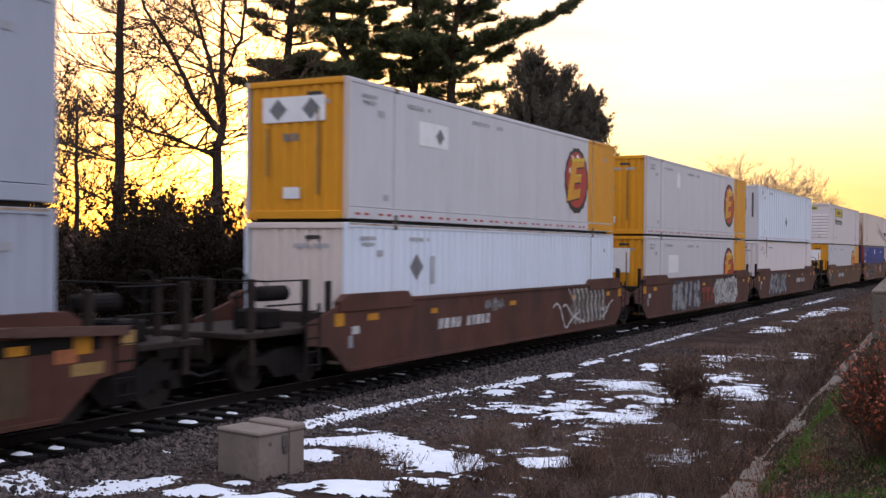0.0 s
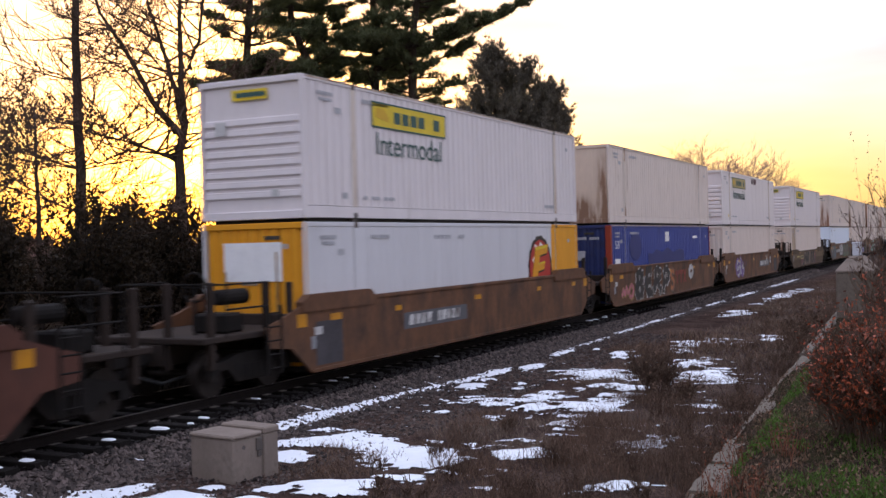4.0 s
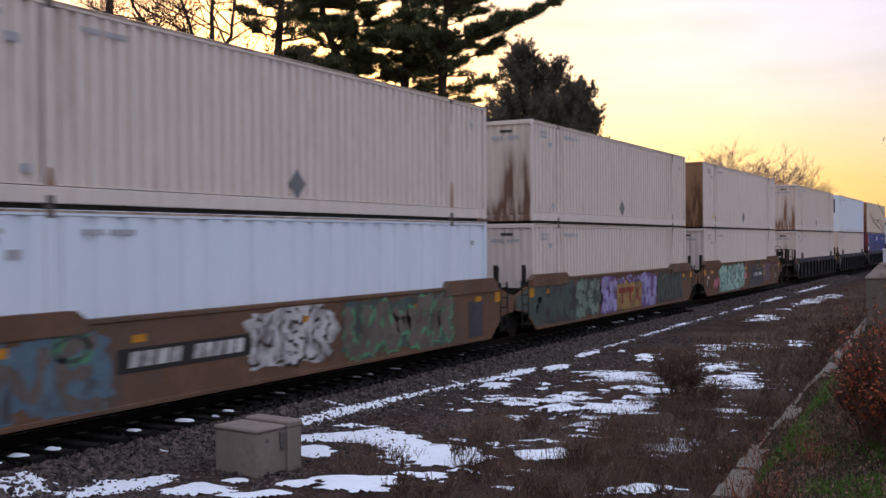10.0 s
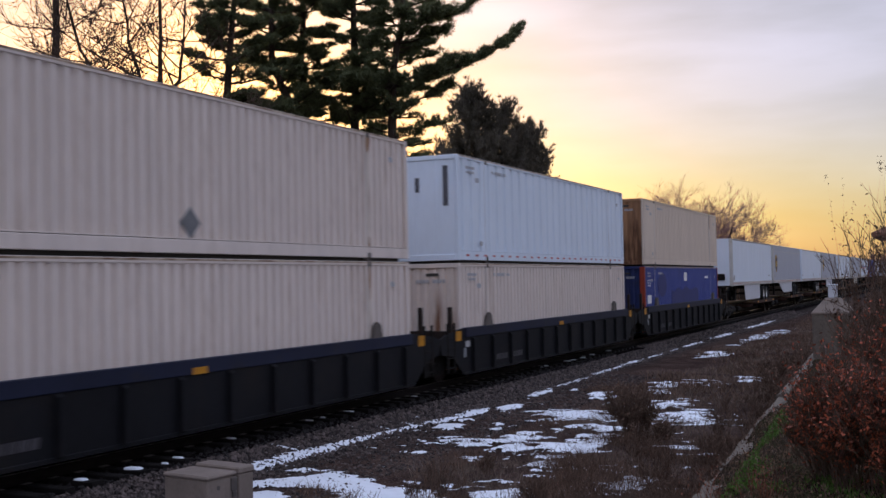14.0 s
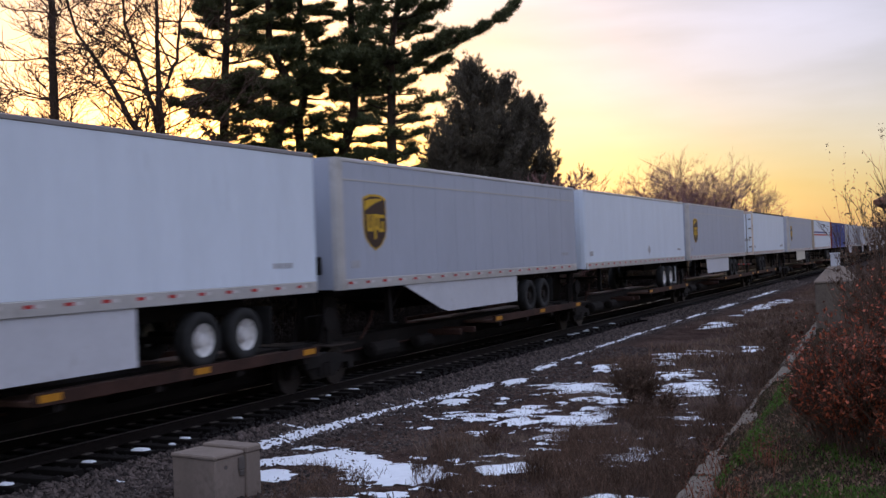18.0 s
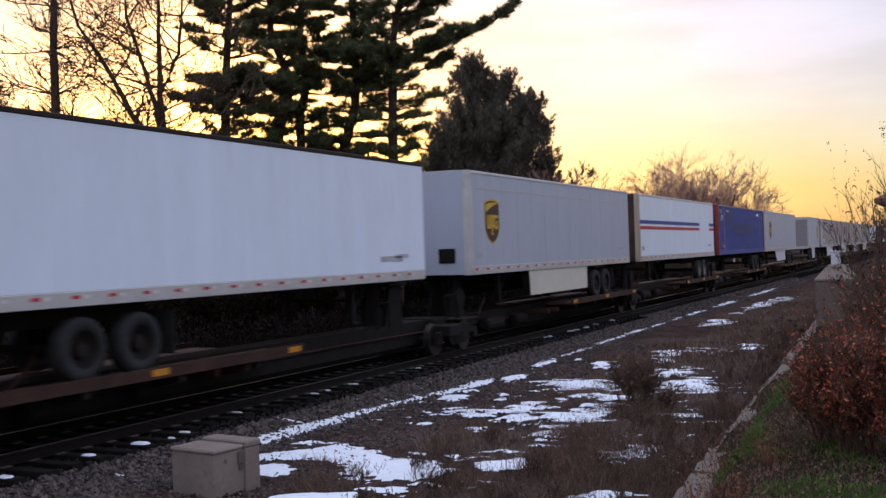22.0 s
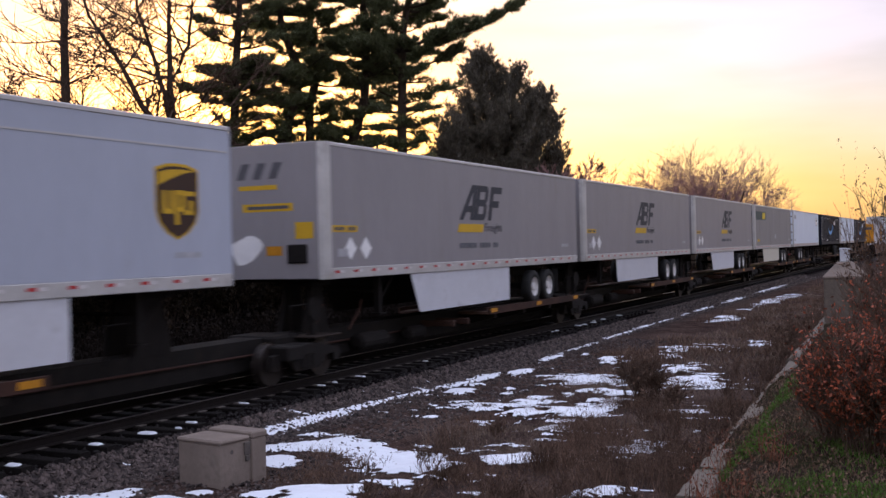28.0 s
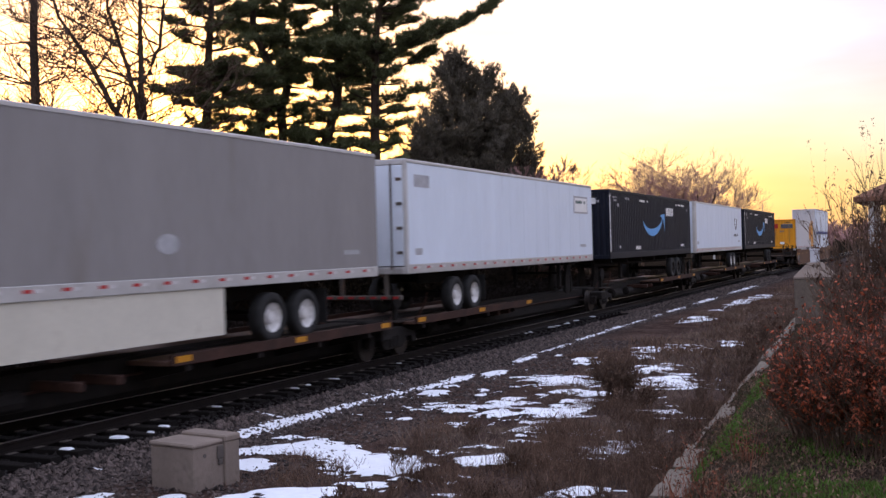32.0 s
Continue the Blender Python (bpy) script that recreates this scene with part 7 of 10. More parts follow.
def spine_car(along, L, label, pads, hitch, last=False):
    """Spine car unit: a centre beam, wheel platforms on arms, a hitch, one truck behind."""
    car = thing("spine_car", label, "railway car", "spine cars of the train")
    ROLLING.append((car, along, 0.0))
    part("centre_spine", shared(("spine", L), lambda: Shape().prism([(-0.34, 0.92), (-0.34, 0.32), (-0.22, 0.2), (0.22, 0.2), (0.34, 0.32), (0.34, 0.92)], -0.2, L + 0.2, "y").mesh("centre_spine", MAT["under"])), "under", car)
    for a, b in pads:
        for sx in (1, -1):
            p = part("wheel_platform", shared(("pad", b - a, sx), lambda: Shape().box(*sorted((sx * 0.45, sx * 1.40)), 0.0, b - a, 0.80, 0.88, 0.01).mesh("wheel_platform", MAT["runwaytop"])), "runwaytop", car, "worn brown steel runway", at=pose(0, a, 0))
            part("platform_edge", shared(("padedge", b - a, sx), lambda: Shape().prism([(0.05, 0.80), (b - a - 0.05, 0.80), (b - a, 0.84), (b - a, 0.99), (0.0, 0.99), (0.0, 0.84)], *sorted((sx * 1.38, sx * 1.45)), "x").mesh("platform_edge", MAT["runway"])), "runway", p)
        k = a + 0.5
        while k < b:
            part("cross_arm", shared(("arm",), lambda: Shape().prism([(-1.4, 0.78), (-1.4, 0.68), (-0.3, 0.45), (0.3, 0.45), (1.4, 0.68), (1.4, 0.78)], -0.08, 0.08, "y").mesh("cross_arm", MAT["under"])), "under", car, at=pose(0, k, 0))
            k += 2.2
        for k, w in ((a + 0.3, 0.42), ((a + b) / 2, 0.4), (b - 0.35, 0.42)):
            part("reflector", shared(("srefl", w), lambda: Shape().box(1.45, 1.456, -w / 2, w / 2, 0.85, 0.96).mesh("reflector", MAT["reflect"])), "reflect", car, "yellow reflector", at=pose(0, k, 0))
    for h in hitch:
        s = Shape().prism([(h - 0.5, 0.9), (h + 0.5, 0.9), (h + 0.22, 1.92), (h - 0.22, 1.92)], -0.36, -0.26, "x").prism([(h - 0.5, 0.9), (h + 0.5, 0.9), (h + 0.22, 1.92), (h - 0.22, 1.92)], 0.26, 0.36, "x").box(-0.5, 0.5, h - 0.45, h + 0.45, 1.92, 2.02, 0.03)
        part("trailer_hitch", s, "under", car, "folding trailer hitch stand")
        t = Shape().tube([(0.75, h - 1.6, 0.9), (0.75, h - 1.6, 1.55), (0.75, h - 1.0, 1.55), (0.75, h - 1.0, 0.9)], [0.025] * 4, 6)
        part("grab_rail", t, "under", car)
    s = Shape().box(0.6, 1.3, L - 1.0, L - 0.4, 0.5, 0.8, 0.03)
    part("step", s, "under", car)
    for k, r, q in ((3.4, 0.2, 1.3), (5.6, 0.17, 0.9)):
        part("air_reservoir", shared(("tank", r, q), lambda: Shape().tube([(0.62, -q / 2, 0), (0.62, -q / 2 + 0.06, 0), (0.62, q / 2 - 0.06, 0), (0.62, q / 2, 0)], [r * 0.6, r, r, r * 0.6], 12).mesh("air_reservoir", MAT["under"])), "under", car, "grimy brake air tank", at=pose(0, k, 0.55))
    part("brake_pipe", shared(("pipe", L), lambda: Shape().tube([(0.4, 0.3, 0.62), (0.42, L * 0.3, 0.60), (0.40, L * 0.7, 0.64), (0.4, L - 0.6, 0.62)], [0.025] * 4, 6).mesh("brake_pipe", MAT["runway"])), "runway", car, "rusty brake pipe")
    for k in (0.9, 2.6):
        part("hitch_strut", shared(("hstrut", k), lambda: Shape().tube([(0.5, k, 0.85), (0.5, k + 0.5, 1.25), (0.5, k + 0.62, 1.5)], [0.035] * 3, 6).mesh("hitch_strut", MAT["runway"])), "runway", car)
    for k in (6.6, 7.5):
        part("outrigger", shared(("outr",), lambda: Shape().box(0.3, 1.3, -0.07, 0.07, 0.62, 0.78, 0.02).mesh("outrigger", MAT["runway"])), "runway", car, "rusty outrigger beam", at=pose(0, k, 0))
    part("walkway", shared(("walk",), lambda: Shape().box(0.4, 1.1, 0.25, 1.35, 0.86, 0.90, 0.01).mesh("walkway", MAT["deck"])), "deck", car, "steel crossover step")
    part("hand_brake", shared(("hbrake",), lambda: Shape().wheel(0.82, 0.86, 0.7, 1.45, 0.26, 16).box(0.72, 0.82, 0.62, 0.78, 0.88, 1.6, 0.01).mesh("hand_brake", MAT["under"])), "under", car)
    part("articulation", shared(("artic",), lambda: Shape().box(-0.6, 0.6, -0.5, 0.5, 0.62, 0.95, 0.05).mesh("articulation", MAT["under"])), "under", car, at=pose(0, L, 0))
    truck(car, L)
    return car


SPINE_A = "grimy spine car unit carrying a road trailer"
FRONTS = [287.1, 303.95, 321.1, 337.95, 357.25, 374.6, 392.1, 409.2, 426.1, 443.2, 463.03, 480.0, 497.25, 514.4, 531.9, 550.6, 568.2, 585.7, 602.8]
for i, y in enumerate(FRONTS[:-1]):
    a0 = y - 0.45
    Lu = FRONTS[i + 1] - 0.45 - a0
    if i in (4, 14):
        pads, hitch = [(0.6, 9.2)], [Lu - 2.3]
    elif i == 9:
        pads, hitch = [(0.3, 12.6)], [Lu - 3.8]
    else:
        pads, hitch = [(8.6, Lu - 0.75)], [1.5]
    sc = spine_car(a0, Lu, SPINE_A if i != 9 else "spine car unit with bare brown runways before a trailer", pads, hitch)
    if i == 0:
        truck(sc, 0.2)
        coupler(sc, -0.2, -1)


def shielded(along, L=16.1, skirt=(3.6, 10.4), seams=1.22, at=(1.65, 3.58), label="", wheel_at=11.5, cut=1.2, skirt_paint="skirt"):
    tr = trailer(along, L, label or "grey trailer with gold and brown shield and pale skirts", "grey", skirt, band=True, wheel_at=wheel_at, rims="under", seams=seams, top="rail", cut=cut, foot=1.3, skirt_paint=skirt_paint)
    shield(tr, at[0], at[1], 1.08, 1.3, 1.2895)
    return tr


tr = trailer(287.1, 15.95, "white box trailer with upright panel seams and white side skirts", "cold", (4.3, 10.5), wheel_at=12.2, top="dgrey")
plate("notice", tr, 0.3, 0.85, 2.42, 2.62, "fademark", 1.2895)
part("nose_mark", Shape().box(-0.9, 0.2, -0.004, 0.0, 4.25, 4.42), "greenmark", tr, "green mark on the nose")
part("nose_badge", Shape().prism([(-0.3 + 0.12 * math.cos(a), 4.66 + 0.12 * math.sin(a)) for a in [2 * math.pi * i / 14 for i in range(14)]], -0.004, 0.0, "y"), "red", tr)
shielded(303.95, skirt=(3.0, 10.4), cut=2.5)
tr = trailer(321.1, 15.85, "white box trailer with rounded nose and yellow sticker", "cold", None, wheel_at=11.6, seams=0, corner="cold")
part("mud_flap", Shape().box(0.7, 1.24, 14.0, 14.03, 1.05, 1.85), "skirt", tr, "white mud flap")
part("nose_sticker", Shape().box(0.0, 0.5, -0.006, -0.002, 4.7, 4.86), "reflect", tr, "yellow sticker")
diamond(tr, 9.0, 2.7, 0.22, "fademark", 1.2895)
part("refrigeration_panel", Shape().box(-0.1, 0.35, -0.05, -0.004, 2.5, 3.4, 0.02), "under", tr, "dark service panel on the nose")
shielded(337.95, skirt=(4.2, 10.5), cut=0.3)
tr = trailer(357.25, 14.6, "white trailer with rusty upright ribbed doors leading", "cold", None, True, "doors", seams=1.22, top="deck", rims="under", wheel_at=2.95, frame_paint="rustpost")
for k in range(6):
    part("door_number", Shape().box(0.35 + 0.13 * k, 0.45 + 0.13 * k, -0.004, -0.001, 3.02, 3.18), "fademark", tr, "faded number bar on the door")
plate("number_panel", tr, 12.3, 13.4, 2.55, 2.68, "fademark", 1.2895)
shielded(374.6, 16.0, (4.6, 10.4), cut=0.08, skirt_paint="creamskirt")
# brown nose colour stands for the dusk mirrored in polished steel
tr = trailer(392.1, 15.75, "white trailer with blue and red stripes along its side", "cold", None, wheel_at=11.9, seams=0, top="alu", corner="stainless", rims="rimdark", nose_paint="runwaytop")
for a, b in ((0.3, 12.08), (14.55, 15.7)):
    plate("blue_stripe", tr, a, b, 3.70, 3.86, "stripeblue", 1.2895)
    plate("red_stripe", tr, a, b, 3.46, 3.60, "stripered", 1.2895)
chassis_container(409.2, 0)
blue_container(409.2, 2.08, "orange", "road")
shielded(426.1, 16.3, (4.4, 9.8), at=(2.35, 3.62), label="light grey trailer with gold and brown shield and skirts")
tr = trailer(451.65, 8.25, "short grey trailer with a roll-up rear door and a shield emblem", "grey", (1.9, 4.3), True, "shutter", band=True, wheels=False, seams=0)
tandem(tr, 0.85, "under", (0.0,))
landing_gear(tr, 6.2)
shield(tr, 6.75, 3.58, 1.1, 1.3, 1.2895)


def lettered(along, L=16.15, wheel_at=11.75, cut=0.5, foot=1.12):
    tr = trailer(along, L, "grey trailer with slanted dark shapes and a yellow bar", "warmgrey", (3.85, 10.05), wheel_at=wheel_at, seams=0, corner="alu", cut=cut, foot=foot)
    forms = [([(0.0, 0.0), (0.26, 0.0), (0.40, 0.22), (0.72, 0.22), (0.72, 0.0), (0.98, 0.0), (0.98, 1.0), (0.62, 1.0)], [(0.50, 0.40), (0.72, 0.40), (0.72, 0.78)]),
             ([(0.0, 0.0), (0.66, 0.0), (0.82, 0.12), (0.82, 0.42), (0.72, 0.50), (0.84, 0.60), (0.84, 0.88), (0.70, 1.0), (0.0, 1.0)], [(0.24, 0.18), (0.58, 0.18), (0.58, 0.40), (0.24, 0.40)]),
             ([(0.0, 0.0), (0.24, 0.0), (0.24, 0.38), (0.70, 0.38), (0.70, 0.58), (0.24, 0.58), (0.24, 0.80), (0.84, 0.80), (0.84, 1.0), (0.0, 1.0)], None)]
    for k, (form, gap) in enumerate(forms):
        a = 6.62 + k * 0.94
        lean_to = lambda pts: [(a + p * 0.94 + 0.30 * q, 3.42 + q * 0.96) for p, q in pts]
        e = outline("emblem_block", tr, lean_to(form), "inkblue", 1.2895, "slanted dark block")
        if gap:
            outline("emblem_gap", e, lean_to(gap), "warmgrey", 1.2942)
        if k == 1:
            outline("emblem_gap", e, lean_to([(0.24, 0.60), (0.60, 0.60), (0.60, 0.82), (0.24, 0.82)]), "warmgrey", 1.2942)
    outline("yellow_bar", tr, [(6.5, 3.09), (8.15, 3.09), (8.2, 3.31), (6.62, 3.31)], "gold", 1.2895, "yellow bar")
    lettering("lettering", tr, "Freight", 8.3, 3.04, 0.30, 1.2, "inkblue", 1.2895, "grey lettering")
    bars("small_print", tr, 6.6, 9.2, 2.66, 2.80, 14, "slateink", 1.2895, seed=5)
    b = plate("yellow_label", tr, 0.28, 1.33, 3.08, 3.22, "gold", 1.2895, "yellow label with dark bars")
    bars("label_print", b, 0.35, 1.25, 3.11, 3.19, 8, "mark", 1.294, seed=6)
    for k in (1.02, 1.68):
        diamond(tr, k, 2.72, 0.25, "placard", 1.2895)
    for a, b2, z0, z1, m in ((-0.9, 0.1, 4.02, 4.12, "gold"), (-0.8, 0.5, 3.55, 3.72, "gold"), (0.55, 1.0, 2.95, 3.3, "gold"), (-0.2, 0.2, 2.6, 2.8, "reflect")):
        nl = part("nose_label", Shape().box(a, b2, -0.005, -0.001, z0, z1), m, tr)
        if b2 - a > 1.2:
            part("label_print", Shape().box(a + 0.12, b2 - 0.1, -0.008, -0.0055, z0 + 0.05, z1 - 0.05), "mark", nl, "dark bar of print")
    part("nose_smudge", Shape().prism([(-0.75 + 0.42 * math.cos(q) * (1 + 0.2 * math.sin(3 * q)), 2.72 + 0.3 * math.sin(q) * (1 + 0.25 * math.sin(2 * q))) for q in [2 * math.pi * i / 18 for i in range(18)]], -0.005, -0.001, "y"), "placard", tr, "pale worn patch on the nose")
    for k in range(3):
        a = -0.95 + 0.42 * k
        part("nose_letter_shape", Shape().prism([(a, 4.25), (a + 0.2, 4.25), (a + 0.36, 4.6), (a + 0.14, 4.6)], -0.005, -0.001, "y"), "mark", tr)
    return tr


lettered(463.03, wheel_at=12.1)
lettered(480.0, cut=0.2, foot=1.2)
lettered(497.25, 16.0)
tr = trailer(514.4, 15.95, "weathered grey trailer with a dark teal stripe and yellow block", "dgrey", (3.0, 9.9), wheel_at=11.5, seams=0, foot=1.2, skirt_paint="creamskirt")
plate("teal_stripe", tr, 0.25, 4.3, 4.02, 4.56, "teal", 1.2895)
outline("yellow_block", tr, [(2.85, 4.08), (3.95, 4.08), (4.1, 4.5), (3.0, 4.5)], "signyellow", 1.294, "yellow slanted block")
part("nose_stripe", Shape().box(-1.1, 1.12, -0.006, -0.002, 4.02, 4.56), "teal", tr)
part("nose_block", Shape().box(-0.2, 0.6, -0.011, -0.007, 4.1, 4.48), "signyellow", tr)
plate("yellow_label", tr, 0.6, 1.75, 2.58, 2.72, "gold", 1.2895)
outline("white_smudge", tr, ellipse(8.3, 2.9, 0.3, 0.18, 14), "fademark", 1.2895)
tr = trailer(531.9, 16.2, "white box trailer with hinged doors leading and a small notice", "cold", None, True, "doors", seams=1.22, wheel_at=3.1)
plate("notice", tr, 13.9, 15.6, 3.88, 4.52, "fademark", 1.2895, "pale notice with a frame")
plate("notice_face", tr, 13.97, 15.53, 3.94, 4.46, "placard", 1.294)
bars("notice_print", tr, 14.1, 15.3, 4.25, 4.36, 6, "greenmark", 1.299, seed=9)
plate("number_panel", tr, 0.5, 1.4, 4.3, 4.62, "fademark", 1.2895)


def smile_container(along):
    chassis_container(along, 1)
    c = container(along, 2.08, "dark navy container with a light blue curved arrow", "navy", "shallow", "ribs", "navy", roof="navy", lift=False)
    n, pts = 18, []
    for i in range(n + 1):
        a = radians(200 + 140 * i / n)
        pts.append((7.6 + 2.1 * math.cos(a), 1.98 + 1.15 * math.sin(a) + 0.25 * i / n))
    for i in range(n, -1, -1):
        a = radians(200 + 140 * i / n)
        g = 0.06 + 0.24 * math.sin(math.pi * i / n)
        pts.append((7.6 + (2.1 - g * 0.5) * math.cos(a), 1.98 + (1.15 - g) * math.sin(a) + 0.25 * i / n + 0.05))
    outline("curved_arrow", c, pts, "skyblue", 1.2965, "light blue curved stroke")
    outline("arrow_tip", c, [(9.0, 1.95), (10.0, 2.05), (9.95, 1.2), (9.7, 1.75)], "skyblue", 1.2965, "light blue arrow tip")
    bars("white_print", c, 10.3, 11.9, 1.95, 2.35, 5, "placard", 1.2965, seed=2)
    bars("small_print", c, 5.0, 6.6, 2.5, 2.6, 8, "placard", 1.2965, seed=3)
    bars("small_print", c, 12.6, 14.6, 2.5, 2.6, 8, "placard", 1.2965, seed=4)
    bars("small_print", c, 4.2, 5.1, 0.35, 0.5, 4, "placard", 1.2965, seed=5)
    bars("small_print", c, 13.6, 14.4, 0.4, 0.52, 4, "placard", 1.2965, seed=5)
    plate("corner_mark", c, 0.02, 0.12, 0.3, 2.7, "placard", 1.301)
    part("end_number", Shape().box(-0.5, 0.2, 0.02, 0.026, 2.3, 2.5).box(0.3, 0.7, 0.02, 0.026, 2.3, 2.55), "placard", c)
    return c


smile_container(550.6)
tr = trailer(568.2, 16.15, "white box trailer with a small dark emblem near its end", "cold", None, wheel_at=11.7, seams=1.22)
outline("emblem", tr, [(13.2, 4.2), (13.35, 3.6), (13.7, 3.4), (14.05, 3.6), (14.2, 4.2), (14.0, 4.2), (13.9, 3.7), (13.7, 3.58), (13.5, 3.7), (13.4, 4.2)], "mark", 1.2895)
bars("small_print", tr, 12.9, 14.5, 3.0, 3.15, 6, "mark", 1.2895, seed=6)
smile_container(585.7)

# the next stacked cars far behind
well_car(618.2, "tancar", "ochre well car far behind carrying one container", (True, False), None)
c = yellow_container(618.2, 1.8, " far behind")
part("end_placard_board", Shape().box(-0.2, 0.95, 0.014, 0.02, 2.0, 2.4), "mark", c, "dark board on the yellow end")
part("end_emblem", Shape().box(-0.9, -0.45, 0.014, 0.02, 2.0, 2.45), "red", c)
well_car(638.0, "tancar", "ochre well car far behind carrying stacked containers", (False, False), None)
container(638.0, 0.30, "white container far behind in a well car", "cold", "smooth", "ribs", "white")
container(638.0, 3.27, "white container with a dark top band far behind", "cold", "smooth", "ribs", "white", rail_paint="stripeblue")


# ---- plants ----
def bearing(yaw, reach):
    """A place on the ground, by the angle to the left of the rails' direction and the distance from the bank."""
    a = radians(yaw)
    x, y = -math.sin(a) * reach, math.cos(a) * reach
    return Vector((x, y, float(ground_z(x, y)) - 0.05))


def blades(centres, ways, n, length, width, rng, spread=1.0):
    """Narrow pointed blades, n at each centre, round the way given."""
    c = np.repeat(np.asarray(centres, float), n, 0)
    w = np.repeat(np.asarray(ways, float), n, 0)
    d = w + spread * rng.normal(size=c.shape)
    d /= np.linalg.norm(d, axis=1)[:, None] + 1e-9
    s = np.cross(d, rng.normal(size=c.shape))
    s /= np.linalg.norm(s, axis=1)[:, None] + 1e-9
    L = (length * rng.uniform(0.6, 1.25, len(c)))[:, None]
    W = width * 0.5
    v = np.stack([c - s * W, c + s * W, c + d * L], 1).reshape(-1, 3)
    return v, np.arange(len(v)).reshape(-1, 3)


def leaves(centres, size, rng, flat=0.0):
    """Small four-cornered leaves, turned every way."""
    c = np.asarray(centres, float)
    a = rng.normal(size=c.shape)
    a[:, 2] *= 1 - flat
    a /= np.linalg.norm(a, axis=1)[:, None] + 1e-9
    b = np.cross(a, rng.normal(size=c.shape))
    b /= np.linalg.norm(b, axis=1)[:, None] + 1e-9
    s = (size * rng.uniform(0.6, 1.3, len(c)))[:, None]
    v = np.stack([c - a * s, c + b * s * 0.45, c + a * s, c - b * s * 0.45], 1).reshape(-1, 3)
    return v, np.arange(len(v)).reshape(-1, 4)


def limb(shape, p, d, length, r, rnd, bend=0.25, up=0.0, steps=4, n=4, tip=0.25):
    """One bent, tapering limb; gives back the points along it."""
    path, d = [p.copy()], d.normalized()
    for i in range(steps):
        d = (d + Vector((rnd.uniform(-1, 1), rnd.uniform(-1, 1), rnd.uniform(-1, 1))) * bend / 2 + Vector((0, 0, up / steps))).normalized()
        path.append(path[-1] + d * length / steps)
    shape.tube(path, [r * (1 - (1 - tip) * i / steps) for i in range(steps + 1)], n)
    return path


def twiggy(shape, p, d, length, r, rnd, depth, kids=4, spread=0.8, up=0.25, bend=0.3, n=3, least=0.004):
    r = max(r, least)
    path = limb(shape, p, d, length, r, rnd, bend, up, 3 if depth else 2, n, 0.35)
    if depth == 0:
        return
    for k in range(kids):
        t = rnd.uniform(0.25, 1.0) * (len(path) - 1)
        i = min(int(t), len(path) - 2)
        q = path[i].lerp(path[i + 1], t - i)
        way = (path[i + 1] - path[i]).normalized()
        side = Vector((rnd.gauss(0, 1), rnd.gauss(0, 1), rnd.gauss(0, 0.7))).normalized()
        twiggy(shape, q, way + side * spread, length * rnd.uniform(0.42, 0.65), r * 0.55, rnd, depth - 1, kids, spread, up, bend, 3, least)


def bare_tree(at, height, label, seed, stems, mat="bark", twigmat="twig", kids=5, depth=3, first=0.35, limb_len=0.3, limbs=12, radius=0.2, up=0.3, spread=0.9, twig_r=0.3, group="bare trees", least=0.013, thick=()):
    """A leafless tree: stems given as lists of offsets and heights, with limbs that fork into twigs."""
    rnd = random.Random(seed)
    tree = thing("bare_tree", label, "tree", group)
    tree.location = at
    for which, st in enumerate(stems):
        s = Shape()
        path = [Vector(q) for q in st]
        fine = []
        for i in range(len(path) - 1):
            for k in range(4):
                fine.append(path[i].lerp(path[i + 1], k / 4) + Vector((rnd.uniform(-1, 1), rnd.uniform(-1, 1), 0)) * 0.04)
        fine.append(path[-1])
        top = path[-1].z
        if thick:
            s.tube(fine, [thick[which][0] + (thick[which][1] - thick[which][0]) * i / (len(fine) - 1) for i in range(len(fine))], 8)
        else:
            s.tube(fine, [radius * (1.15 - 0.9 * min(1, p.z / height)) for p in fine], 8)
        trunk = part("trunk", s, mat, tree, smooth=True)
        tw = Shape()
        for k in range(limbs):
            f = first + (1 - first) * (k + rnd.random()) / limbs
            i = min(int(f * (len(fine) - 1)), len(fine) - 2)
            a = rnd.uniform(0, 2 * math.pi)
            d = Vector((math.cos(a), math.sin(a), up + rnd.uniform(-0.2, 0.3)))
            twiggy(tw, fine[i], d, height * limb_len * rnd.uniform(0.6, 1.15) * (1.15 - 0.6 * f), radius * twig_r * (1.1 - 0.6 * f), rnd, depth, kids, spread, 0.2, 0.3, 3, least)
        part("crown", tw, twigmat, tree)
    return tree


# two bare trees against the sunset, and one with many level branches
p = bearing(45.5, 38)
bare_tree(p, 19.0, "tall bare tree with a straight trunk and many thin branches", 11, [[(0, 0, 0), (0.05, 0, 6), (-0.1, 0.1, 12), (0, 0, 18.5)]], first=0.16, limbs=70, limb_len=0.21, radius=0.21, up=0.15, kids=6, depth=2, twig_r=0.20, spread=0.75)
p = bearing(40.35, 38)
side = Vector((-math.cos(radians(40.35)), -math.sin(radians(40.35)), 0))     # leftwards as seen from the bank


def lean(points):
    return [tuple(side * a) [:2] + (z,) for a, z in points]


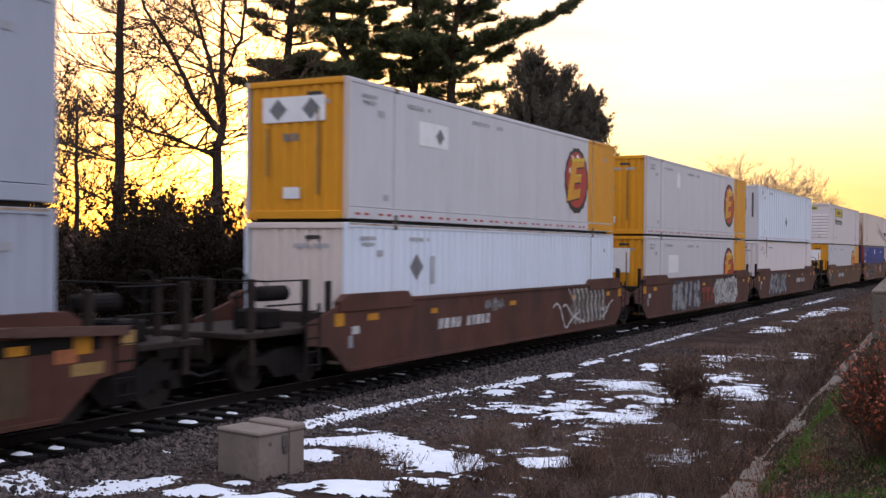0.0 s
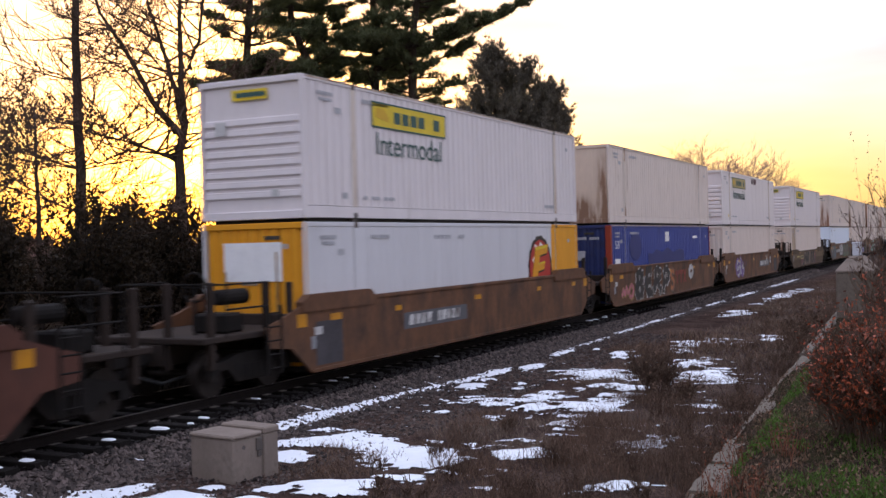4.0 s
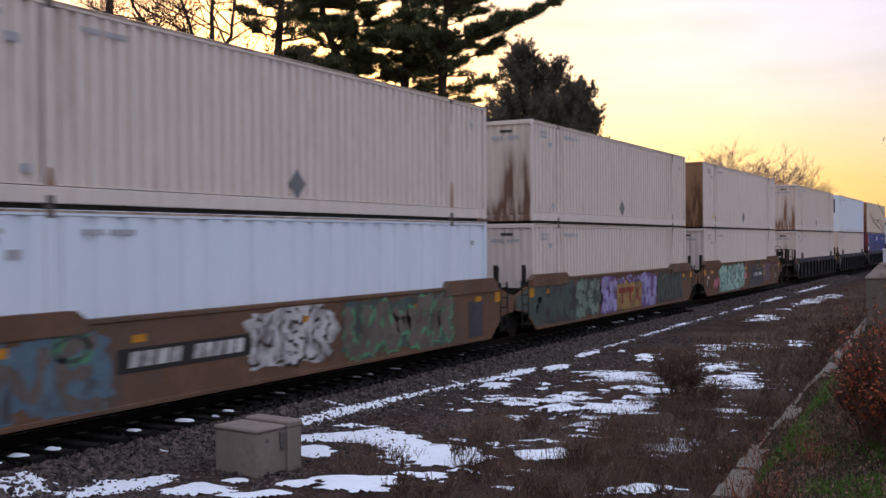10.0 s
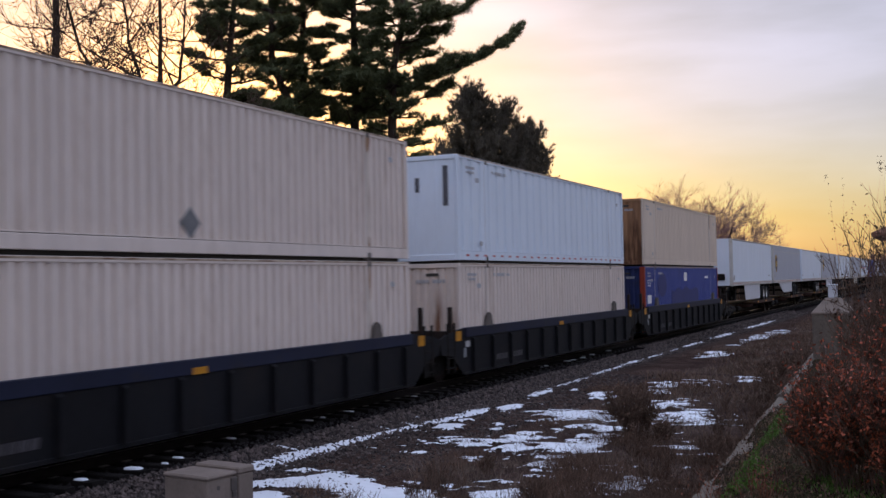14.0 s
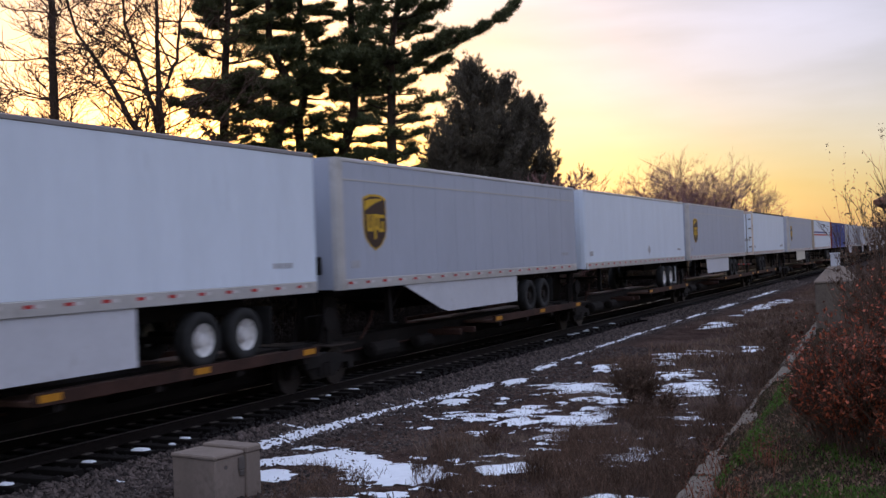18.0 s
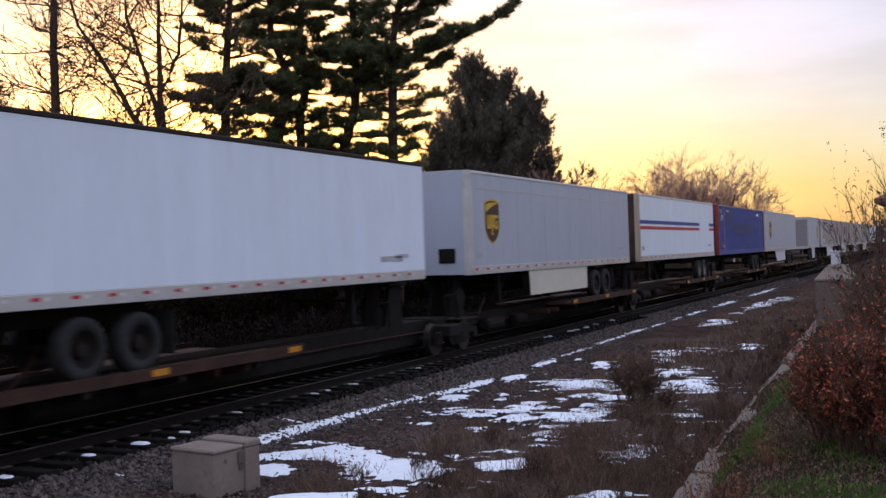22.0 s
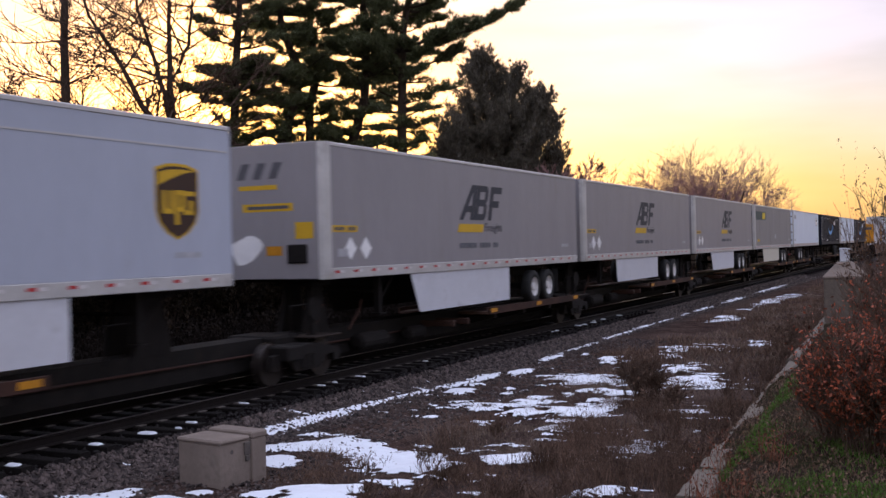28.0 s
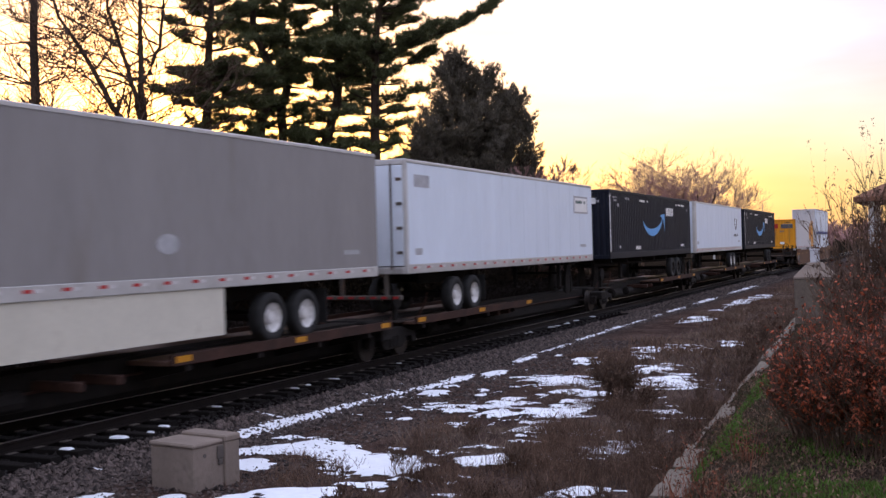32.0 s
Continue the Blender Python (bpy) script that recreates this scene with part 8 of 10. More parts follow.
bare_tree(p, 18.0, "bare tree with forked dark stems leaning apart", 23,
          [lean([(-0.05, 0), (-0.03, 3.3), (0.13, 6.4), (-0.08, 7.5), (-0.02, 9.5), (-0.06, 11.8), (-0.1, 18)]), lean([(0.0, 7.2), (0.29, 7.5), (0.96, 8.4), (1.51, 9.6), (2.6, 11.4), (3.4, 14.5)]),
           lean([(0.1, 6.2), (0.35, 6.4), (1.49, 6.9), (2.78, 7.25), (4.05, 7.5)]), lean([(0.1, 6.4), (0.5, 6.57), (1.91, 6.68), (3.08, 6.09)]),
           lean([(-0.05, 7.6), (0.24, 9.1), (0.99, 11.7), (1.4, 14.6)]), lean([(-0.03, 9.0), (-0.13, 9.3), (-0.67, 10.5), (-0.83, 11.8), (-1.0, 15)])],
          first=0.3, limbs=12, limb_len=0.2, radius=0.205, up=0.3, kids=4, depth=3, twig_r=0.26,
          thick=((0.24, 0.03), (0.15, 0.03), (0.08, 0.02), (0.06, 0.015), (0.11, 0.02), (0.10, 0.02)))
p = bearing(50.5, 36)
bare_tree(p, 9.0, "slender bare tree with a fine tangle of twigs", 31, [[(0, 0, 0), (0.1, 0, 4), (0.2, 0.2, 8.5)]], first=0.2, limbs=26, limb_len=0.42, radius=0.14, kids=5, depth=3, up=0.2)
p = bearing(47.6, 33)
bare_tree(p, 8.0, "slender bare tree with a fine tangle of twigs", 37, [[(0, 0, 0), (0.1, 0, 3.5), (-0.2, 0.2, 7.5)]], first=0.2, limbs=20, limb_len=0.42, radius=0.11, kids=5, depth=3, up=0.2)


def pine(yaw, reach, height, seed, stem, tiers, label="tall pine with open layers of dark needles"):
    """A white pine: level limbs in tiers of (height, reach to one side, to the other, fullness), each a flat fan of shoots with needle tufts."""
    rnd, rng = random.Random(seed), np.random.default_rng(seed)
    tree = thing("pine_tree", label, "tree", "pines behind the track")
    tree.location = bearing(yaw, reach)
    ys = radians(yaw)
    left, away = Vector((-math.cos(ys), -math.sin(ys), 0)), Vector((-math.sin(ys), math.cos(ys), 0))
    path = [left * a + Vector((0, 0, z)) for a, z in stem]
    fine = []
    for i in range(len(path) - 1):
        for k in range(4):
            fine.append(path[i].lerp(path[i + 1], k / 4))
    fine.append(path[-1])
    part("trunk", Shape().tube(fine, [0.25 * (1.1 - 0.95 * q.z / height) + 0.02 for q in fine], 8), "bark", tree, smooth=True)

    def stem_at(z):
        for i in range(len(fine) - 1):
            if fine[i].z <= z <= fine[i + 1].z:
                return fine[i].lerp(fine[i + 1], (z - fine[i].z) / max(1e-6, fine[i + 1].z - fine[i].z))
        return fine[-1]
    wood, cs, ws = Shape(), [], []

    def tuft(p, way, n):
        for j in range(n):
            cs.append((p + Vector((rnd.gauss(0, 0.07), rnd.gauss(0, 0.07), rnd.gauss(0.02, 0.04))))[:])
            ws.append((way * 0.7 + Vector((0, 0, 0.5)))[:])

    def spray(p, way, length, full, r):
        # a side branch: a thin curved shoot with tufts on its outer part
        q = limb(wood, p, way, length, r, rnd, 0.25, 0.28, 3, 3)
        for k in range(max(2, int(length * 19 * full))):
            t = rnd.uniform(0.25, 1.0) * 3
            i = min(int(t), 2)
            tuft(q[i].lerp(q[i + 1], t - i), (q[i + 1] - q[i]).normalized(), 2)
        return q

    def bough(z, way, length, full, slope, rise):
        if length < 3:
            q = limb(wood, stem_at(z), way + Vector((0, 0, slope)), length, 0.03 + 0.012 * length, rnd, 0.16, rise, 7, 5)
        else:
            # a long bough runs level and turns up at its tip
            q = [stem_at(z) + way.normalized() * length * t + Vector((0, 0, length * (0.16 * t + 0.19 * t ** 5) + rnd.uniform(-0.05, 0.05))) for t in (k / 7 for k in range(8))]
            wood.tube(q, [0.075 - 0.008 * k for k in range(8)], 5)
        for k in range(int((4 + length * 6.6) * (0.4 + 0.6 * full))):
            t = (0.22 + 0.78 * rnd.random() ** 0.8) * 7
            i = min(int(t), 6)
            f, along = t / 7, (q[i + 1] - q[i]).normalized()
            across = along.cross(Vector((0, 0, 1))).normalized() * rnd.choice((-1, 1))
            p = q[i].lerp(q[i + 1], t - i)
            L = min(0.95 - (0.6 * f * f if length > 3 else 0.0), max(0.22, length * (0.55 - 0.34 * f) * rnd.uniform(0.6, 1.25)))
            s2 = spray(p, along + across * rnd.uniform(0.5, 1.3) + Vector((0, 0, rnd.uniform(-0.3, 0.5))), L, full, 0.016)
            if L > 0.45:
                spray(s2[1], along + across * rnd.uniform(-0.6, 0.4) + Vector((0, 0, 0.2)), L * 0.55, full, 0.01)
        for k in range(int(length * 9 * full)):
            t = rnd.uniform(3.2, 7.0)
            i = min(int(t), 6)
            tuft(q[i].lerp(q[i + 1], t - i), (q[i + 1] - q[i]).normalized(), 3)

    for z, a, b, full in tiers:
        for side, L in ((left, a), (-left, b)):
            bough(z + rnd.uniform(-0.12, 0.12), side + away * rnd.uniform(-0.35, 0.35), L * rnd.uniform(0.92, 1.08), full, rnd.uniform(-0.16, 0.08) if L < 3 else 0.0, 0.3 if L < 3 else 0.5)
            if L > 0.8:
                bough(z + rnd.uniform(-0.3, 0.3), side * rnd.uniform(0.5, 0.9) + away * rnd.choice((-1, 1)) * rnd.uniform(0.5, 0.9), L * rnd.uniform(0.5, 0.85), full, rnd.uniform(-0.1, 0.12), 0.3)
        for d in (-1, 1, rnd.choice((-1, 1))):
            bough(z + rnd.uniform(-0.35, 0.35), away * d + left * rnd.uniform(-0.8, 0.8), rnd.uniform(0.8, 1.9), full * 0.85, rnd.uniform(-0.1, 0.1), 0.3)
        # dead snags between the tiers
        for k in range(3):
            t = rnd.uniform(0, 6.28)
            twiggy(wood, stem_at(z - rnd.uniform(0.1, 0.6)), Vector((math.cos(t), math.sin(t), rnd.uniform(-0.2, 0.2))), rnd.uniform(0.5, 1.3), 0.016, rnd, 1, 3, 0.6, 0.1, 0.4)
    z = max(t[0] for t in tiers) + 0.7
    while z < height - 0.4:
        f = (height - z) / 4.5
        a0 = rnd.uniform(0, 6.28)
        for k in range(5):
            t = a0 + 1.257 * k + rnd.uniform(-0.4, 0.4)
            bough(z + rnd.uniform(-0.2, 0.2), Vector((math.cos(t), math.sin(t), 0)), max(0.4, 1.9 * min(1, f)) * rnd.uniform(0.6, 1.15), 0.9, 0.05, 0.3)
        z += rnd.uniform(0.6, 0.95)
    part("crown_wood", wood, "bark", tree)
    v, fc = blades(np.array(cs), np.array(ws), 8, 0.19, 0.026, rng, 0.85)
    part("foliage", array_mesh("foliage", v, fc, MAT["needle"]), "needle", tree)
    return tree


pine(36.72, 41, 17, 3, [(0.0, 0), (0.2, 4.7), (0.36, 6.8), (0.23, 8.2), (0.15, 10), (0.02, 11.7), (-0.19, 14.1), (-0.2, 17)],
     [(13.1, 1.1, 1.4, 1), (12.4, 1.3, 1.5, 1), (11.8, 1.5, 1.2, 0.7), (11.0, 1.6, 2.1, 0.45), (10.1, 1.0, 1.5, 0.9), (9.7, 1.4, 1.9, 0.9), (9.85, 0.9, 2.2, 1), (9.15, 2.0, 1.6, 0.9), (8.8, 1.2, 2.3, 1), (8.1, 0.8, 1.3, 0.4), (7.5, 0.3, 1.8, 0.9), (6.8, 0.2, 1.2, 0.4)],
     "pine with sparse lower pads of needles beside bare trees")
pine(33.7, 43, 18, 5, [(0.75, 0), (0.85, 4.0), (0.95, 5.4), (0.55, 6.95), (0.35, 8.4), (0.0, 9.6), (-0.08, 10.5), (0.2, 11.1), (0.6, 12.2), (0.6, 18)],
     [(13.5, 1.1, 1.0, 1), (12.7, 1.2, 1.1, 1), (11.9, 1.4, 1.2, 0.9), (11.1, 0.9, 0.9, 0.7), (10.3, 1.3, 1.0, 0.8), (9.9, 1.9, 1.2, 0.9), (9.0, 1.5, 0.9, 0.6), (8.3, 1.4, 0.9, 0.6), (7.6, 1.0, 1.0, 0.6), (6.9, 1.0, 0.8, 0.4)],
     "pine with a curved trunk and dense dark pads")
pine(32.6, 44, 18, 7, [(1.5, 0), (1.45, 4.4), (1.2, 4.9), (0.62, 5.7), (0.38, 7.0), (0.36, 8.2), (0.42, 9.0), (0.14, 10.0), (0.03, 11), (0.3, 12.2), (0.15, 14), (0.1, 18)],
     [(13.7, 1.2, 1.2, 1), (13.0, 1.2, 1.3, 1), (12.2, 1.2, 1.6, 1), (11.5, 0.9, 1.7, 0.9), (10.6, 0.8, 1.1, 0.6), (10.0, 1.3, 1.6, 0.8), (9.1, 0.8, 1.6, 0.7), (8.4, 0.6, 1.6, 0.6), (7.7, 0.6, 1.1, 0.6)],
     "pine with a leaning trunk and dense dark pads")
pine(30.0, 43, 19, 9, [(0.9, 0), (0.75, 6), (0.6, 7.6), (0.11, 9.2), (0.02, 10.3), (0.07, 12.6), (0.05, 19)],
     [(13.9, 1.3, 1.3, 1), (13.2, 1.6, 1.5, 1), (12.4, 0.8, 0.7, 0.5), (11.5, 1.6, 1.3, 1), (11.0, 1.8, 1.6, 1), (10.4, 1.7, 1.5, 1), (9.9, 1.2, 1.8, 0.8), (9.3, 1.0, 1.1, 0.4), (8.7, 1.2, 1.2, 0.5), (8.1, 1.5, 1.4, 0.6), (7.5, 1.6, 1.1, 0.8), (6.9, 1.6, 1.2, 0.9), (6.2, 1.2, 1.2, 0.9)])
pine(28.05, 42, 18, 13, [(0.1, 0), (0.08, 7.9), (0.0, 10.1), (0.0, 11.3), (-0.2, 12.6), (-0.46, 13.5), (-0.5, 18)],
     [(13.5, 1.6, 3.5, 1), (12.7, 1.3, 2.1, 1), (12.0, 1.3, 1.6, 0.7), (11.1, 1.6, 5.4, 1.2), (10.9, 1.7, 2.0, 1), (10.3, 1.5, 2.4, 0.9), (9.8, 0.9, 1.2, 0.4), (9.2, 1.2, 2.2, 0.6), (8.6, 1.2, 1.7, 0.4), (8.0, 1.3, 1.5, 0.6), (7.3, 1.4, 1.0, 0.8), (6.6, 1.2, 1.1, 0.9)],
     "pine with a long level branch reaching over open sky")


def spruce(yaw, reach, height, width, seed, label, lowest=1.2, plumes=460):
    """A broad conifer of many upswept plumes, with sky between the outer ones."""
    rnd, rng = random.Random(seed), np.random.default_rng(seed)
    tree = thing("spruce_tree", label, "tree", "spruces behind the track")
    tree.location = bearing(yaw, reach)
    part("trunk", Shape().tube([(0, 0, 0), (0, 0, height * 0.6), (0, 0, height * 0.97)], [0.22, 0.13, 0.02], 8), "bark", tree)
    wood, cs, ws = Shape(), [], []
    for k in range(plumes):
        f = rnd.random() ** 1.35
        z = lowest + (height - 0.5 - lowest) * f
        r = width * 0.5 * min(1.0, 1.12 * (1 - f) ** 0.75) * rnd.uniform(0.55, 1.12)
        a = rnd.uniform(0, 6.28)
        foot = Vector((0, 0, max(0.5, z - 0.55 * r)))
        way = Vector((math.cos(a) * r, math.sin(a) * r, z - foot.z))
        q = limb(wood, foot, way, max(0.3, way.length), 0.045, rnd, 0.12, 0.25, 4, 3)
        tip = q[-1]
        up = Vector((math.cos(a) * 0.45, math.sin(a) * 0.45, 1.0)).normalized()
        for m in range(rnd.randrange(3, 6)):
            base = tip - way.normalized() * rnd.uniform(0, 0.5) * r + Vector((rnd.gauss(0, 0.3), rnd.gauss(0, 0.3), rnd.gauss(0, 0.15)))
            L = rnd.uniform(0.6, 1.35)
            for j in range(20):
                h = rnd.random()
                g = base + up * L * h
                w = 0.16 * (1.2 - h) * (0.4 + 1.2 * min(h * 2.5, 1.0)) / 1.4
                cs.append((g + Vector((rnd.gauss(0, w), rnd.gauss(0, w), 0)))[:])
                ws.append((up + Vector((rnd.gauss(0, 0.4), rnd.gauss(0, 0.4), 0)))[:])
    part("crown_wood", wood, "bark", tree)
    v, fc = blades(np.array(cs), np.array(ws), 10, 0.27, 0.028, rng, 0.38)
    part("foliage", array_mesh("foliage", v, fc, MAT["spruceneedle"]), "spruceneedle", tree)


spruce(23.6, 60, 13.7, 8.2, 17, "broad dark spruce with a ragged pointed top")
spruce(22.2, 61, 13.0, 5.2, 18, "dark spruce grown into a broader one", plumes=190)
spruce(20.9, 62, 12.0, 6.8, 19, "smaller dark spruce beside a taller one", plumes=330)
spruce(25.6, 58, 9.6, 4.6, 21, "low dark spruce under the pines", plumes=190)

# bare trees further along, low sunlight put into their reddish twig colour
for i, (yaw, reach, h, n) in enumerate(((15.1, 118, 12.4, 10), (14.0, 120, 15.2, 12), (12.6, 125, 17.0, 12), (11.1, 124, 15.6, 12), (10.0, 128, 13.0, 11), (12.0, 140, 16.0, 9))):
    bare_tree(bearing(yaw, reach), h, "spreading bare tree with reddish twigs tinted for low sun", 50 + i,
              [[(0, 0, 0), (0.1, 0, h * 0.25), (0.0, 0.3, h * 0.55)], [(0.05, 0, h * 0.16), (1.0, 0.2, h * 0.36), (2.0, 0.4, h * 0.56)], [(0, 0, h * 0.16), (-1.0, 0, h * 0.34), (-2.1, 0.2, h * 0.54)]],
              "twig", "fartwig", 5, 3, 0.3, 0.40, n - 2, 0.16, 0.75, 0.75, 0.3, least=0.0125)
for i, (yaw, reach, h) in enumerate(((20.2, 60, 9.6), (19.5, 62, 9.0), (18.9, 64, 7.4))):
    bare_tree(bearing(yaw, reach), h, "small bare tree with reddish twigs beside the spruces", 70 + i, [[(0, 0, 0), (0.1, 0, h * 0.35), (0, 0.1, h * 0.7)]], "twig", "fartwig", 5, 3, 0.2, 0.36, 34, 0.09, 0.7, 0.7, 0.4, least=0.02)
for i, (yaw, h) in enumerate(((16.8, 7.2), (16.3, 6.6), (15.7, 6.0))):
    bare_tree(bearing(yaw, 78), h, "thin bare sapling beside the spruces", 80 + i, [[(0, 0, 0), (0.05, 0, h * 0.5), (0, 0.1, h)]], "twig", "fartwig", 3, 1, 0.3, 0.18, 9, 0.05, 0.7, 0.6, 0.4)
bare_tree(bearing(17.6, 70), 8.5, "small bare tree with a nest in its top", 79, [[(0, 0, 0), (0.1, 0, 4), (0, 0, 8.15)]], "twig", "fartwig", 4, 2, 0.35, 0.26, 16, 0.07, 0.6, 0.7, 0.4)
nest = thing("bird_nest", "dark leaf nest in a small bare tree", "nest")
nest.location = bearing(17.6, 70) + Vector((0, 0, 8.15))
rngn = np.random.default_rng(4)
v, fc = blades(rngn.normal(size=(90, 3)) * 0.16, rngn.normal(size=(90, 3)), 4, 0.3, 0.03, rngn, 1.0)
part("twigs", array_mesh("twigs", v, fc, MAT["twig"]), "twig", nest)


def shrub(at, r, h, seed, label, leafmat="hedge", n=1500, size=0.10, stems=9, name="shrub", category="shrub", group="shrubs behind the track", low=0.0, twigmat="twig", depth=2, first=0.5, stem_r=None):
    """Stems that fork into twigs, with leaves along the twigs."""
    rnd, rng = random.Random(seed), np.random.default_rng(seed)
    sh = thing(name, label, category, group)
    sh.location = at
    tw = Shape()
    for k in range(stems):
        a, t = rnd.uniform(0, 6.28), rnd.uniform(0.1, 1.0) * r / h * 1.3
        twiggy(tw, Vector((rnd.uniform(-0.3, 0.3) * r, rnd.uniform(-0.3, 0.3) * r, 0)), Vector((math.cos(a) * t, math.sin(a) * t, 1)), h * rnd.uniform(0.36, 0.68) * first * 2, stem_r or 0.008 + 0.005 * h, rnd, depth, 4, 0.55, 0.3, 0.25)
    part("stem_crown", tw, twigmat, sh)
    c = np.array(tw.v)
    c = c[c[:, 2] > h * 0.06 + low]
    c = c[rng.integers(0, len(c), n)] + rng.normal(0, size * 0.55, (n, 3))
    v, fc = leaves(c, size, rng)
    part("foliage", array_mesh("foliage", v, fc, MAT[leafmat]), leafmat, sh)
    return sh


rnd = random.Random(77)
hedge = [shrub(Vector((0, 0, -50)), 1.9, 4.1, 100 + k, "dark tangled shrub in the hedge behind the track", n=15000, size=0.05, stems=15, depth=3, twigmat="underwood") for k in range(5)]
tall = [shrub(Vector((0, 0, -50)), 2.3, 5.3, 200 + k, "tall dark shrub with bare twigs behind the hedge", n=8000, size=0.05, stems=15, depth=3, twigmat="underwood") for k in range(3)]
y, k = 4.0, 0
while y < 74:
    x = -19.5 - rnd.uniform(0, 3.0)
    g = rnd.uniform(1.0, 1.36) if y < 46 else rnd.uniform(0.72, 0.95)
    copy_thing(hedge[k % 5], Matrix.Translation((x, y, float(ground_z(x, y)) - 0.05)) @ Matrix.Rotation(rnd.uniform(0, 6.28), 4, "Z") @ Matrix.Scale(g, 4))
    y += rnd.uniform(1.3, 2.0)
    k += 1
y = 6.0
while y < 50:
    x = -24.5 - rnd.uniform(0, 4.0)
    copy_thing(tall[k % 3], Matrix.Translation((x, y, float(ground_z(x, y)) - 0.05)) @ Matrix.Rotation(rnd.uniform(0, 6.28), 4, "Z") @ Matrix.Scale(rnd.uniform(0.85, 1.15), 4))
    y += rnd.uniform(2.2, 3.2)
    k += 1
for ob in hedge + tall:
    for ch in list(ob.children):
        bpy.data.objects.remove(ch)
    bpy.data.objects.remove(ob)

# brush of thin saplings among the pines, in front of the low sun
for i, (yaw, reach, h) in enumerate(((36.2, 47, 7.0), (35.4, 46, 8.0), (34.6, 48, 7.6), (33.6, 47, 8.4), (32.4, 47, 7.8), (31.6, 48, 7.0), (30.7, 47, 7.4))):
    bare_tree(bearing(yaw, reach), h, "thin bare sapling in the brush under the pines", 600 + i, [[(0, 0, 0), (0.1, 0, h * 0.5), (0, 0.1, h)]], "twig", "twig", 5, 2, 0.35, 0.27, 22, 0.06, 0.4, 0.8, 0.4, least=0.009)

# distant woodland on the horizon
rng = np.random.default_rng(9)
cs = []
for i in range(2600):
    a = radians(rng.uniform(-40, 75))
    d = rng.uniform(330, 520)
    cs.append((-math.sin(a) * d, math.cos(a) * d, abs(rng.normal()) * 2.2 + 0.3 + 2.0 * (math.sin(a * 31) ** 2)))
v, fc = blades(np.array(cs), np.tile((0, 0, 1.0), (len(cs), 1)), 14, 4.0, 0.9, rng, 0.7)
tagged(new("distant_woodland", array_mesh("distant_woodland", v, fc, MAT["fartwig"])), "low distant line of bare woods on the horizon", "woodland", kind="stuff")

# ---- the verge ----
TIES = [y for y in np.arange(2.0, 62.0, 0.53)]
rnd = random.Random(5)


def tie_shape(near, rough):
    r = random.Random(rough)
    j = lambda: r.uniform(-0.012, 0.012)
    return Shape().prism([(-0.115 + j(), -0.35), (0.115 + j(), -0.35), (0.115 + j(), -0.175), (0.1 + j(), -0.165), (-0.1 + j(), -0.165), (-0.115 + j(), -0.175)], TRACK - 1.3, TRACK + near, "x")


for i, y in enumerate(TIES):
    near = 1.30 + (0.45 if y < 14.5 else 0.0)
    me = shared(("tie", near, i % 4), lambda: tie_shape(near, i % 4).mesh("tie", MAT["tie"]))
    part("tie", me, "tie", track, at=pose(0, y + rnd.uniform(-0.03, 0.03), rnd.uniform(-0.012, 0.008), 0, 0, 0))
s = Shape()
for y in np.arange(62.0, 240.0, 0.55):
    s.box(TRACK - 1.3, TRACK + 1.3, y - 0.11, y + 0.11, -0.35, -0.165)
tagged(part("far_ties", s, "tie", track), kind="stuff")
for i, y in enumerate(TIES[:60]):
    for sx in (-0.7535, 0.7535):
        part("tie_plate", shared(("tplate",), lambda: Shape().box(-0.17, 0.17, -0.09, 0.09, -0.166, -0.155).mesh("tie_plate", MAT["cast"])), "cast", track, at=pose(TRACK + sx, y, 0))


def stones(n, xs, ys, size, rng, lift=0.0):
    x = rng.uniform(*xs, n)
    y = ys[0] + (ys[1] - ys[0]) * rng.uniform(0, 1, n) ** 1.35
    z = ground_z(x, y) + lift + rng.uniform(-0.25, 0.45, n) * size
    base = np.array([[1, 0, 0], [-1, 0, 0], [0, 1, 0], [0, -1, 0], [0, 0, 0.75], [0, 0, -0.75]], float)
    tri = np.array([[0, 2, 4], [2, 1, 4], [1, 3, 4], [3, 0, 4], [2, 0, 5], [1, 2, 5], [3, 1, 5], [0, 3, 5]])
    s = size * rng.uniform(0.5, 1.25, (n, 1, 1))
    v = base[None] * s * rng.uniform(0.6, 1.25, (n, 6, 3)) + rng.normal(size=(n, 6, 3)) * s * 0.18
    a = rng.uniform(0, 6.28, n)
    ca, sa = np.cos(a), np.sin(a)
    v = np.stack([v[..., 0] * ca[:, None] - v[..., 1] * sa[:, None], v[..., 0] * sa[:, None] + v[..., 1] * ca[:, None], v[..., 2]], -1)
    v += np.stack([x, y, z], -1)[:, None]
    f = tri[None] + 6 * np.arange(n)[:, None, None]
    return v.reshape(-1, 3), f.reshape(-1, 3)


rng = np.random.default_rng(3)
sets = [stones(21000, (-11.5, -10.35), (6, 46), 0.052, rng), stones(8000, (-10.5, -8.4), (8, 34), 0.036, rng), stones(5000, (-8.6, -3.2), (9, 30), 0.022, rng), stones(7000, (-12.0, -10.3), (44, 90), 0.06, rng)]
vs, fs, o = [], [], 0
for v, f in sets:
    vs.append(v)
    fs.append(f + o)
    o += len(v)
tagged(new("ballast", array_mesh("ballast", np.concatenate(vs), np.concatenate(fs), MAT["stone"])), "grey-brown crushed stone ballast along the track", "ballast", kind="stuff")

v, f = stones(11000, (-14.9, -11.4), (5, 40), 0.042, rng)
tagged(new("track_ballast", array_mesh("track_ballast", v, f, MAT["shaded_oilstone"])), "oily ballast between the ties, darkened for shade under the train", "ballast", kind="stuff")

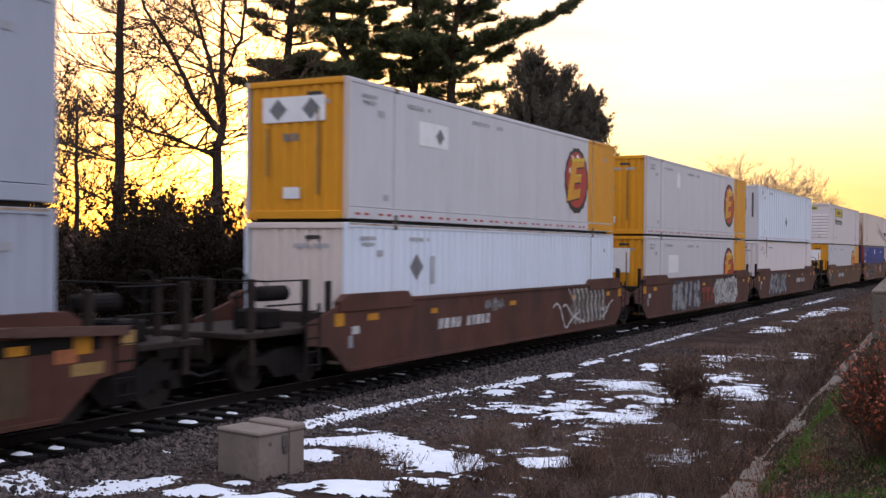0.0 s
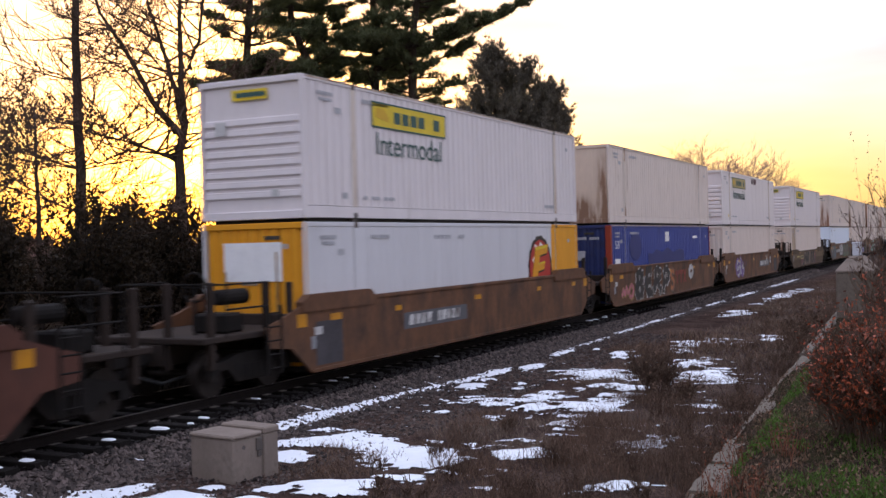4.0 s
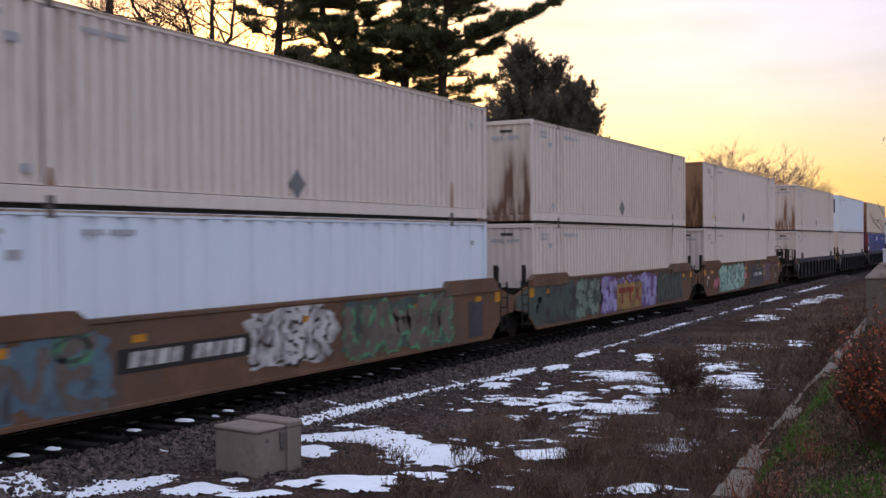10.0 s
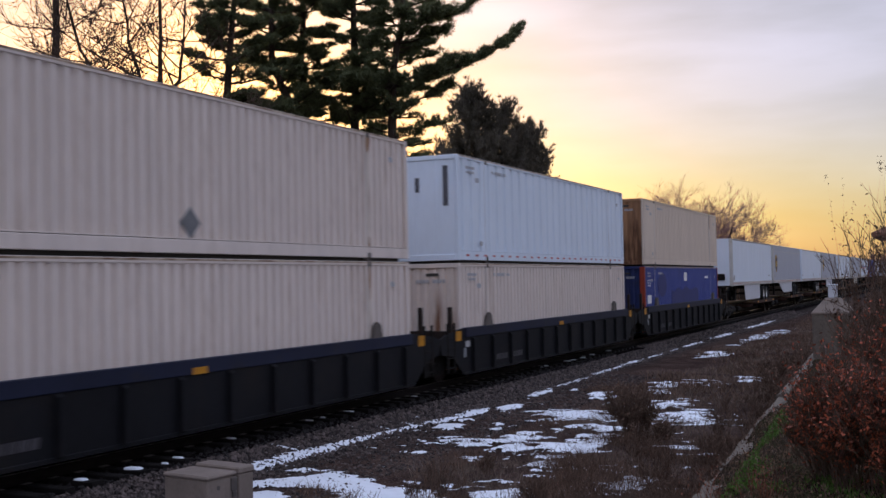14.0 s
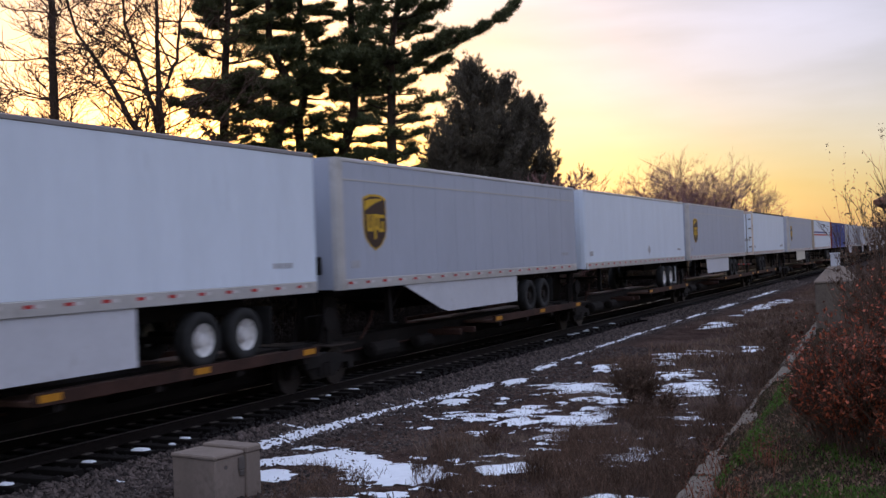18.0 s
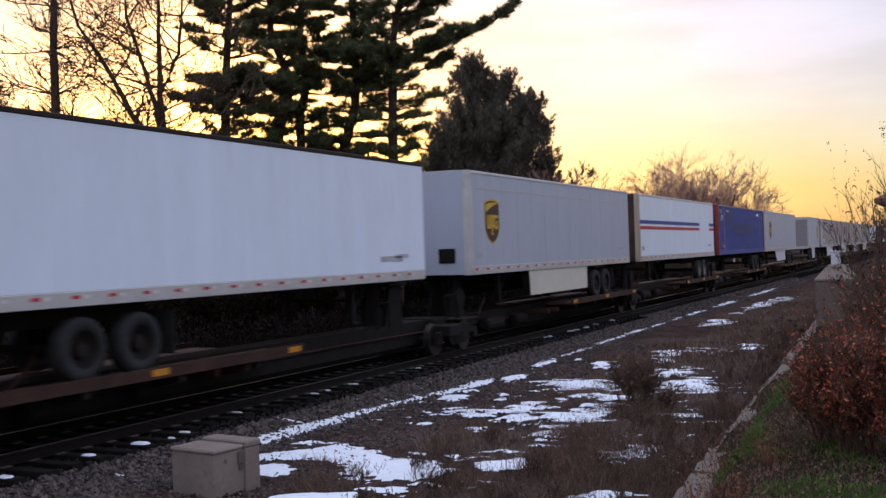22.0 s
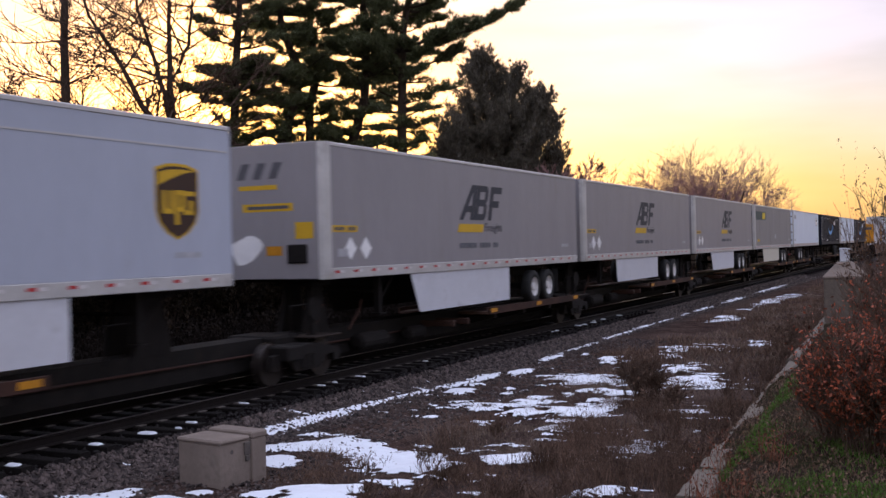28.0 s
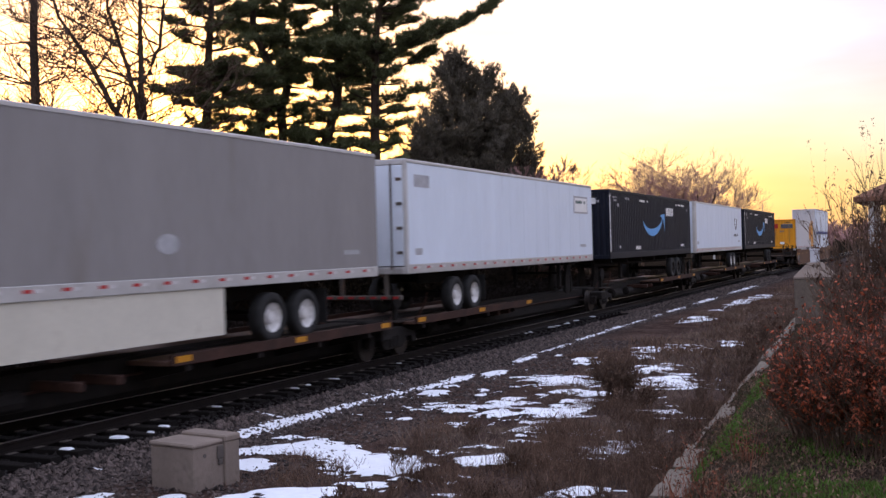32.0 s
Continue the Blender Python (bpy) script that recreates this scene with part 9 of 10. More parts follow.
# snow lying in patches: centre, half sizes, turn in degrees
TOE = [(-10.78, 15.6, 0.20, 1.0, -2), (-10.76, 16.8, 0.17, 1.0, -2), (-10.74, 18.3, 0.13, 1.2, -3), (-10.62, 20.0, 0.12, 1.3, -5), (-10.45, 21.8, 0.20, 1.0, -6), (-10.38, 23.1, 0.24, 0.9, 0), (-9.95, 21.0, 0.30, 0.35, 10), (-9.85, 24.4, 0.28, 0.5, 0), (-8.94, 17.6, 0.16, 0.2, 16)]
FARTOE = [(-10.35, 27.8, 0.22, 1.0, 5), (-10.47, 31.0, 0.11, 2.2, 0), (-10.57, 35.0, 0.13, 2.2, 0), (-10.65, 38.6, 0.12, 1.8, 0), (-10.65, 41.6, 0.10, 1.4, 0), (-10.7, 45.2, 0.10, 1.2, 0), (-10.72, 48.8, 0.12, 1.8, 0), (-10.75, 56.4, 0.16, 3.2, 0), (-10.8, 69.0, 0.14, 5.5, 0)]
HOLLOW = [(-9.95, 13.75, 0.36, 0.26, 17), (-9.6, 14.25, 0.55, 0.46, 17), (-9.15, 14.55, 0.60, 0.58, 10), (-8.5, 14.4, 0.66, 0.56, 5), (-7.82, 14.0, 0.62, 0.84, 17), (-7.22, 13.75, 0.45, 0.62, 17), (-6.75, 13.9, 0.18, 0.2, 17), (-9.25, 13.08, 0.30, 0.30, 18),
          (-7.55, 11.75, 0.55, 0.34, 18), (-8.2, 11.3, 0.3, 0.2, 18), (-6.86, 12.45, 0.20, 0.18, 18), (-11.06, 9.3, 0.36, 0.40, 31), (-10.34, 9.75, 0.36, 0.28, 40), (-10.2, 10.1, 0.42, 0.36, 40), (-10.05, 10.5, 0.36, 0.28, 40), (-9.12, 10.5, 0.44, 0.28, 31), (-9.05, 11.1, 0.17, 0.12, 31), (-8.3, 10.5, 0.42, 0.16, 31), (-7.4, 11.3, 0.45, 0.30, 31)]
VERGE = [(-8.52, 19.0, 0.52, 0.45, 15), (-8.74, 20.9, 0.14, 0.2, 14), (-7.46, 18.5, 0.42, 0.30, 15), (-7.64, 20.0, 0.42, 0.72, 15), (-7.94, 23.4, 0.74, 0.60, 13), (-6.54, 18.95, 0.56, 0.64, 15), (-6.47, 20.3, 0.36, 1.0, 15), (-6.47, 17.2, 0.16, 0.28, 16),
         (-4.63, 19.6, 0.32, 0.26, 15), (-6.9, 21.6, 0.4, 0.3, 15), (-5.38, 23.6, 0.56, 1.0, 13)]
NEARER = [(-5.9, 17.1, 0.55, 0.42, 16), (-5.45, 17.3, 0.30, 0.30, 16), (-6.35, 16.9, 0.25, 0.22, 16), (-5.0, 15.1, 0.42, 0.34, 17), (-4.65, 15.75, 0.40, 0.34, 17), (-4.4, 16.3, 0.26, 0.26, 17), (-6.0, 14.4, 0.42, 0.26, 18), (-5.5, 14.3, 0.30, 0.20, 18), (-5.4, 15.3, 0.26, 0.2, 17), (-4.02, 13.0, 0.36, 0.2, 18), (-6.3, 15.5, 0.2, 0.14, 17)]
BEYOND = [(-8.46, 27.7, 0.40, 0.9, 11), (-7.53, 30.0, 0.38, 1.25, 10), (-6.38, 26.4, 0.74, 0.85, 12), (-9.73, 29.0, 0.13, 0.46, 10), (-6.64, 31.6, 0.55, 0.7, 9), (-8.65, 42.9, 0.56, 1.2, 4), (-8.65, 57.5, 0.42, 6.0, -2), (-5.6, 33.2, 0.35, 0.9, 5)]


def grain(x, y, size, seed):
    """Smooth random heights, one value to each cell of the given size."""
    def at(i, j):
        h = np.sin(i * 127.1 + j * 311.7 + seed * 74.7) * 43758.5453
        return h - np.floor(h)
    u, w = x / size, y / size
    i, j = np.floor(u), np.floor(w)
    a, c = u - i, w - j
    a, c = a * a * (3 - 2 * a), c * c * (3 - 2 * c)
    return (at(i, j) * (1 - a) + at(i + 1, j) * a) * (1 - c) + (at(i, j + 1) * (1 - a) + at(i + 1, j + 1) * a) * c - 0.5


def snow_mesh(spots, seed, cap, rough):
    """Thin snow over the ground wherever one of the spots reaches, with melted ragged rims and holes."""
    step = 0.026 if spots[0][1] < 26 else 0.06
    x0, x1 = min(q[0] - q[2] for q in spots) - 0.8, max(q[0] + q[2] for q in spots) + 0.8
    y0, y1 = min(q[1] - q[3] for q in spots) - 0.8, max(q[1] + q[3] for q in spots) + 0.8
    X, Y = np.meshgrid(np.arange(x0, x1, step), np.arange(y0, y1, step * 1.7))
    H = np.full(X.shape, -9.0)
    for cx, cy, a, b, turn in spots:
        t = radians(turn)
        U, W = ((X - cx) * math.cos(t) + (Y - cy) * math.sin(t)) / a, (-(X - cx) * math.sin(t) + (Y - cy) * math.cos(t)) / b
        H = np.maximum(H, np.minimum(1 - np.sqrt(U * U + W * W) / 1.15, cap))
    # melted into streaks and small holes
    A, B = X * 0.96 + 0.28 * Y, Y * 0.96 - 0.28 * X
    H = H + rough * (0.6 * grain(A * 0.6, B, 0.62, seed) + 1.0 * grain(A * 0.42, B, 0.28, seed + 1) + 0.9 * grain(A * 0.4, B, 0.13, seed + 2) + 0.7 * grain(A * 0.4, B, 0.055, seed + 3))
    Z = ground_z(X, Y) + np.clip(0.06 * H, -0.02, 0.03) + 0.012 * grain(X, Y, 0.2, seed + 7) + 0.010
    idx = np.arange(X.size).reshape(X.shape)
    q = np.stack([idx[:-1, :-1], idx[:-1, 1:], idx[1:, 1:], idx[1:, :-1]], -1).reshape(-1, 4)
    q = q[(H > 0.0).ravel()[q].all(1)]
    used, inv = np.unique(q, return_inverse=True)
    return np.stack([X.ravel(), Y.ravel(), Z.ravel()], -1)[used], inv.reshape(-1, 4)


# the thin remains between the patches
FLECKS = [(-7.4, 19.0, 1.9, 2.6, 15), (-6.9, 22.5, 1.9, 3.0, 14), (-5.2, 16.2, 1.4, 1.8, 17), (-5.2, 22.4, 0.8, 2.6, 12), (-5.2, 13.8, 1.5, 0.8, 18), (-8.9, 16.4, 0.9, 1.4, 10), (-9.6, 21.5, 0.7, 3.0, 2), (-10.9, 16.5, 0.35, 4.0, -2)]
for name, spots, cap, rough, label in (("snow_flecks", FLECKS, -0.52, 1.0, "small scattered flecks of snow between the patches"), ("snow_strip", TOE, 0.6, 0.36, "narrow strip of old snow along the foot of the ballast"), ("snow_strip", FARTOE, 0.6, 0.5, "thin broken strip of snow along the ballast far away"), ("snow_patch", HOLLOW, 0.5, 0.46, "broad patch of melting snow beside the concrete box"),
                           ("snow_patch", VERGE, 0.34, 1.25, "streaks of melting snow between dead grass"), ("snow_patch", NEARER, 0.45, 0.75, "thin broken snow among weeds in front of the shrubs"), ("snow_patch", BEYOND, 0.36, 0.9, "thin scattered snow far along the verge")):
    v, f = snow_mesh(spots, len(label), cap, rough)
    tagged(new(name, array_mesh(name, v, f, MAT["snow"], True)), label, "snow", kind="stuff")
# snow left on the ends of the ties
s = Shape()
rnd = random.Random(8)
for y in TIES:
    if y > 44 or rnd.random() < (0.34 if y < 12.5 else 0.66 if y < 22 else 0.8):
        continue
    e = TRACK + 1.30 + (0.45 if y < 14.5 else 0.0)
    L, w = (rnd.uniform(0.26, 0.46), rnd.uniform(0.085, 0.115)) if y < 13.5 else (rnd.uniform(0.12, 0.34), rnd.uniform(0.03, 0.06))
    x0 = e - L - rnd.uniform(0.0, 0.2)
    n = 10
    sq = 1.25 if y < 13.5 else 1.0
    rim = [(x0 + L / 2 + L / 2 * max(-1, min(1, sq * math.cos(2 * math.pi * (i + 0.5) / n))) * rnd.uniform(0.7, 1.15), y + w * max(-1, min(1, sq * math.sin(2 * math.pi * (i + 0.5) / n))) * rnd.uniform(0.7, 1.1)) for i in range(n)]
    vs = [(a, b, -0.168) for a, b in rim] + [(x0 + L / 2 + (a - x0 - L / 2) * 0.7, y + (b - y) * 0.7, -0.142) for a, b in rim]
    s.add(vs, [(i, (i + 1) % n, n + (i + 1) % n, n + i) for i in range(n)] + [tuple(range(n, 2 * n))])
tagged(part("snow_on_ties", s, "snow"), "small caps of snow on the ends of the ties", "snow", kind="stuff")

# concrete box beside the track
box = thing("concrete_box", "weathered concrete cable box with a two-part lid beside the track", "box")
box.matrix_basis = pose(-9.24, 11.80, LOW - 0.03, 0, 0, -8)
part("body", Shape().box(-0.42, 0.40, -0.42, 0.12, 0.0, 0.62, 0.015).box(-0.40, 0.38, 0.12, 0.15, 0.0, 0.60).box(-0.42, 0.41, 0.15, 0.44, 0.0, 0.62, 0.015), "concrete", box)
part("lid", Shape().box(-0.44, 0.42, -0.44, 0.12, 0.622, 0.68, 0.02), "concrete", box)
part("lid", Shape().box(-0.44, 0.42, 0.15, 0.46, 0.622, 0.715, 0.02), "concrete", box)
part("hasp", Shape().box(0.40, 0.425, 0.0, 0.12, 0.42, 0.60, 0.01).box(0.40, 0.43, 0.02, 0.1, 0.34, 0.42, 0.01), "cast", box, "rusty steel hasp")
part("cable_hole", Shape().wheel(0.398, 0.404, -0.22, 0.5, 0.03, 12), "cast", box)

# kerb of broken concrete along the bank
kerb = thing("concrete_kerb", "broken concrete edging along the grass bank with moss", "kerb", kind="structure")
rnd = random.Random(6)
y = 2.0
while y < 24:
    L = rnd.uniform(0.9, 1.7)
    a, b = float(kerb_x(y)), float(kerb_x(y + L))
    w0, w1 = (rnd.uniform(0.10, 0.15) + 0.09 * max(0.0, min(1.0, (9.2 - q) / 1.8)) for q in (y, y + L))
    z = BANK + rnd.uniform(-0.02, 0.03)
    n = 7
    near, outer = [], []
    for i in range(n):
        t = i / (n - 1)
        outer.append((a + (b - a) * t - 0.02 + rnd.uniform(-0.014, 0.014), y + 0.004 + (L - 0.008) * t))
        near.append((a + (b - a) * t + 0.02 + w0 + (w1 - w0) * t + rnd.uniform(-0.02, 0.02), y + 0.004 + (L - 0.008) * t))
    rim = outer + near[::-1]
    stone = Shape().prism(rim, -0.6, z - 0.03, "z")
    # worn, rounded upper edge
    mx = sum(p[0] for p in rim) / len(rim)
    inner = [(mx + (p[0] - mx) * 0.99 + (0.02 if p in outer else -0.02), p[1]) for p in rim]
    k = len(rim)
    stone.add([(*p, z - 0.03) for p in rim] + [(*p, z + rnd.uniform(-0.006, 0.006)) for p in inner], [(i, (i + 1) % k, k + (i + 1) % k, k + i) for i in range(k)] + [(k + i, k + i + 1, 2 * k - 2 - i, 2 * k - 1 - i) for i in range(n - 1)])
    part("kerb_stone", stone, "kerbstone", kerb)
    y += L

# pillar at the end of the kerb, with a pale block on it
pil = thing("concrete_pillar", "weathered concrete pillar with a sloped cap", "pillar")
pil.matrix_basis = pose(-2.25, 24.0, 0.2, 0, 0, 5)
part("shaft", Shape().box(-0.42, 0.44, -0.42, 0.42, 0.0, 1.66, 0.03), "kerbstone", pil)
part("cap", Shape().add([(-0.43, -0.43, 1.662), (0.45, -0.43, 1.662), (0.45, 0.43, 1.662), (-0.43, 0.43, 1.662), (-0.43, -0.43, 1.70), (0.45, -0.43, 1.70), (0.45, 0.43, 1.70), (-0.43, 0.43, 1.70), (-0.14, -0.15, 2.0), (0.16, -0.15, 2.0), (0.16, 0.15, 2.0), (-0.14, 0.15, 2.0)],
                        [(3, 2, 1, 0), (0, 1, 5, 4), (1, 2, 6, 5), (2, 3, 7, 6), (3, 0, 4, 7), (4, 5, 9, 8), (5, 6, 10, 9), (6, 7, 11, 10), (7, 4, 8, 11), (8, 9, 10, 11)]), "concrete", pil, "sloped concrete cap")
blk = thing("white_block", "small white painted block on top of the pillar", "block")
blk.matrix_basis = pose(-2.24, 24.0, 2.2, 0, 0, 5)
part("post", Shape().box(-0.10, 0.10, -0.10, 0.10, 0.0, 0.25, 0.012), "skirt", blk)
part("cap", Shape().box(-0.115, 0.115, -0.115, 0.115, 0.25, 0.29, 0.012), "skirt", blk)

# pavilion roof beyond the bank
pav = thing("garden_pavilion", "small open pavilion with a brown hipped roof on posts", "pavilion")
pav.matrix_basis = pose(0.7, 42, -0.46)
for sx in (-2.5, 2.5):
    for sy in (-2.5, 2.5):
        part("post", Shape().box(sx - 0.1, sx + 0.1, sy - 0.1, sy + 0.1, 0.0, 4.45, 0.02), "placard", pav)
part("roof", Shape().add([(-3.05, -3.05, 4.4), (3.05, -3.05, 4.4), (3.05, 3.05, 4.4), (-3.05, 3.05, 4.4), (-3.05, -3.05, 4.55), (3.05, -3.05, 4.55), (3.05, 3.05, 4.55), (-3.05, 3.05, 4.55), (-0.3, 0, 5.9), (0.3, 0, 5.9)],
                         [(3, 2, 1, 0), (0, 1, 5, 4), (1, 2, 6, 5), (2, 3, 7, 6), (3, 0, 4, 7), (4, 5, 9, 8), (5, 6, 9), (6, 7, 8, 9), (7, 4, 8)]), "roof", pav)

# signal bridge far along the line
sig = thing("signal_bridge", "steel cantilever signal bridge over the track far away", "signal")
sig.location = (-32.4, 178, -0.4)
part("mast", Shape().box(-0.15, 0.15, -0.15, 0.15, 0, 7.6, 0.02), "rail", sig)
for z in (6.9, 7.5):
    part("boom", Shape().box(-0.1, 8.0, -0.06, 0.06, z, z + 0.12), "rail", sig)
for k in range(8):
    part("brace", Shape().tube([(k, 0, 6.95 if k % 2 else 7.55), (k + 1, 0, 7.55 if k % 2 else 6.95)], [0.03, 0.03], 4), "rail", sig)
part("signal_mast", Shape().box(7.86, 7.96, -0.05, 0.05, 7.6, 9.0, 0.01), "rail", sig)

# ---- low plants ----
shrub(Vector((-5.75, 20.6, LOW)), 0.95, 1.15, 301, "leafless grey-brown shrub among snow patches", "weed", 1200, 0.035, 40, "verge_shrub", "shrub", "low plants on the verge", depth=3)
shrub(Vector((-5.0, 19.6, LOW)), 0.7, 0.7, 302, "leafless brown shrub among snow patches", "weed", 500, 0.035, 18, "verge_shrub", "shrub", "low plants on the verge", depth=3)
shrub(Vector((-3.9, 27.5, LOW)), 1.0, 1.0, 303, "leafless brown shrub beside the bank", "weed", 700, 0.04, 18, "verge_shrub", "shrub", "low plants on the verge", depth=3)
shrub(Vector((-4.6, 34, LOW)), 1.1, 1.1, 304, "leafless brown shrub beside the bank", "weed", 700, 0.05, 16, "verge_shrub", "shrub", "low plants on the verge", depth=2)
for i, (x, y, h) in enumerate(((-6.9, 13.3, 0.5), (-6.2, 12.4, 0.45), (-5.2, 13.6, 0.55), (-4.5, 14.2, 0.5), (-4.0, 15.8, 0.6), (-3.6, 12.2, 0.55), (-4.9, 11.6, 0.5), (-3.3, 14.6, 0.6), (-3.7, 18.2, 0.7), (-4.4, 23.5, 0.7), (-7.4, 26.0, 0.5), (-3.2, 10.4, 0.6), (-2.75, 11.8, 0.7), (-6.6, 13.9, 0.6), (-7.1, 14.3, 0.45), (-5.9, 11.0, 0.5), (-6.6, 11.2, 0.4), (-4.2, 10.6, 0.6), (-4.9, 17.6, 0.6), (-3.5, 16.6, 0.7), (-3.1, 13.2, 0.6), (-4.3, 12.0, 0.5), (-6.9, 16.0, 0.4), (-7.5, 12.6, 0.35), (-4.1, 20.8, 0.7), (-6.9, 24.6, 0.6), (-3.9, 9.2, 0.5), (-5.1, 9.6, 0.45))):
    shrub(Vector((x, y, float(ground_z(x, y)))), h * 0.8, h, 360 + i, "small leafless twiggy weed on the verge", "weed", 160, 0.018, 12, "verge_weed", "shrub", "low plants on the verge", depth=2, first=0.55, stem_r=0.005, twigmat="weed")
for i, (y, off, h) in enumerate(((15.6, 0.45, 0.45), (17.2, 0.7, 0.6), (18.6, 0.5, 0.65), (20.2, 0.8, 0.7), (21.8, 0.55, 0.8), (23.2, 1.0, 0.85), (26.0, 0.9, 0.9), (29.5, 1.4, 1.0), (38.0, 1.6, 1.1), (46.0, 2.0, 1.1))):
    x = float(kerb_x(min(y, 24.0))) - off
    shrub(Vector((x, y, float(ground_z(x, y)))), h * 0.8, h, 390 + i, "low brown brush of bare twigs beside the kerb", "weed", 260, 0.02, 14, "verge_brush", "shrub", "low plants on the verge", depth=2, first=0.55, stem_r=0.006, twigmat="weed")
for i, (yaw, reach, r, h, nl) in enumerate(((6.0, 9.6, 0.34, 0.84, 1300), (4.6, 9.2, 0.48, 0.95, 2100), (2.4, 9.0, 0.5, 1.0, 2200), (0.0, 9.2, 0.6, 1.1, 2000), (2.6, 11.2, 0.5, 1.25, 1500), (0.2, 11.4, 0.6, 1.4, 1500))):
    q = bearing(yaw, reach)
    shrub(Vector((q.x, q.y, BANK)), r, h, 310 + i, "russet-leaved shrub on the bank, half of its leaves fallen", "redleaf", int(nl * 2.4), 0.021, 40, "russet_shrub", "shrub", "russet shrubs on the bank", depth=3, first=0.56, stem_r=0.006, twigmat="twig")
for i, (yaw, reach, r, h, nl) in enumerate(((3.3, 14.2, 0.55, 2.0, 900), (1.9, 14.6, 0.6, 2.15, 1000), (0.4, 14.4, 0.6, 2.1, 1000))):
    q = bearing(yaw, reach)
    shrub(Vector((q.x, q.y, BANK)), r, h, 330 + i, "tall brown shrub of thin stems behind russet ones", "weed", nl, 0.03, 15, "russet_shrub", "shrub", "russet shrubs on the bank", depth=3, first=0.6, stem_r=0.009, twigmat="weed")


def stalks(name, label, n, spot, height, mat, seed, heads=None, headsize=0.02, width=0.012, lean_by=0.25):
    rng = np.random.default_rng(seed)
    xy = spot(rng, n)
    z = ground_z(xy[:, 0], xy[:, 1])
    h = height * rng.uniform(0.5, 1.15, n)
    foot = np.stack([xy[:, 0], xy[:, 1], z - 0.01], -1)
    tip = foot + np.stack([rng.normal(0, lean_by, n) * h, rng.normal(0, lean_by, n) * h, h], -1)
    s = rng.normal(size=(n, 3))
    s[:, 2] = 0
    s /= np.linalg.norm(s, axis=1)[:, None]
    mid = (foot + tip) / 2 + rng.normal(0, 0.05, (n, 3)) * h[:, None]
    w = width / 2
    v = np.stack([foot - s * w, foot + s * w, mid + s * w * 0.8, tip, mid - s * w * 0.8], 1).reshape(-1, 3)
    f0 = np.arange(n)[:, None] * 5
    f = np.concatenate([f0 + np.array([[0, 1, 2]]), f0 + np.array([[0, 2, 4]]), f0 + np.array([[4, 2, 3]])])
    if heads:
        c = np.repeat(tip, heads, 0) + rng.normal(0, 1, (n * heads, 3)) * np.array([0.02, 0.02, 0.06])
        v2, f2 = leaves(c, headsize, rng)
        f2 = np.concatenate([f2[:, [0, 1, 2]], f2[:, [0, 2, 3]]])
        f = np.concatenate([f, f2 + len(v)])
        v = np.concatenate([v, v2])
    return tagged(new(name, array_mesh(name, v, f, MAT[mat])), label, "grass", kind="stuff")


def clumps(xr, yr, k, sd, seed):
    r0 = np.random.default_rng(seed)
    c = np.stack([r0.uniform(*xr, k), yr[0] + (yr[1] - yr[0]) * r0.uniform(0, 1, k) ** 1.3], -1)
    return lambda rng, n: c[rng.integers(0, k, n)] + rng.normal(0, sd, (n, 2))


stalks("dead_grass", "dry brown dead grass in tufts on the verge", 15000, clumps((-9.3, -2.9), (9.5, 34), 55, 0.26, 1), 0.12, "weed", 41, lean_by=0.7, width=0.009)
stalks("tussock_grass", "brown tussocks of dead grass standing between snow patches", 6500, clumps((-6.6, -3.2), (13, 26), 16, 0.24, 8), 0.22, "weed", 52, lean_by=0.45, width=0.009)
stalks("far_grass", "dead brown grass and weeds along the verge far away", 17000, clumps((-8.6, -2.6), (27, 95), 170, 0.5, 9), 0.24, "weed", 53, lean_by=0.5, width=0.02)
stalks("far_straw", "pale dry straw along the verge far away", 5000, clumps((-8.2, -3.2), (27, 80), 60, 0.5, 10), 0.2, "straw", 54, lean_by=0.6, width=0.018)
stalks("straw_grass", "pale dry straw in tufts between snow patches", 7000, clumps((-8.0, -3.6), (15, 30), 60, 0.34, 2), 0.14, "straw", 42, lean_by=0.7, width=0.008)
stalks("foreground_weeds", "brown dry weeds with seed heads in front of the verge", 8000, clumps((-5.6, -2.6), (9.0, 19.0), 52, 0.22, 3), 0.30, "weed", 43, 3, 0.012, 0.008)
stalks("bank_grass", "short dull grass and dead leaves on the bank", 15000, lambda rng, n: np.stack([rng.uniform(-2.2, 1.5, n), 6.2 + 9 * rng.uniform(0, 1, n) ** 1.4], -1) + np.array([0.0, 0.0]), 0.05, "weed", 44, lean_by=0.8)
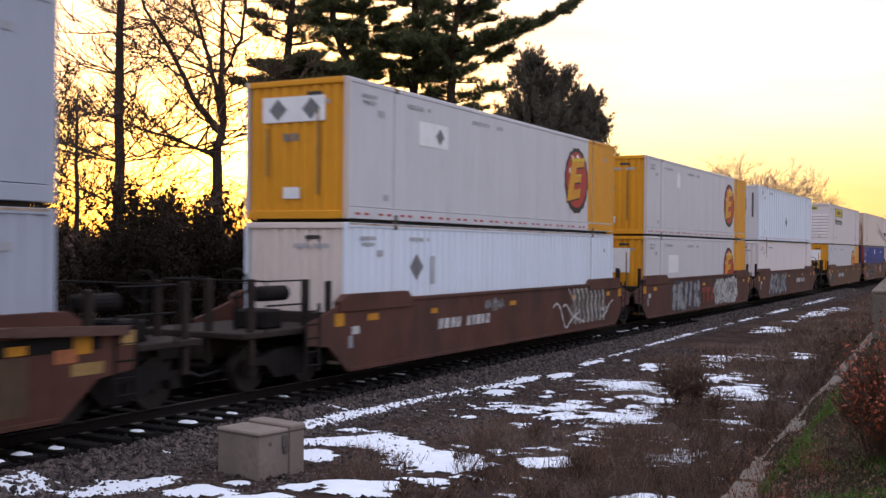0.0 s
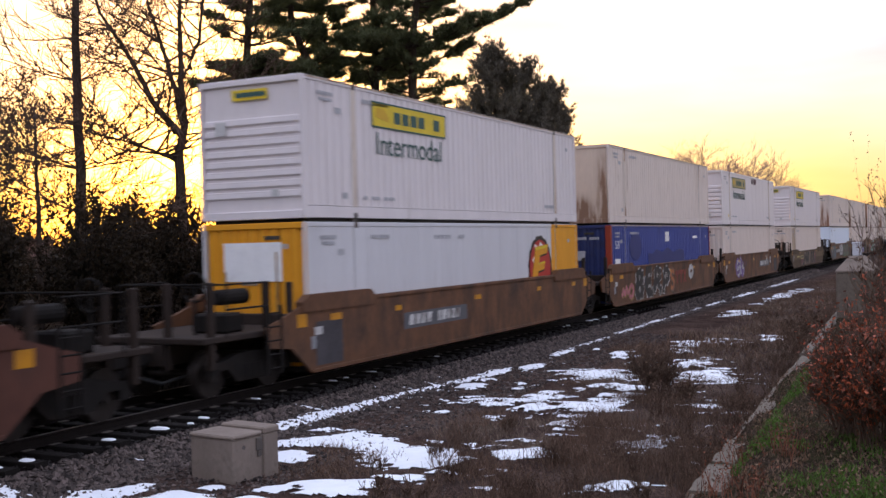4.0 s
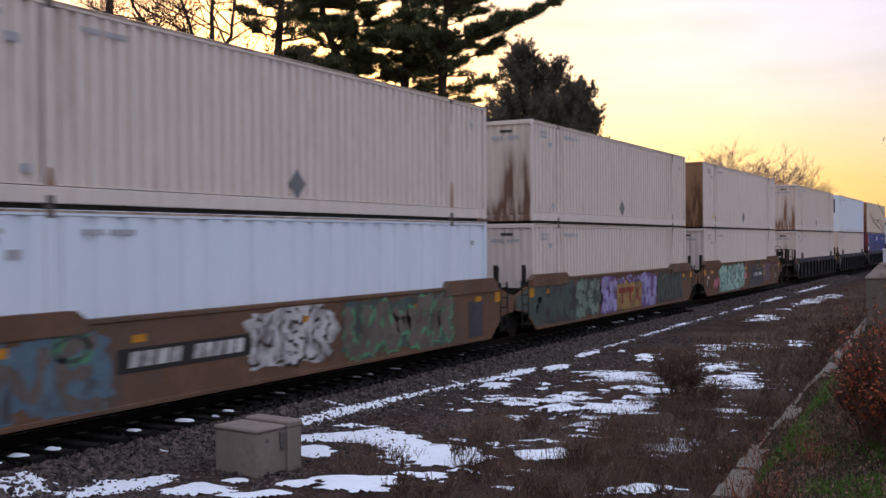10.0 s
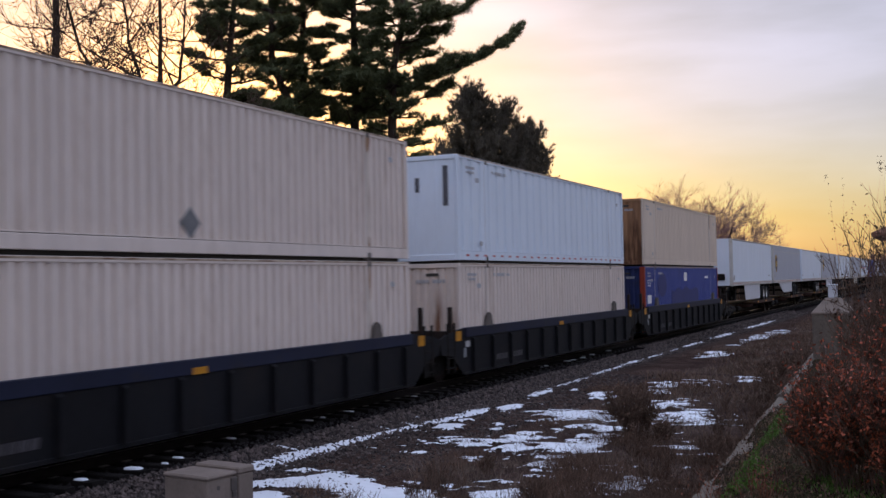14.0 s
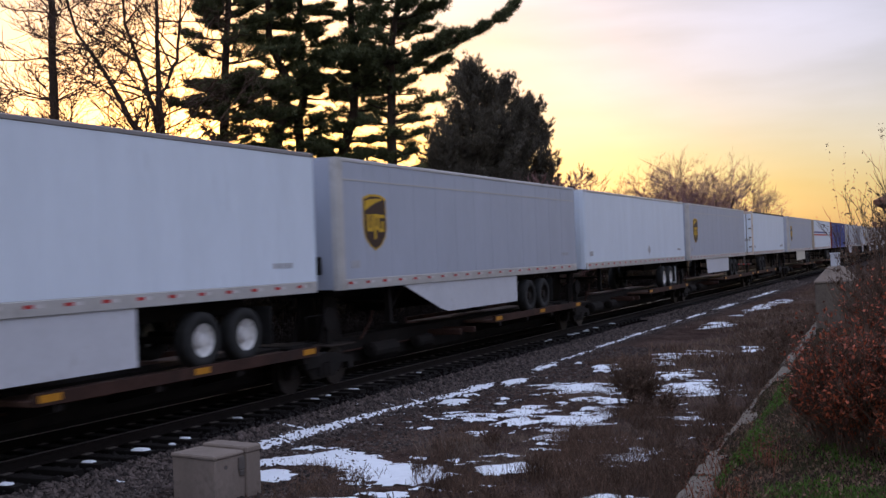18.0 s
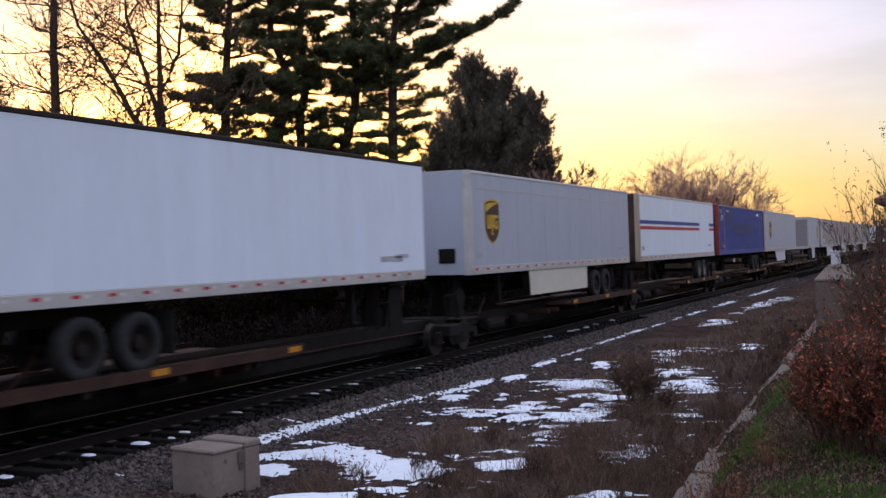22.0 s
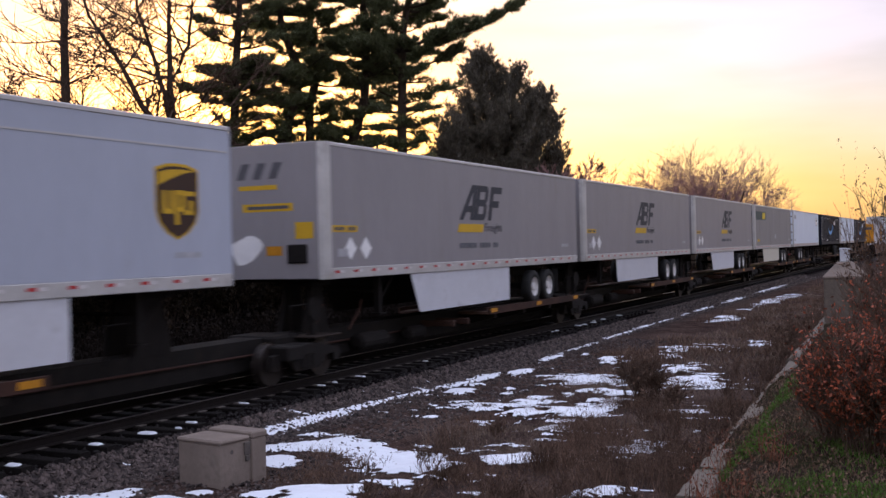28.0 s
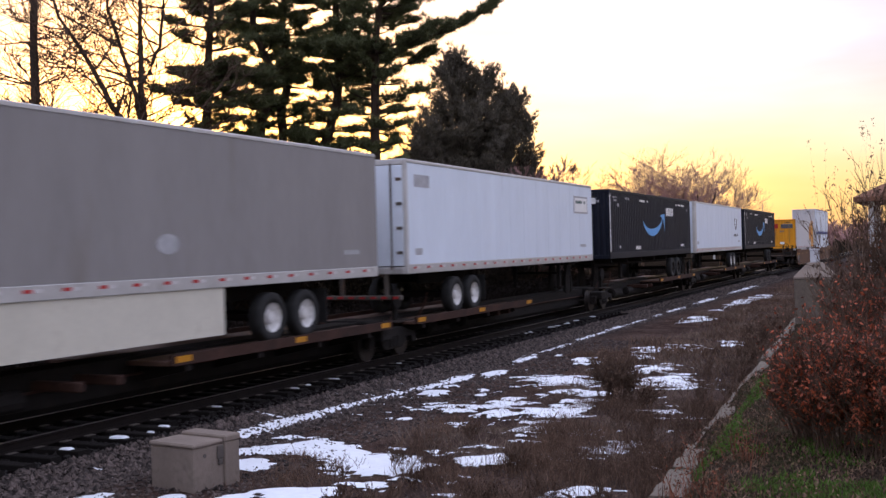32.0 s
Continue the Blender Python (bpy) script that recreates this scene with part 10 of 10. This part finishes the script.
stalks("green_grass", "green mown grass at the edge of the bank", 24000, lambda rng, n: np.stack([rng.uniform(-0.95, 2.5, n), 5.4 + 2.7 * rng.uniform(0, 1, n) ** 0.8], -1), 0.05, "grass", 45, lean_by=0.5)
stalks("green_tufts", "tufts of green grass at the foot of the russet shrubs", 2200, clumps((-1.35, 0.6), (7.7, 9.6), 22, 0.10, 12), 0.06, "grass", 55, lean_by=0.5)
stalks("kerb_weeds", "dry reddish weeds standing beside the kerb", 130, clumps((-1.75, -1.3), (6.9, 8.8), 7, 0.07, 13), 0.24, "redweed", 56, 4, 0.012, 0.007, 0.25)


def mossy(rng, n):
    y = rng.uniform(8.0, 14.5, n)
    return np.stack([kerb_x(y) + 0.22 + np.abs(rng.normal(0, 0.12, n)) * (0.5 + 0.5 * np.sin(y * 2.1)), y], -1)


stalks("moss", "bright green moss along the broken kerb", 9000, mossy, 0.035, "grass", 46, lean_by=0.7)
stalks("reed_stalks", "tall dry stalks with pale seed heads behind the shrubs", 46, lambda rng, n: np.stack([rng.uniform(-1.3, -0.2, n), rng.uniform(13.5, 16.0, n)], -1), 2.75, "straw", 47, 8, 0.016, 0.006, 0.05)
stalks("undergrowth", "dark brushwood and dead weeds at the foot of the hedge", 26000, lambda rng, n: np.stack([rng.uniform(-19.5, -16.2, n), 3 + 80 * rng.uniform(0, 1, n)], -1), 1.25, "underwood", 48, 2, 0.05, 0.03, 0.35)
rng = np.random.default_rng(51)
xy = np.stack([rng.uniform(-2.1, 1.2, 9000), 7.6 + 8 * rng.uniform(0, 1, 9000) ** 1.5], -1)
xy = xy[xy[:, 0] > kerb_x(xy[:, 1]) + 0.12]
v, f = leaves(np.stack([xy[:, 0], xy[:, 1], ground_z(xy[:, 0], xy[:, 1]) + rng.uniform(0.01, 0.04, len(xy))], -1), 0.017, rng, -2.0)
tagged(new("leaf_litter", array_mesh("leaf_litter", v, f, MAT["litter"])), "brown fallen leaves lying on the bank", "leaves", kind="stuff")


# ---- motion of the train ----
def motions():
    for ob, along, high in ROLLING:
        walk(ob, [(t, pose(TRACK, along - s, high)) for t, s in RUN])


motions()
